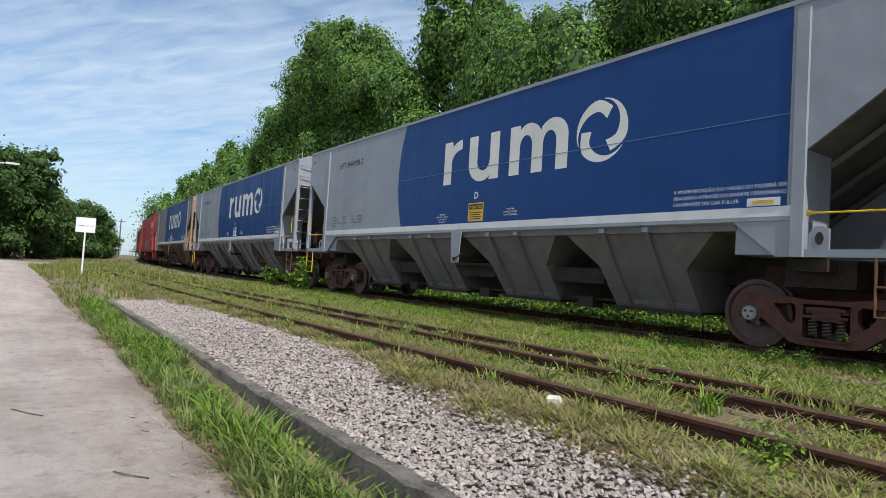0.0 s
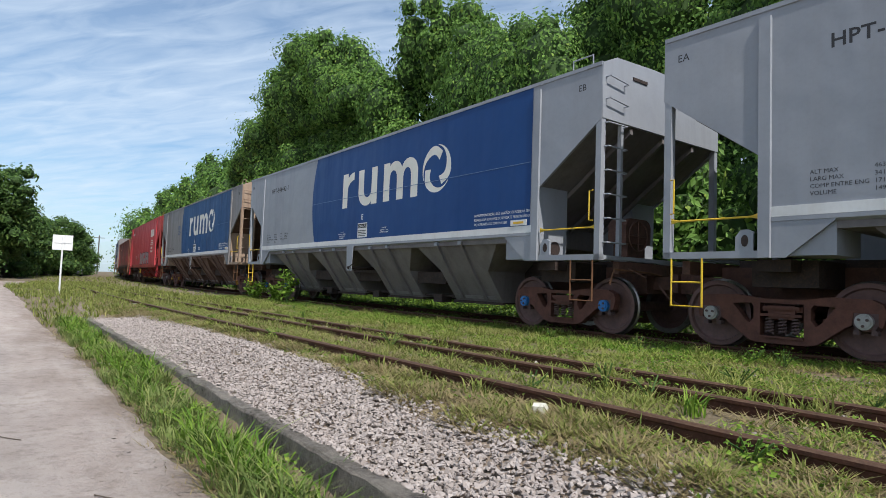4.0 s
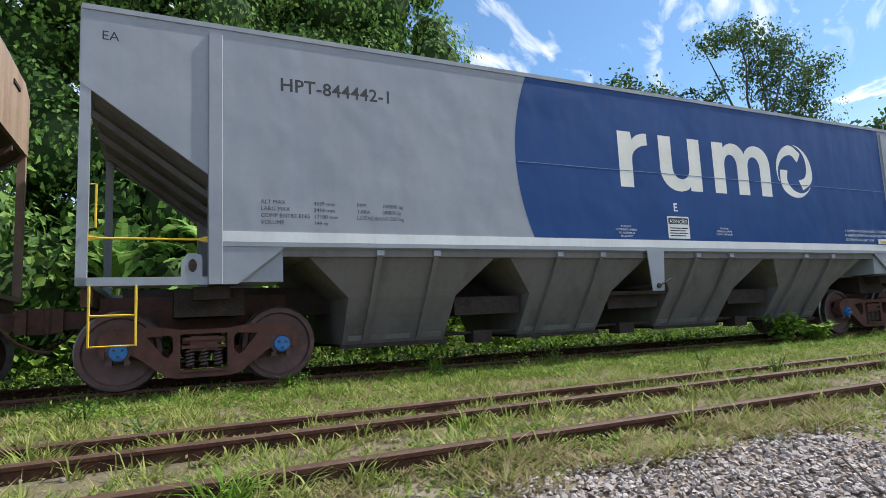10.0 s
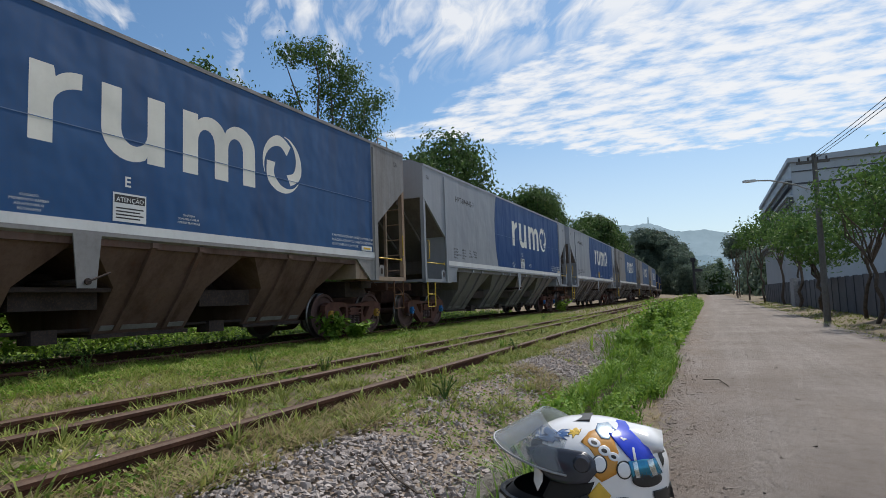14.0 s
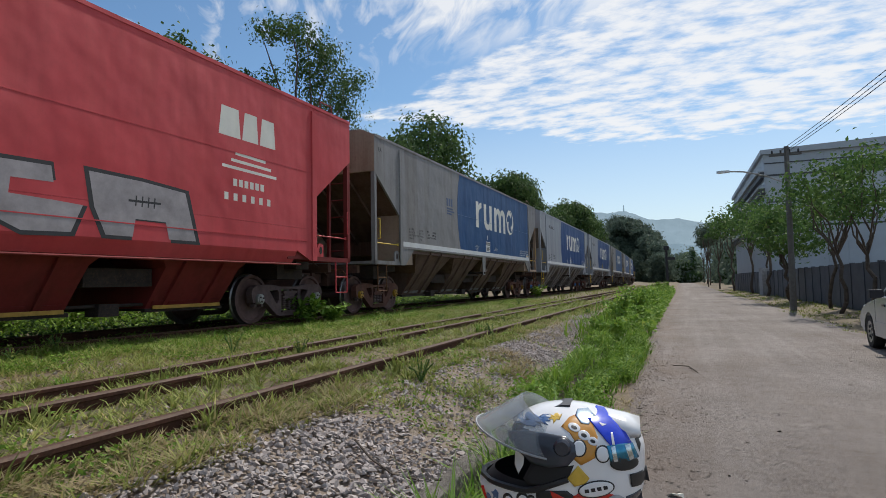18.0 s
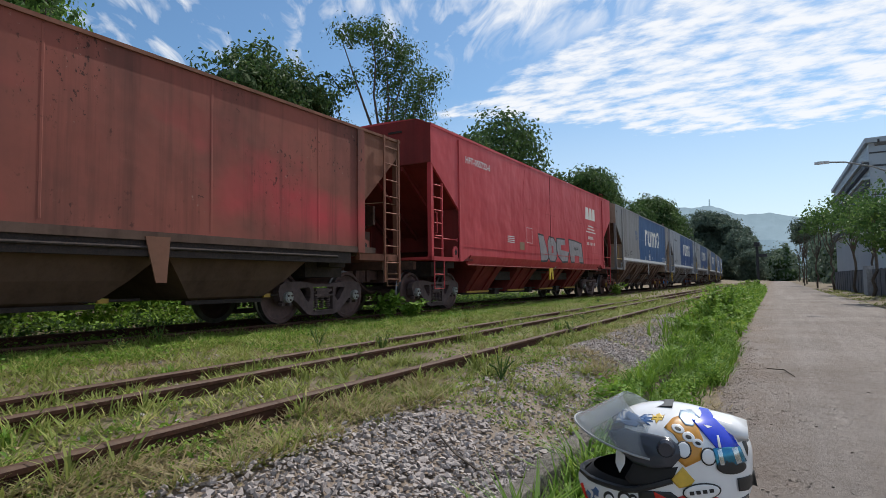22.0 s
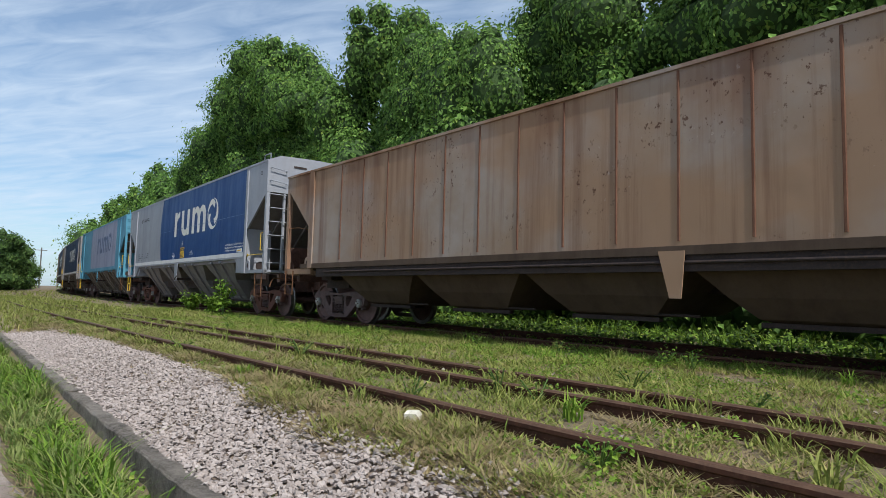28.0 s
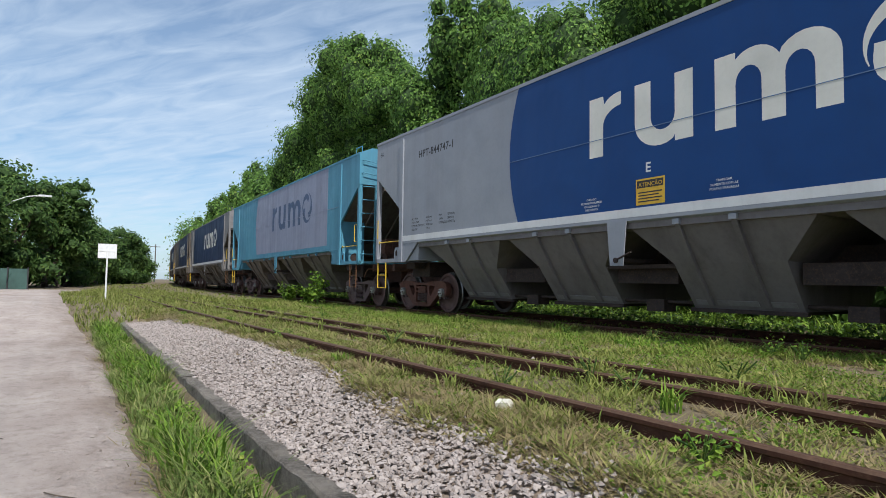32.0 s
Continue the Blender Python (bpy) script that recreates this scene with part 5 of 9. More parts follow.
# ---------------------------------------------------------------- older, lower hopper wagon
def old_wagon(label, skin, low, length, ribs, number="", spin=None, bogie="bogie_dark", cap="cap_grey"):
    root = empty("old_hopper_wagon", label, "freight wagon", "wagons of the train")
    half = length / 2
    X = lambda u: u - half
    NS, top, b0 = -1.66, 3.60, 0.62
    e = length - b0
    hull = [(b0 + 0.05, top), (e - 0.05, top), (e - 0.05, 3.35), (e - 2.6, 1.6), (e - 2.6, 1.25), (b0 + 2.6, 1.25), (b0 + 2.6, 1.6), (b0 + 0.05, 3.35)]
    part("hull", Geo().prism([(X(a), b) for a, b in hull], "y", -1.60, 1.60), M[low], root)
    side = [(1.923, top), (1.923, 1.34), (length - 1.923, 1.34), (length - 1.923, top)]
    gusset = [(b0, top), (b0, 3.32), (1.92, 2.14), (1.92, top)]
    worn = "oxide_end" if skin == "oxide" else skin
    for y in (NS, 1.61):
        part("side_panel", Geo().prism([(X(a), b) for a, b in side], "y", y, y + 0.05), M[skin], root)
        part("end_gusset", Geo().prism([(X(a), b) for a, b in gusset], "y", y, y + 0.05), M[skin], root)
        part("end_gusset", Geo().prism([(X(length - a), b) for a, b in gusset], "y", y, y + 0.05), M[worn], root)
    for a, b in ((1.90, 1.98), (length - 1.98, length - 1.90)):
        part("bulkhead", Geo().box(X(a), X(b), -1.60, 1.60, 1.2, 2.2), M[low], root)
        part("corner_rib", Geo().box(X(a) - 0.06, X(b) + 0.06, NS - 0.03, NS, 1.25, top - 0.02), M[skin], root)
    part("top_chord", Geo().box(X(b0), X(e), NS - 0.03, NS + 0.04, top - 0.03, top + 0.02).box(X(b0), X(e), 1.62, 1.69, top - 0.03, top + 0.02), M[worn], root)
    part("roof", Geo().prism([(-1.66, top), (-1.1, top + 0.14), (0, top + 0.2), (1.1, top + 0.14), (1.66, top)], "x", X(b0), X(e)), M[skin], root)
    part("roof_hatch", Geo().box(X(2.0), X(length - 2.0), -0.3, 0.3, top + 0.16, top + 0.30), M[low], root)
    proud = 0.014 if ribs > 10 else 0.004
    for k in range(ribs):
        u = 2.0 + (length - 4.0) * (k + 0.5) / ribs if ribs < 10 else 3.26 + 0.878 * k
        part("side_rib", Geo().prism([(X(u) - 0.02, NS), (X(u) - 0.012, NS - proud), (X(u) + 0.012, NS - proud), (X(u) + 0.02, NS)], "z", 1.42, top - 0.05), M[skin] if ribs < 10 else M["rib_rust"], root)
    part("side_sill", Geo().box(X(1.5), X(length - 1.5), NS - 0.02, NS + 0.06, 1.25, 1.36).box(X(1.5), X(length - 1.5), 1.6, 1.68, 1.25, 1.36), M[low], root)
    part("sill_web", Geo().box(X(2.2), X(length - 2.2), NS + 0.02, NS + 0.12, 1.05, 1.25), M["black"], root)
    part("pipe_run", Geo().cyl((X(2.6), NS + 0.0, 1.16), (X(length - 2.6), NS + 0.0, 1.16), 0.022, 8), M["black"], root)
    n = 4
    for k in range(n):
        c = half + (k - 1.5) * 2.75
        g = Geo()
        lv = [(1.36, 1.52, 1.25), (1.30, 1.42, 1.05), (1.0, 1.25, 0.75), (0.72, 1.05, 0.50), (0.60, 0.95, 0.46)]
        v = [(X(c) + sx * a, sy * b, z) for a, b, z in lv for sx, sy in ((-1, -1), (1, -1), (1, 1), (-1, 1))]
        f = [(4 * q + r, 4 * q + (r + 1) % 4, 4 * q + 4 + (r + 1) % 4, 4 * q + 4 + r) for q in range(4) for r in range(4)] + [(3, 2, 1, 0), (16, 17, 18, 19)]
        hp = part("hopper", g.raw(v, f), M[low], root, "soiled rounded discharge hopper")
        part("door_gear", Geo().box(X(c) - 0.72, X(c) + 0.72, -1.0, -0.9, 0.40, 0.46).cyl((X(c) + 0.5, -1.02, 0.5), (X(c) + 1.3, -1.02, 0.5), 0.02, 6), M["black"], hp)
        if skin == "oxide":
            part("yellow_latch", Geo().box(X(c) + 0.72, X(c) + 0.86, -1.06, -1.0, 0.47, 0.53), M["cap_yellow"], hp)
    part("centre_sill", Geo().box(X(0.9), X(length - 0.9), -0.28, 0.28, 0.8, 1.2), M["black"], root)
    for s, u in ((1, b0), (-1, e)):
        x = X(u)
        skin_ = worn
        part("end_panel", Geo().prism([(-1.62, 3.30), (-1.62, top), (0, top + 0.19), (1.62, top), (1.62, 3.30), (1.2, 3.22), (0.9, 3.30), (0.3, 3.24), (-0.3, 3.30), (-0.9, 3.22), (-1.2, 3.30)], "x", x, x + 0.04 * s), M[skin_], root)
        for y in (-1.66, -0.75, -0.05, 0.70, 1.56):
            w = 0.10 if abs(y + 0.05) > 1 else 0.055
            part("end_post", Geo().box(min(x, x + (w + 0.01) * s), max(x, x + (w + 0.01) * s), y, y + w, 1.15, 3.42), M[skin_], root)
        part("platform", Geo().box(min(x, x + 1.35 * s), max(x, x + 1.35 * s), NS, NS + 0.10, 1.12, 1.25).box(min(x, x + 0.12 * s), max(x, x + 0.12 * s), -1.55, 1.6, 1.10, 1.24), M[skin_], root)
        part("safety_chain", Geo().tube([(x + 0.1 * s, -1.63, 2.28), (x + 0.6 * s, -1.63, 2.27), (x + 1.3 * s, -1.63, 2.17)], 0.009, 5), M["rust_bar"], root)
        xe = x + 1.18 * s
        part("lifting_eye", Geo().prism([(xe - 0.13, 1.25), (xe + 0.13, 1.25), (xe + 0.13, 1.48), (xe - 0.06, 1.52), (xe - 0.13, 1.46)], "y", NS - 0.004, NS + 0.04), M[skin], root)
        part("lifting_eye_hole", Geo().prism([(xe + 0.055 * math.cos(q), 1.38 + 0.065 * math.sin(q)) for q in np.linspace(0, 6.28, 13)[:-1]], "y", NS - 0.009, NS - 0.002), M["black"], root)
        part("step_iron", Geo().tube([(x + 0.12 * s, NS - 0.02, 1.2), (x + 0.12 * s, NS - 0.02, 0.62), (x + 0.5 * s, NS - 0.02, 0.62), (x + 0.5 * s, NS - 0.02, 1.2)], 0.016, 6).tube([(x + 0.12 * s, NS - 0.02, 0.86), (x + 0.5 * s, NS - 0.02, 0.86)], 0.014, 6), M["rust_bar"], root)
        part("coupler", shared("coupler", lambda: solid("coupler", coupler_geo(), M["coupler"])), None, root, at=pose(X(0.72 if s > 0 else length - 0.72), 0, 0.86, 0, 0, 180 if s > 0 else 0))
        part("draft_box", Geo().box(min(x, x + 2.4 * s), max(x, x + 2.4 * s), -0.3, 0.3, 0.68, 1.10).box(min(x, x + 0.14 * s), max(x, x + 0.14 * s), -1.3, 1.3, 0.95, 1.12), M["coupler"], root)
        part("body_bolster", Geo().box(min(x + 1.2 * s, x + 2.2 * s), max(x + 1.2 * s, x + 2.2 * s), -1.10, 1.10, 0.80, 1.12).box(min(x + 1.45 * s, x + 1.9 * s), max(x + 1.45 * s, x + 1.9 * s), -1.4, 1.4, 0.98, 1.12), M["black"], root)
    x = X(e)
    for k in range(9):
        part("ladder_rung", Geo().tube([(x - 0.62, NS - 0.06, 0.75 + 0.33 * k), (x - 0.12, NS - 0.06, 0.75 + 0.33 * k)], 0.013, 6), M[worn], root)
    for q in (0.62, 0.12):
        part("ladder_rail", Geo().box(x - q - 0.025, x - q + 0.025, NS - 0.075, NS - 0.045, 0.70, 3.62), M[worn], root)
    part("brake_box", Geo().box(x - 0.6, x - 0.15, -1.0, -0.35, 1.25, 1.75).box(x - 0.1, x - 0.02, -1.05, -0.7, 1.9, 2.3), M["coupler"], root)
    wheel = Geo()
    rim = [(x + 0.03, -0.75 + 0.25 * math.cos(q), 2.1 + 0.25 * math.sin(q)) for q in np.linspace(0, 2 * math.pi, 17)]
    wheel.tube(rim, 0.015, 5)
    for q in range(4):
        wheel.cyl((x + 0.03, -0.75, 2.1), rim[q * 4], 0.011, 5)
    part("brake_wheel", wheel, M["coupler"], root)
    part("gate_bracket", Geo().prism([(X(10.9), 1.30), (X(11.25), 1.30), (X(11.2), 0.72), (X(11.05), 0.72)], "y", NS - 0.03, NS - 0.012), M[worn], root)
    add_bogie(root, X(2.30), cap, bogie, spin)
    add_bogie(root, X(length - 2.30), cap, bogie, spin)
    return root


def ribbon(root, name, pts, width, mat, y, to):
    """A painted stroke: flat bars end to end, each a hair in front of the last."""
    g = Geo()
    for k, (a, b) in enumerate(zip(pts, pts[1:])):
        a, b = Vector((a[0], 0, a[1])), Vector((b[0], 0, b[1]))
        d = (b - a).normalized()
        n = Vector((-d.z, 0, d.x)) * width / 2
        a, b = a - d * width * 0.35, b + d * width * 0.35
        yy = y - 0.00012 * k
        q = [a + n, b + n, b - n, a - n]
        g.raw([(p.x + to, yy, p.z) for p in q] + [(p.x + to, yy - 0.0007, p.z) for p in q], [(0, 1, 2, 3), (7, 6, 5, 4), (0, 4, 5, 1), (1, 5, 6, 2), (2, 6, 7, 3), (3, 7, 4, 0)])
    return part(name, g, M[mat], root)


def poly_patch(root, name, pts, mat, y, to, thick=0.0012):
    return part(name, Geo().prism([(a + to, b) for a, b in pts], "y", y - thick, y), M[mat], root)


# ---------------------------------------------------------------- the train, front to back
TRAIN = []


def rolling(ob, offset, length=17.1):
    TRAIN.append((ob, offset + length / 2))
    return ob


for _k, (_off, _num) in enumerate(((51.3, ""), (34.2, ""), (17.1, "HPT-844301-5"))):
    rolling(hopper_wagon("grey hopper wagon with a blue field near the engines", "blue_worn", "grey_worn", "hopper", "grey_worn", number=_num, spin=None, clear=False, bogie="bogie_dark"), _off)
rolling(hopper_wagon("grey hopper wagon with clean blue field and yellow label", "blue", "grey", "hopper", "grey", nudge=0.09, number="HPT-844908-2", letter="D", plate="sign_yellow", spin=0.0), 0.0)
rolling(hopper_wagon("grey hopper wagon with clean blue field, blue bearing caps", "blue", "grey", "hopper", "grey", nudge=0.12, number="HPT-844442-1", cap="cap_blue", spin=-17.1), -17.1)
C = rolling(hopper_wagon("dust-stained hopper wagon with faded blue field, ochre bearing caps", "blue_worn", "grey_worn", "hopper_rust", "tan_dust", number="", cap="cap_yellow", spin=-34.2, step="rust_bar"), -34.2)
for _z, _w in ((2.98, 0.50), (2.90, 0.62), (2.82, 0.40)):
    poly_patch(C, "painted_mark", [(5.1, _z), (5.1 + _w, _z), (5.1 + _w, _z + 0.05), (5.1, _z + 0.05)], "logo_dark", -1.7065, -8.55)
for _u in (5.08, 5.26, 5.44):
    poly_patch(C, "painted_mark", [(_u, 3.08), (_u + 0.13, 3.08), (_u + 0.13, 3.32), (_u, 3.32)], "logo_dark", -1.7065, -8.55)

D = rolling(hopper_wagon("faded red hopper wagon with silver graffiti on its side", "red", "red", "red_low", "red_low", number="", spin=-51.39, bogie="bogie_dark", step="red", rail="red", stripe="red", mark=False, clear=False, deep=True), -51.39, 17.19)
part("weld_seam", Geo().box(-0.12, -0.10, -1.714, -1.705, 1.79, 4.23), M["red_low"], D)
place_text(D, "HFT-055722-6", 0.235, 2.22, 3.66, "ink_white", name="wagon_number", spacing=1.05)
end_number(D, "HFT-055722-6", "ink_white")
for _k in range(6):
    part("side_ladder_rung", Geo().tube([(0.66 - 8.55, -1.69, 1.45 + 0.29 * _k), (1.02 - 8.55, -1.69, 1.45 + 0.29 * _k)], 0.012, 6), M["red"], D)
part("side_ladder_post", Geo().box(1.02 - 8.55, 1.06 - 8.55, -1.70, -1.66, 1.26, 2.98), M["red"], D)
for _pts in ([(7.24, 2.16), (7.72, 2.15), (7.98, 1.78), (8.16, 1.46), (8.0, 1.36), (7.48, 1.34), (7.42, 1.7)],
             [(8.14, 1.98), (8.3, 2.14), (8.72, 2.12), (8.98, 1.95), (9.0, 1.5), (8.84, 1.36), (8.36, 1.36), (8.2, 1.5)],
             [(9.06, 2.12), (9.95, 2.14), (9.98, 1.95), (9.5, 1.94), (9.48, 1.76), (10.0, 1.74), (10.35, 1.72), (10.2, 1.38), (9.62, 1.36), (9.2, 1.55), (9.05, 1.8)],
             [(10.42, 2.16), (11.2, 2.14), (11.95, 2.08), (12.16, 1.38), (11.66, 1.38), (11.6, 1.62), (11.1, 1.62), (11.06, 1.38), (10.66, 1.38), (10.5, 1.72)]):
    poly_patch(D, "graffiti_edge", [(sum(p[0] for p in _pts) / len(_pts) + (a - sum(p[0] for p in _pts) / len(_pts)) * 1.09, 1.76 + (b - 1.76) * 1.13) for a, b in _pts], "ink", -1.7068, -8.55, 0.0010)
    poly_patch(D, "graffiti_fill", _pts, "spray_silver", -1.7076, -8.55, 0.0010)
poly_patch(D, "graffiti_gap", [(8.5, 1.86), (8.68, 1.86), (8.68, 1.62), (8.5, 1.62)], "red", -1.7084, -8.55, 0.0008)
ribbon(D, "graffiti_line", [(11.0, 1.86), (11.5, 1.87)], 0.03, "ink", -1.7087, -8.55)
for _u in (11.1, 11.2, 11.3, 11.4):
    ribbon(D, "graffiti_line", [(_u, 1.80), (_u + 0.01, 1.93)], 0.02, "ink", -1.7095, -8.55)
for _u, _w in ((12.62, 0.50), (13.16, 0.40), (13.6, 0.42)):
    poly_patch(D, "painted_mark", [(_u, 3.14), (_u + _w, 3.14), (_u + _w * 0.9, 3.62), (_u + 0.06, 3.62)], "white_logo", -1.7065, -8.55)
for _z, _a, _b in ((2.86, 13.0, 13.75), (2.74, 12.9, 13.9), (2.62, 12.7, 14.05)):
    poly_patch(D, "painted_mark", [(_a, _z), (_b, _z - 0.02), (_b, _z + 0.03), (_a, _z + 0.05)], "white_logo", -1.7065, -8.55)
for _z, _a, _b in ((2.34, 12.95, 13.75), (2.10, 12.75, 14.0)):
    for _i in range(6):
        _q = _a + (_b - _a) * _i / 6
        poly_patch(D, "painted_mark", [(_q, _z), (_q + 0.09, _z), (_q + 0.09, _z + 0.12), (_q, _z + 0.12)], "white_logo", -1.7065, -8.55)
ribbon(D, "stencil_frame", [(6.26, 2.32), (6.72, 2.32), (6.72, 1.86), (6.26, 1.86), (6.26, 2.32)], 0.014, "ink_white", -1.7065, -8.55)
poly_patch(D, "faded_label", [(5.69, 1.85), (6.06, 1.85), (6.06, 1.62), (5.69, 1.62)], "tan", -1.7065, -8.55)
for _i in range(4):
    poly_patch(D, "text_bar", [(4.78, 1.96 - 0.055 * _i), (5.28, 1.96 - 0.055 * _i), (5.28, 1.985 - 0.055 * _i), (4.78, 1.985 - 0.055 * _i)], "ink_white", -1.7065, -8.55)
poly_patch(D, "yellow_shackle", [(8.14, 1.10), (8.5, 1.10), (8.52, 0.72), (8.42, 0.72), (8.38, 0.96), (8.26, 0.96), (8.22, 0.72), (8.12, 0.72)], "yellow", -1.72, -8.55, 0.03)
for _c in HOPPERS:
    part("yellow_door_edge", Geo().box(_c - 8.55 - 0.70, _c - 8.55 + 0.70, -0.955, -0.935, 0.375, 0.43), M["cap_yellow"], D)

E = rolling(old_wagon("old oxide red hopper wagon with rust and chalk marks", "oxide", "oxide_low", 17.19, 6, spin=-68.586), -68.586, 17.19)
place_text(E, "HFS-716722", 0.20, 2.2 - 0.045, 2.66, "chalk_tan", y=-1.6606, name="wagon_number", spacing=1.1)
ribbon(E, "chalk_mark", [(6.3, 1.44), (6.62, 1.92), (6.95, 1.47)], 0.055, "chalk_tan", -1.6603, -8.595)
ribbon(E, "chalk_mark", [(6.3, 1.44), (7.75, 1.44)], 0.06, "chalk_tan", -1.6612, -8.595)
ribbon(E, "chalk_mark", [(6.78, 1.95), (7.02, 2.42), (7.40, 1.86), (7.72, 1.46)], 0.075, "chalk_tan", -1.6620, -8.595)
for _u in (2.35, 2.6, 3.75, 5.2, 8.2, 8.5, 8.8):
    ribbon(E, "chalk_mark", [(_u, 1.5), (_u + 0.12, 1.74), (_u + 0.24, 1.52)], 0.04, "chalk_tan", -1.6603, -8.595)
poly_patch(E, "data_panel", [(4.8, 1.62), (5.36, 1.62), (5.36, 1.38), (4.8, 1.38)], "red", -1.6598, -8.595)
for _i in range(4):
    poly_patch(E, "text_bar", [(4.84, 1.40 + 0.055 * _i), (5.32, 1.40 + 0.055 * _i), (5.32, 1.425 + 0.055 * _i), (4.84, 1.425 + 0.055 * _i)], "chalk_tan", -1.6608, -8.595)
poly_patch(E, "chalk_mark", [(6.84, 2.06), (7.02, 2.34), (7.24, 2.02), (7.05, 1.84)], "chalk_tan", -1.6634, -8.595)
part("side_step", Geo().box(5.30 - 8.595, 5.58 - 8.595, -1.72, -1.66, 2.85, 2.95), M["chalk_tan_solid"], E)

F = rolling(hopper_wagon("weathered grey and blue hopper wagon with salmon graffiti", "blue_worn", "grey_worn", "hopper_worn", "grey_worn", number="HPT-033632-7", lift=0.075, note=0.064, cap="cap_yellow", bogie="bogie_dark", spin=-85.686, step="rust_bar"), -85.686)


def spray(pts):
    return [(7.77 + (a - 270) * 0.00659, 1.745 - (b - 352) * 0.00663 - (a - 700) * 0.00012) for a, b in pts]


for _s in ([(585, 212), (553, 260), (580, 375), (612, 375), (645, 262), (605, 265), (603, 282)], [(745, 220), (727, 270), (800, 285), (800, 240)], [(727, 285), (757, 378), (775, 378), (797, 320)],
           [(877, 385), (880, 225), (945, 330)], [(945, 388), (947, 228)], [(1017, 390), (1020, 232)], [(1080, 390), (1115, 235), (1132, 235), (1155, 390)], [(1095, 320), (1150, 320)], [(1234, 395), (1240, 225)],
           [(1280, 225), (1283, 290), (1352, 275), (1350, 400)]):
    _p = spray(_s)
    _up = []
    for _a, _b in zip(_p, _p[1:]):
        if (_a[1] - 1.80) * (_b[1] - 1.80) < 0:
            _q = (1.80 - _a[1]) / (_b[1] - _a[1])
            _m = (_a[0] + (_b[0] - _a[0]) * _q, 1.80)
            _up += [(_a, _m), (_m, _b)]
        else:
            _up.append((_a, _b))
    for _a, _b in _up:
        ribbon(F, "graffiti_stroke", [_a, _b], 0.085, "spray_red", -1.7078 if _a[1] + _b[1] > 3.58 else -1.7154, -8.55)
for _s in ([(5.02, 2.02), (5.15, 2.16), (5.22, 1.95), (5.33, 2.2), (5.40, 1.93)], [(5.10, 2.30), (5.25, 2.34), (5.36, 2.42), (5.5, 2.40), (5.6, 2.28), (5.5, 2.25)], [(5.45, 2.05), (5.6, 2.12), (5.55, 2.2), (5.45, 2.15), (5.47, 1.98), (5.62, 1.97)],
           [(5.68, 2.28), (5.66, 1.90)], [(5.66, 2.05), (5.85, 2.18)], [(5.68, 2.08), (5.88, 1.97)], [(5.0, 1.98), (5.04, 1.90)], [(5.75, 1.92), (5.78, 1.85)], [(5.88, 1.92), (5.92, 1.86)],
           [(6.0, 1.9), (6.12, 1.93), (6.12, 1.80), (6.0, 1.82), (6.02, 1.9)], [(5.55, 1.78), (5.42, 1.75), (5.5, 1.68), (5.62, 1.75), (5.58, 1.86)]):
    ribbon(F, "purple_tag", _s, 0.044, "spray_purple", -1.7056, -8.55)

rolling(old_wagon("old low hopper wagon in rust-streaked tan with ribbed sides", "tan", "tan_low", 16.88, 13, spin=-102.567), -102.567, 16.88)
rolling(hopper_wagon("light grey hopper wagon with a vivid blue field", "blue", "grey", "hopper", "grey", nudge=0.15, number="HPT-844747-1", plate="sign_yellow", spin=-119.667), -119.667)
rolling(hopper_wagon("grey hopper wagon with sky blue ends and a dark faded mark", "pale_blue", "cyan", "hopper_worn", "cyan", logo="logo_dark", edge=(5.2, 14.1), spin=None, clear=False, stripe="cyan", bogie="bogie_dark"), -136.77)
rolling(hopper_wagon("navy blue hopper wagon with grey ends, soiled", "navy", "grey_worn", "hopper_worn", "grey_worn", edge=(2.6, 15.07), clear=False, bogie="bogie_dark"), -153.87)
for _off in (-170.97, -188.07, -205.17):
    rolling(hopper_wagon("dark weathered hopper wagon at the train's tail", "navy", "hopper_worn", "hopper_worn", "hopper_worn", clear=False, bogie="bogie_dark"), _off)


# ---------------------------------------------------------------- diesel engines at the head
def locomotive():
    root = empty("locomotive", "dark diesel locomotive heading the train", "locomotive", "engines")
    M_ = M["navy"]
    part("underframe", Geo().box(-9.6, 9.6, -1.5, 1.5, 1.05, 1.45), M["black"], root)
    part("hood", Geo().prism([(-0.95, 1.45), (-0.95, 3.7), (-0.75, 3.95), (0.75, 3.95), (0.95, 3.7), (0.95, 1.45)], "x", -9.0, 4.6), M_, root)
    part("cab", Geo().prism([(-1.5, 1.45), (-1.5, 3.9), (-1.1, 4.25), (1.1, 4.25), (1.5, 3.9), (1.5, 1.45)], "x", 4.6, 7.0), M_, root)
    part("nose", Geo().prism([(-1.1, 1.45), (-1.1, 2.7), (1.1, 2.7), (1.1, 1.45)], "x", 7.0, 9.0), M_, root)
    for y in (-1.505, 1.495):
        part("cab_window", Geo().box(5.0, 6.5, y, y + 0.01, 2.9, 3.6), M["black"], root)
    part("fuel_tank", Geo().box(-2.4, 2.4, -1.35, 1.35, 0.35, 1.05), M["black"], root)
    part("handrail", Geo().tube([(-9.4, -1.48, 1.45), (-9.4, -1.48, 2.5), (4.5, -1.48, 2.5)], 0.025, 6), M["yellow"], root)
    for k in range(8):
        part("hood_louvre", Geo().box(-8.6 + k * 1.5, -7.5 + k * 1.5, -0.965, -0.95, 2.2, 3.2), M["black"], root)
    part("exhaust_stack", Geo().box(-1.2, -0.4, -0.3, 0.3, 3.95, 4.2), M["black"], root)
    for x in (-6.2, 6.2):
        add_bogie(root, x, "cap_grey", "bogie_dark", None)
    return root


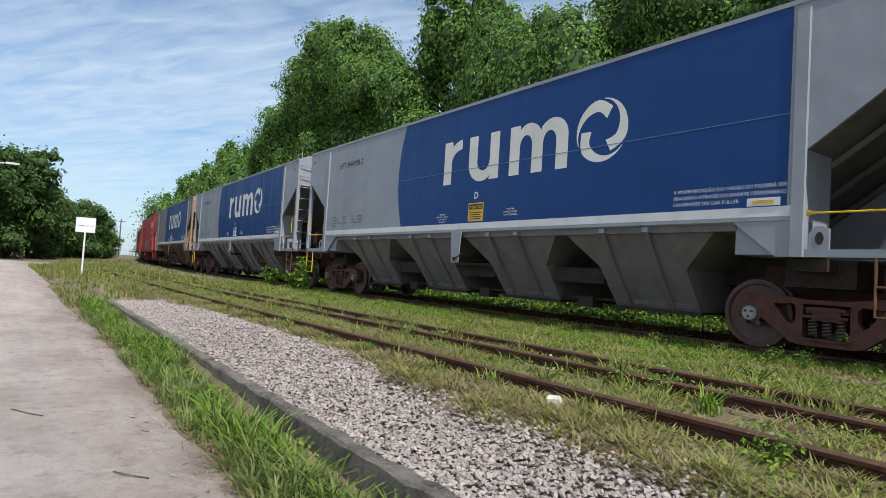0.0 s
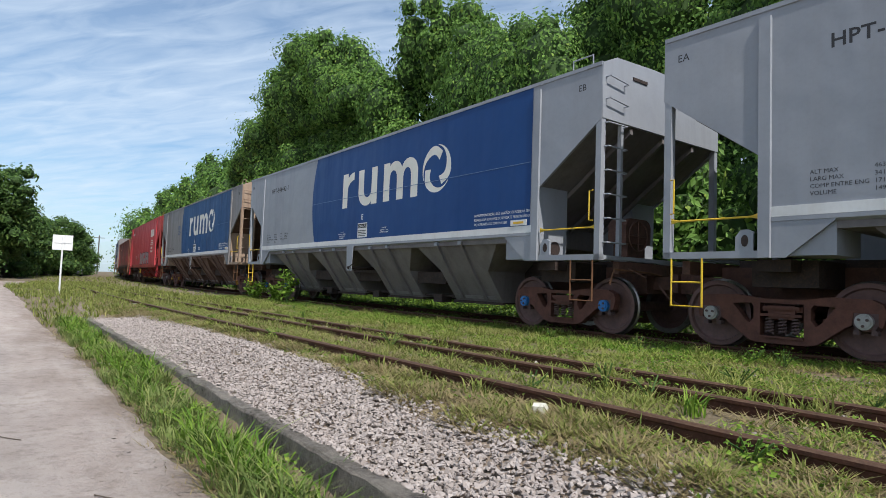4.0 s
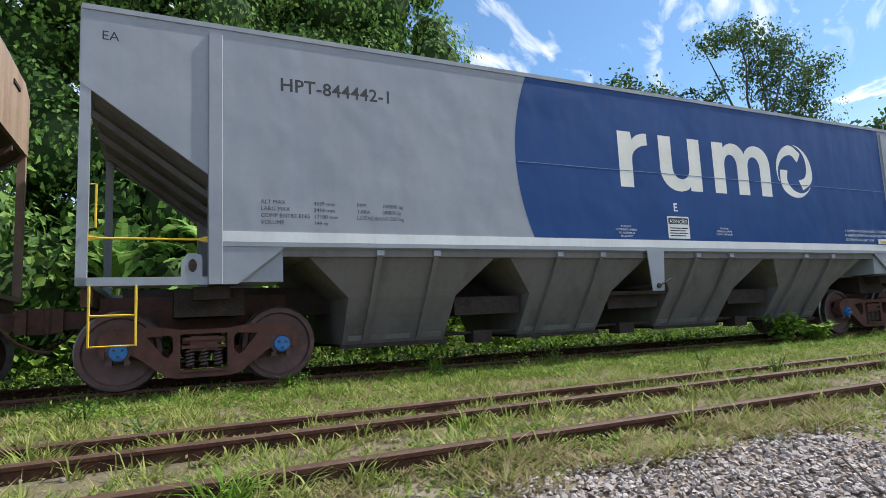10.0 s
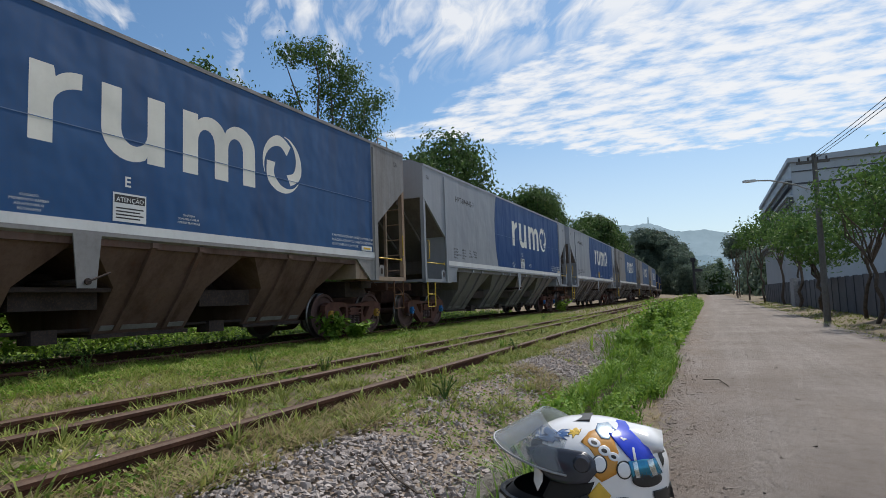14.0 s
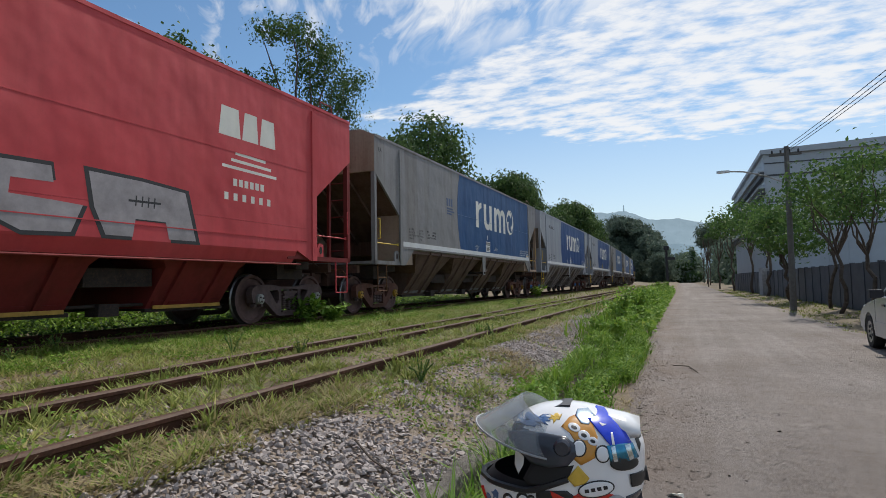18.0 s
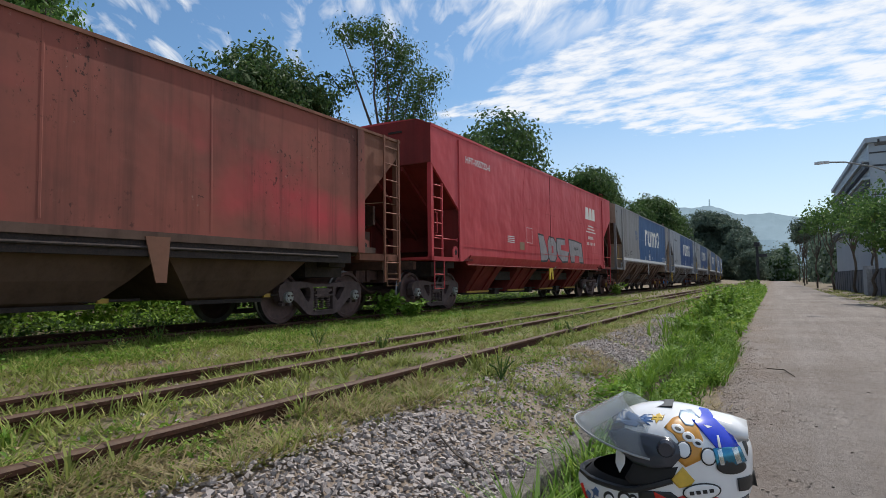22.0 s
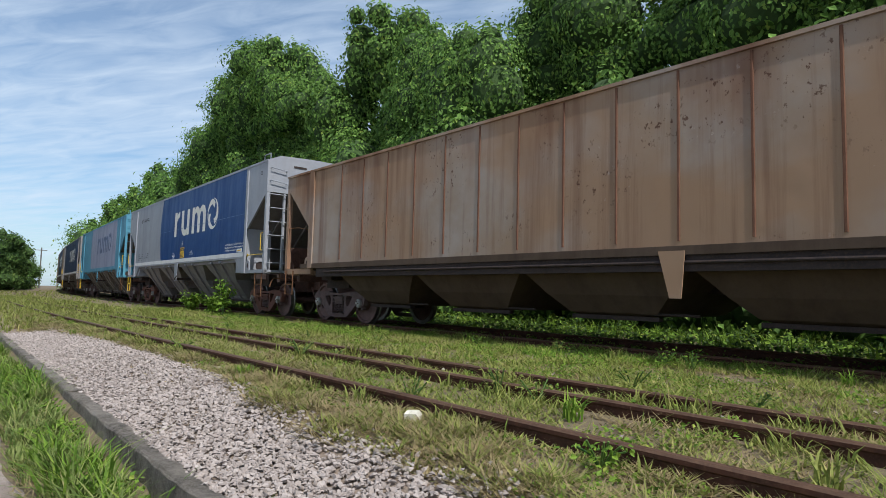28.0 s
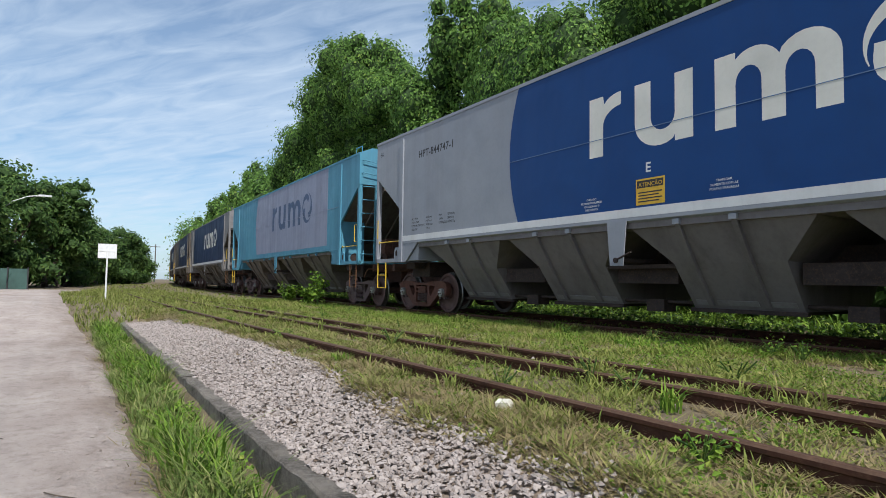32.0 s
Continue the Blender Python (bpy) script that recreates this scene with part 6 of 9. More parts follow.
rolling(locomotive(), 68.6, 19.6)
rolling(locomotive(), 88.4, 19.6)


# ---------------------------------------------------------------- leaves, trees and shrubs
RNG = np.random.default_rng(11)


def leaf_arrays(pos, nrm, size, droop=0.35, slim=0.55, tumble=0.5):
    """Four-cornered leaves at pos, facing roughly along nrm, hanging a little."""
    n = len(pos)
    r = RNG.normal(size=(n, 3))
    nrm = nrm + tumble * r
    nrm /= np.linalg.norm(nrm, axis=1, keepdims=True)
    t = RNG.normal(size=(n, 3)) + np.array([0, 0, -2.2 * droop])
    t -= (t * nrm).sum(1, keepdims=True) * nrm
    t /= np.linalg.norm(t, axis=1, keepdims=True) + 1e-9
    b = np.cross(nrm, t)
    s = (size * RNG.uniform(0.6, 1.35, n))[:, None]
    mid = pos + t * s * 0.45 + nrm * s * 0.10
    v = np.stack([pos, mid + b * s * slim * 0.5, pos + t * s, mid - b * s * slim * 0.5], 1).reshape(-1, 3)
    return v, np.arange(4 * n).reshape(n, 4)


def lump_points(lumps, per_m2, push=0.22, thin_back=False):
    """Points scattered over the outside of a heap of uneven lumps, thinner on the side away from the track."""
    P, N = [], []
    L = np.array(lumps)
    for k, (cx, cy, cz, rx, rz) in enumerate(lumps):
        n = int(4 * math.pi * rx * (rx + rz) / 2 * per_m2)
        d = RNG.normal(size=(n, 3))
        d /= np.linalg.norm(d, axis=1, keepdims=True)
        w = 1 + push * np.sin(d[:, 0] * 5.1 + k) * np.sin(d[:, 1] * 4.3 + 2 * k) + push * 0.8 * np.sin(d[:, 2] * 6.7 + 3 * k + d[:, 0] * 3)
        w += push * 0.55 * np.sin(d[:, 0] * 13 + 5 * k) * np.sin(d[:, 2] * 12 + k) * np.sin(d[:, 1] * 11)
        w *= np.where(RNG.random(n) < 0.08, RNG.uniform(1.05, 1.45, n), RNG.uniform(0.84, 1.10, n))
        p = np.array([cx, cy, cz]) + d * w[:, None] * np.array([rx, rx, rz])
        keep = (d[:, 1] < 0.25) | (RNG.random(n) < 0.42) if thin_back else np.ones(n, bool)
        for q, (ax, ay, az, bx, bz) in enumerate(lumps):
            if q != k:
                keep &= (((p - [ax, ay, az]) / [bx, bx, bz]) ** 2).sum(1) > 0.72
        P.append(p[keep])
        N.append(d[keep])
    return np.concatenate(P), np.concatenate(N)


# Dark bodies fill the lumps: no sky shows through, shade is in their colour.
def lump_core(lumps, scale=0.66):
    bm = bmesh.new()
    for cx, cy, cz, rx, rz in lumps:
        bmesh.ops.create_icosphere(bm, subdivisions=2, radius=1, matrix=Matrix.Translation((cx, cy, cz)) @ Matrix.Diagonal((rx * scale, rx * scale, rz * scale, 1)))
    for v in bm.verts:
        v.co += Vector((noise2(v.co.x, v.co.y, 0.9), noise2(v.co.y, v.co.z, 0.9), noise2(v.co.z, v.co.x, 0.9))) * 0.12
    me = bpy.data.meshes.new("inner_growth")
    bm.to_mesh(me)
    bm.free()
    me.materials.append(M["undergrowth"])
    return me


def trunk_geo(base, tips, r0, bend=0.4, seed=0):
    """A tapered trunk that forks into limbs towards the given tips."""
    rng = random.Random(seed)
    g = Geo()
    base = Vector(base)
    top = sum((Vector(t) for t in tips), Vector()) / len(tips)
    fork = base.lerp(top, 0.45)
    fork.x += rng.uniform(-bend, bend) * 0.5

    def limb(a, b, ra, rb, n=5):
        prev = Vector(a)
        for k in range(1, n + 1):
            q = Vector(a).lerp(Vector(b), k / n)
            if k < n:
                q += Vector((rng.uniform(-1, 1), rng.uniform(-1, 1), rng.uniform(-0.4, 0.4))) * bend * 0.25
            g.cyl(prev, q, ra + (rb - ra) * (k - 1) / n, 8, 0, ra + (rb - ra) * k / n)
            prev = q
    limb(base, fork, r0, r0 * 0.72)
    for t in tips:
        limb(fork, t, r0 * 0.5, r0 * 0.10)
    return g


def tree(label, base, lumps, leaf="tree_leaf", size=0.26, per_m2=16, r0=0.22, core=True, tips=None, name="tree", group="", category="tree", push=0.22, droop=0.35, tumble=0.5):
    root = tagged(new(name), label, category, group)
    part("trunk", trunk_geo(base, tips or [(c[0], c[1], c[2] + c[4] * 0.3) for c in lumps[:7]], r0, 0.6, len(bpy.data.objects)), M["bark"], root)
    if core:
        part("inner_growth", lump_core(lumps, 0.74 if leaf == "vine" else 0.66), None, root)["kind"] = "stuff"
    p, n = lump_points(lumps, per_m2, push, leaf == "vine")
    v, f = leaf_arrays(p, n, size, droop, 0.62 if leaf == "vine" else 0.55, tumble)
    part("crown", from_arrays("crown", v, f, M[leaf]), None, root)
    return root


def heap(seed, x0, x1, y0, y1, skyline, r=(1.1, 2.4), rows=2.8, z0=0.8):
    """Lumps that fill the room under a skyline of (x, z) points."""
    rng = random.Random(seed)
    out = []
    z = z0
    while z < 30:
        x = x0 + rng.uniform(0, 1.2)
        any_in = False
        while x < x1:
            rr = rng.uniform(*r)
            top = min(float(np.interp(x + q * rr, [a for a, _ in skyline], [b for _, b in skyline])) for q in (-0.6, 0, 0.6))
            if z + rr * 1.1 < top:
                out.append((x, rng.uniform(y0, y1), z, rr, rr * rng.uniform(0.75, 1.05)))
                any_in = True
            x += rr * rng.uniform(0.85, 1.2)
        z += rows * rng.uniform(0.5, 0.68)
        if not any_in and z > 3:
            break
    for x, zt in skyline:
        if x0 - 0.6 <= x <= x1 + 0.6:
            rr = rng.uniform(0.55, 0.95)
            y = rng.uniform(y0, (y0 + y1) / 2)
            out.append((x, y, zt - rr * 1.1, rr, rr))
            for k in range(1, 4):
                q = rng.uniform(0.8, 1.25)
                out.append((min(x1, max(x0, x + rng.uniform(-0.6, 0.6))), y + rng.uniform(-0.3, 0.6), zt - rr * 1.1 - 1.05 * k, q, q * 1.15))
    return out


# creeper-covered trees behind the train
WALL = [
    (-50.5, -38.0, 16.5, 20.0, [(-50.2, 12.0), (-49.0, 13.8), (-47, 14.7), (-45.2, 14.6), (-44.3, 17.0), (-42.5, 17.8), (-40.0, 18.0), (-38, 17.6)]),
    (-38.0, -27.2, 16.5, 20.0, [(-38, 17.6), (-36, 17.3), (-34.5, 16.6), (-32.6, 15.6), (-31.8, 14.0), (-30, 13.3), (-28.6, 12.4), (-27.3, 11.2)]),
    (-27.6, -20.0, 16.8, 20.0, [(-27.8, 12.0), (-27.2, 14.8), (-26.3, 15.8), (-24.8, 15.7), (-23.5, 15.1), (-21.8, 14.2), (-20.4, 13.0)]),
    (-20.6, -14.6, 15.5, 18.5, [(-20.6, 12.6), (-19.5, 11.4), (-18.0, 11.2), (-16.5, 11.1), (-15.3, 10.8)]),
    (-15.4, -6.0, 17.0, 20.5, [(-15.4, 12.2), (-14.5, 13.0), (-12.5, 13.8), (-10, 13.6), (-8, 13.0), (-6, 13.4)]),
    (-6.5, 2.0, 15.5, 19.5, [(-6.5, 12.6), (-4.0, 13.2), (-1.5, 12.5), (0.5, 12.8), (2.0, 12.4)]),
    (2.0, 8.0, 16.0, 19.5, [(2.0, 12.2), (3.5, 12.4), (5.5, 12.0), (7.0, 11.4), (8.0, 10.6)]),
]
for _k, (_a, _b, _y0, _y1, _sky) in enumerate(WALL):
    tree("tall tree smothered in leafy green creeper behind the track", ((_a + _b) / 2, (_y0 + _y1) / 2, 0.1), heap(20 + _k, _a, _b, _y0, _y1, _sky, (0.75, 1.9), 2.3), "vine", 0.20 if _b < -15 else 0.15, 46 if _b < -15 else 68, 0.35, group="creeper-covered trees", push=0.14, droop=0.7, tumble=0.27, name="creeper_tree", category="tree")
# lower creeper bank in front of them
for _k, (_a, _b) in enumerate(((-52, -36), (-36, -22), (-22, -9), (-9, 0.5), (0.5, 14), (14, 30))):
    _sky = [(_a + (_b - _a) * i / 6, 5.2 + 2.2 * math.sin(i * 1.9 + _k)) for i in range(7)]
    tree("bank of creeper and shrubs beside the track", ((_a + _b) / 2, 14.5 + 4.0 * (_a > 0), 0.1), heap(40 + _k, _a, _b, 13.6 + 4.0 * (_a > 0), 15.2 + 4.0 * (_a > 0), _sky, (0.7, 1.5), 2.0, 0.4), "vine", 0.22, 34, 0.12, push=0.2, droop=0.6, tumble=0.35, group="creeper banks", name="creeper_bank", category="shrub")
for _k, (_a, _b, _y) in enumerate(((8.0, 13.0, 16.2), (-0.5, 5.0, 16.0))):
    tree("bank of creeper behind the banana plants", ((_a + _b) / 2, _y + 0.5, 0.1), heap(48 + _k, _a, _b, _y, _y + 1.0, [(_a, 5.4), ((_a + _b) / 2, 6.0), (_b, 5.2)], (0.7, 1.3), 1.6, 0.4), "vine", 0.22, 34, 0.12, push=0.2, droop=0.6, tumble=0.35, group="creeper banks", name="creeper_bank", category="shrub")
# woods farther down the line
for _k, (_a, _b, _y, _sky) in enumerate(((-124, -92, 22, [(-124, 11), (-118, 12.6), (-110, 14.6), (-102, 14.3), (-99, 14.6), (-92, 13.6)]), (-94, -60, 22, [(-94, 13.5), (-88, 14.6), (-82, 15.8), (-79, 16.5), (-72, 14.8), (-66, 14.2), (-60, 13.6)]), (-64, -48, 19, [(-64, 12.4), (-58, 12.0), (-53, 11.4), (-48, 11.0)]))):
    tree("dense woodland trees along the curving line", ((_a + _b) / 2, _y + 2, 0.1), heap(60 + _k, _a, _b, _y, _y + 4, _sky, (2.0, 3.6), 4.4, 1.0), "vine", 0.42, 9, 0.4, push=0.2, tumble=0.35, group="trees along the line", name="woodland_tree")
# trees ahead of the train
tree("broad leafy tree behind the wagons", (18, 18.5, 0.1), [(15.6, 18, 8.2, 1.3, 1.1), (17.0, 18.3, 9.2, 1.3, 1.0), (18.8, 18.6, 8.8, 1.5, 1.3), (20.4, 18.4, 8.9, 1.3, 1.2), (17.6, 18.8, 7.2, 1.7, 1.4), (20.6, 18.9, 7.2, 1.5, 1.3), (19, 18.5, 5.6, 2.0, 1.6), (16.4, 18.5, 5.4, 1.8, 1.6)],
     "tree_leaf", 0.21, 80, 0.24, True, push=0.3)
tree("tall open tree with bare forked limbs above the wagons", (25.5, 17.8, 0.1), [(23.6, 17.2, 13.1, 0.9, 0.6), (21.5, 17.2, 12.2, 0.75, 0.4), (22.5, 17.2, 12.7, 0.7, 0.4), (24.9, 17.3, 13.0, 0.8, 0.5), (26.6, 17.4, 13.1, 0.8, 0.5), (29.4, 17.5, 12.5, 0.8, 0.5), (24.4, 17.4, 11.4, 0.6, 0.5), (21.9, 17.4, 10.2, 0.5, 0.5), (25.9, 17.3, 12.4, 0.9, 0.7), (27.0, 17.5, 11.6, 0.8, 0.8), (28.7, 17.5, 11.9, 0.7, 0.6), (26.2, 17.4, 10.2, 0.9, 1.0), (27.9, 17.6, 9.2, 1.1, 1.3), (25.2, 17.6, 10.9, 0.6, 0.6), (29.0, 17.6, 10.4, 0.5, 0.5),
      (26.6, 17.6, 8.2, 1.0, 0.9), (28.4, 17.6, 7.6, 1.2, 1.2), (25.0, 17.4, 11.9, 0.9, 0.8), (26.8, 17.4, 11.0, 0.9, 0.9), (28.3, 17.5, 11.0, 0.8, 0.8), (25.4, 17.3, 9.0, 0.8, 0.9), (25.8, 17.4, 7.4, 1.1, 1.1), (26.8, 17.3, 6.4, 1.2, 1.0), (27.6, 17.4, 8.4, 1.0, 1.0), (25.0, 17.4, 6.2, 1.0, 0.9)], "tree_leaf", 0.16, 84, 0.20, False, [(21.3, 17.3, 11.7), (23.2, 17.2, 13.2), (24.5, 17.2, 12.9), (26.2, 17.3, 12.6), (28.6, 17.5, 12.2), (27.2, 17.5, 11.4), (29.2, 17.6, 10.6)], push=0.45)
for _k, (_x, _y, _h, _r) in enumerate(((47, 20.5, 14.6, 4.6), (40.5, 20.5, 11.8, 2.6), (66, 22, 13.2, 3.0), (71, 19.5, 14.2, 3.6), (92, 24, 17.0, 5.0), (95, 15.8, 12.6, 3.4), (104, 16.2, 12.4, 3.4), (60, 22, 10.5, 4.0), (34, 19, 6.5, 3.4), (84, 17, 10.5, 3.4), (110, 19.2, 15.0, 4.2), (126, 20.2, 16.6, 5.0), (145, 21.5, 16.8, 5.0), (166, 23.0, 17.2, 5.5), (192, 25.5, 18.5, 6.0), (330, 31, 34, 9), (335, 24, 33, 8.5), (325, 18.5, 29, 7.5), (318, 14, 25, 7), (300, 10.5, 19.5, 6), (250, 9, 16.5, 5), (215, 7.4, 13, 4.5), (240, 11.5, 17, 5.5), (200, 6.4, 9, 3.5), (345, 28, 24, 9), (340, 20, 20, 8), (320, 12, 14, 7))):
    _rg = random.Random(90 + _k)
    _l = [(_x + _rg.uniform(-1, 1) * _r, _y + _rg.uniform(-1, 1) * 1.6, _h - _r * 0.35 - abs(_rg.gauss(0, 1)) * _r * 0.55, _r * _rg.uniform(0.26, 0.42), _r * _rg.uniform(0.2, 0.34)) for _i in range(16)]
    _l.append((_x, _y, _h - _r * 0.3, _r * 0.5, _r * 0.32))
    if _x > 180:
        _l += [(_x + _rg.uniform(-0.8, 0.8) * _r, _y + _rg.uniform(-1, 1) * _r * 0.7, _h * _rg.uniform(0.10, 0.55), _r * 0.5, _r * 0.42) for _i in range(12)]
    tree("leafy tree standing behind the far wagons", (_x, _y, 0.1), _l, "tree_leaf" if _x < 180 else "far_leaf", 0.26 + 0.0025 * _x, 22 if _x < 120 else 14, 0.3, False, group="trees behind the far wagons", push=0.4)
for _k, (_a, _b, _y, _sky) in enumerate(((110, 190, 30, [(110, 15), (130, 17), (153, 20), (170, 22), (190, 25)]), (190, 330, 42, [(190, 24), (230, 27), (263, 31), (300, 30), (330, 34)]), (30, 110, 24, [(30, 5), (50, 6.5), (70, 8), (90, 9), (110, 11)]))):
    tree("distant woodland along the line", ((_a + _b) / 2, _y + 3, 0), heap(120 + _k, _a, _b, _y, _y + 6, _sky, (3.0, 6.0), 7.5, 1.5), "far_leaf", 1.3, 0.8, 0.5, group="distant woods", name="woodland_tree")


# banana plants in the gap
def banana_leaf_geo(rng, length, width):
    g = Geo()
    n = 15
    rise, fall = rng.uniform(0.5, 1.0), rng.uniform(0.6, 1.4)

    def rib(q):
        return length * (q - 0.12 * q * q), length * (rise * q - fall * 0.62 * q * q)

    def half(q):
        return width * math.sin(math.pi * min(1, 0.06 + 0.94 * q)) ** 0.6 * (1 if q < 0.97 else 0.3)

    # torn blade: strips along both sides of the midrib, each drooping by itself
    for i in range(n):
        qa, qb = i / n, (i + 1) / n
        (xa, za), (xb, zb) = rib(qa), rib(qb)
        for s in (-1, 1):
            w, up, gap = half((qa + qb) / 2), rng.uniform(0.0, 0.3), (rng.uniform(0.1, 0.4) if rng.random() < 0.2 else rng.uniform(0.0, 0.04))
            lean = 0.35 * w
            xc, xd = xa + (xb - xa) * gap * 0.5 + lean, xb - (xb - xa) * gap * 0.5 + lean
            v = [(xa, 0, za), (xb, 0, zb), (xd, s * w, zb + w * up), (xc, s * w, za + w * up)]
            g.raw(v, [(0, 1, 2, 3) if s > 0 else (3, 2, 1, 0)])
    return g


def banana_plant(x, y, h, seed):
    rng = random.Random(seed)
    root = tagged(new("banana_plant"), "banana plant with broad torn green leaves", "plant", "banana plants")
    root.location = (x, y, ground_z(x, y))
    g = Geo()
    for i in range(4):
        g.cyl((0.03 * i, 0, h * 0.5 * i / 4), (0.03 * (i + 1), 0, h * 0.5 * (i + 1) / 4), 0.13 - 0.02 * i, 10, 0, 0.11 - 0.02 * i)
    part("pseudostem", g, M["light_leaf"], root)
    for k in range(15):
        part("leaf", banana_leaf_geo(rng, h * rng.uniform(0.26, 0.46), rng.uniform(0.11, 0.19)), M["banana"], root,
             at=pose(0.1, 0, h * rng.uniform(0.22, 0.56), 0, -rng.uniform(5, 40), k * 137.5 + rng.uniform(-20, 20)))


for _k, (_x, _y, _h) in enumerate(((0.4, 12.2, 4.2), (1.7, 12.9, 4.8), (3.0, 12.3, 4.4), (4.2, 13.2, 4.9), (5.4, 12.4, 4.0), (6.8, 13.0, 4.3), (8.3, 12.6, 3.8), (9.8, 13.1, 4.0), (8.9, 15.3, 6.4), (10.8, 15.6, 6.6), (12.4, 15.2, 6.0), (13.8, 15.0, 5.0), (7.4, 15.4, 5.8), (2.4, 14.2, 5.2), (6.0, 14.4, 5.4), (-1.2, 12.9, 3.8), (11.6, 13.4, 3.4))):
    banana_plant(_x, _y, _h, 300 + _k)
tree("feathery young tree rising behind the banana plants", (7.4, 15.5, 0.1), [(7.0, 15.2, 7.2, 0.6, 0.4), (8.0, 15.4, 7.0, 0.5, 0.4), (7.5, 15.3, 7.9, 0.35, 0.6), (6.5, 15.4, 6.6, 0.6, 0.4)], "light_leaf", 0.22, 26, 0.08, False)


# ---------------------------------------------------------------- grass and weeds
def stone_edge(x):
    """Far edge of the crushed stone along the kerb."""
    w = float(np.interp(x, [-15.6, -14.5, -11.5, -8, -6, -4.7, -3.5, 0, 3.4, 6.5, 16], [0.35, 0.6, 0.9, 1.08, 0.98, 0.80, 0.72, 0.80, 1.0, 1.0, 1.1]))
    return kerb_line(x) + 0.10 + w + 0.10 * noise2(x, 0, 0.9) + 0.05 * noise2(x, 7, 3.1)


def stone_cover(x, y):
    """How thickly the stones lie: bare matted straw breaks the bed a few metres past the parked bike."""
    c = 1.0 - 0.86 * smooth01(3.0, 3.5, x + 0.25 * noise2(x, y, 2.0)) * (1 - smooth01(6.2, 7.4, x + 0.4 * noise2(x, y, 1.3)))
    return c * (1 - 0.45 * smooth01(6, 9, x)) * (1 if x < 6 or noise2(x, y, 1.1) > -0.3 else 0.25)


def blades(n, xs, ys, height, width, lean=0.5, mat="grass", name="grass", zoff=0.0, cond=None, label="", tuft=9):
    """Many thin bent blades rooted in the ground sheet."""
    x = RNG.uniform(*xs, n) if isinstance(xs, tuple) else xs(n)
    y = RNG.uniform(*ys, n) if isinstance(ys, tuple) else ys(x)
    # most blades stand in tufts and arch away from the tuft's middle
    a = RNG.uniform(0, 2 * math.pi, n)
    home = np.arange(n) // tuft * tuft
    off = np.abs(RNG.normal(0, 0.035, n))
    single = RNG.random(n) < 0.25
    x = np.where(single, x, x[home] + off * np.cos(a))
    y = np.where(single, y, y[home] + off * np.sin(a))
    if cond is not None:
        k = np.array([cond(p, q) for p, q in zip(x, y)])
        x, y, a = x[k], y[k], a[k]
    n = len(x)
    z = np.array([ground_z(a, b) for a, b in zip(x, y)]) + zoff - 0.01
    clump = np.array([noise.noise(Vector((p * 2.3, q * 2.3, 5.1))) + 0.6 * noise.noise(Vector((p * 6.1, q * 6.1, 2.2))) for p, q in zip(x, y)])
    h = height * RNG.uniform(0.35, 1.4, n) * np.clip(0.85 + 1.1 * clump, 0.35, 1.9)
    ln = lean * RNG.uniform(0.3, 1.9, n) * h
    w = width * RNG.uniform(0.6, 1.4, n)
    dx, dy = np.cos(a), np.sin(a)
    base = np.stack([x, y, z], 1)
    side = np.stack([-dy * w, dx * w, 0 * w], 1)
    if height < 0.1:
        tip = base + np.stack([dx * ln, dy * ln, h * 0.9], 1)
        v = np.stack([base - side, base + side, tip], 1).reshape(-1, 3)
        return tagged(new(name, from_arrays(name, v, np.arange(3 * n).reshape(n, 3), M[mat])), label, "grass", kind="stuff")
    mid = base + np.stack([dx * ln * 0.35, dy * ln * 0.35, h * 0.62], 1)
    tip = base + np.stack([dx * ln, dy * ln, h * 0.95], 1)
    v = np.stack([base - side, base + side, mid + side * 0.8, tip, mid - side * 0.8], 1).reshape(-1, 3)
    i = np.arange(n)[:, None] * 5
    f = np.concatenate([i + np.array([[0, 1, 2]]), i + np.array([[0, 2, 4]]), i + np.array([[4, 2, 3]])], 1).reshape(-1, 3)
    return tagged(new(name, from_arrays(name, v, f, M[mat])), label, "grass", kind="stuff")


def patch(x, y, s=0.8, o=0.0):
    return noise.noise(Vector((x * s + o, y * s, 1.3))) + 0.5 * noise.noise(Vector((x * s * 3.1 + o, y * s * 3.1, 7.7)))


def near_rails(x, y):
    q = y - siding_line(x)
    return min(abs(q - 3.017), abs(q - 4.062), abs(q - 4.665)) < 0.05 or abs(y - (side_line(x) + HALF - 0.835)) < 0.06


blades(96000, (-22, 24), (2.25, 4.72), 0.078, 0.0075, 1.3, "grass", "siding_grass", 0, lambda x, y: patch(x, y) > -0.08 - 0.25 * (y > 3.1) - 0.3 * smooth01(-1, 2, x) and not near_rails(x, y) and y > stone_edge(x) - 0.05, "patchy short grass between the siding rails", 12)
blades(112000, (-22, 24), (2.1, 4.72), 0.062, 0.0058, 1.9, "dry", "dry_grass", 0, lambda x, y: patch(x, y, 0.7, 5) > -0.25 + 0.62 * smooth01(-1, 2, x) and not near_rails(x, y) and y > stone_edge(x) - 0.05, "dry straw lying among the siding grass", 5)
blades(140000, (-24, 26), (4.74, 8.3), 0.078, 0.0075, 1.25, "grass", "verge_grass", 0, lambda x, y: patch(x, y, 0.6, 9) > -0.36 and not near_rails(x, y) and y < side_line(x) + 1.2, "green grass between the tracks", 12)
blades(42000, (-24, 26), (6.2, 8.2), 0.09, 0.008, 1.0, "lush", "track_weeds", 0, lambda x, y: patch(x, y, 0.5, 2) > -0.1 and not near_rails(x, y) and y < side_line(x) + 0.8, "bright green weeds along the running rail", 10)
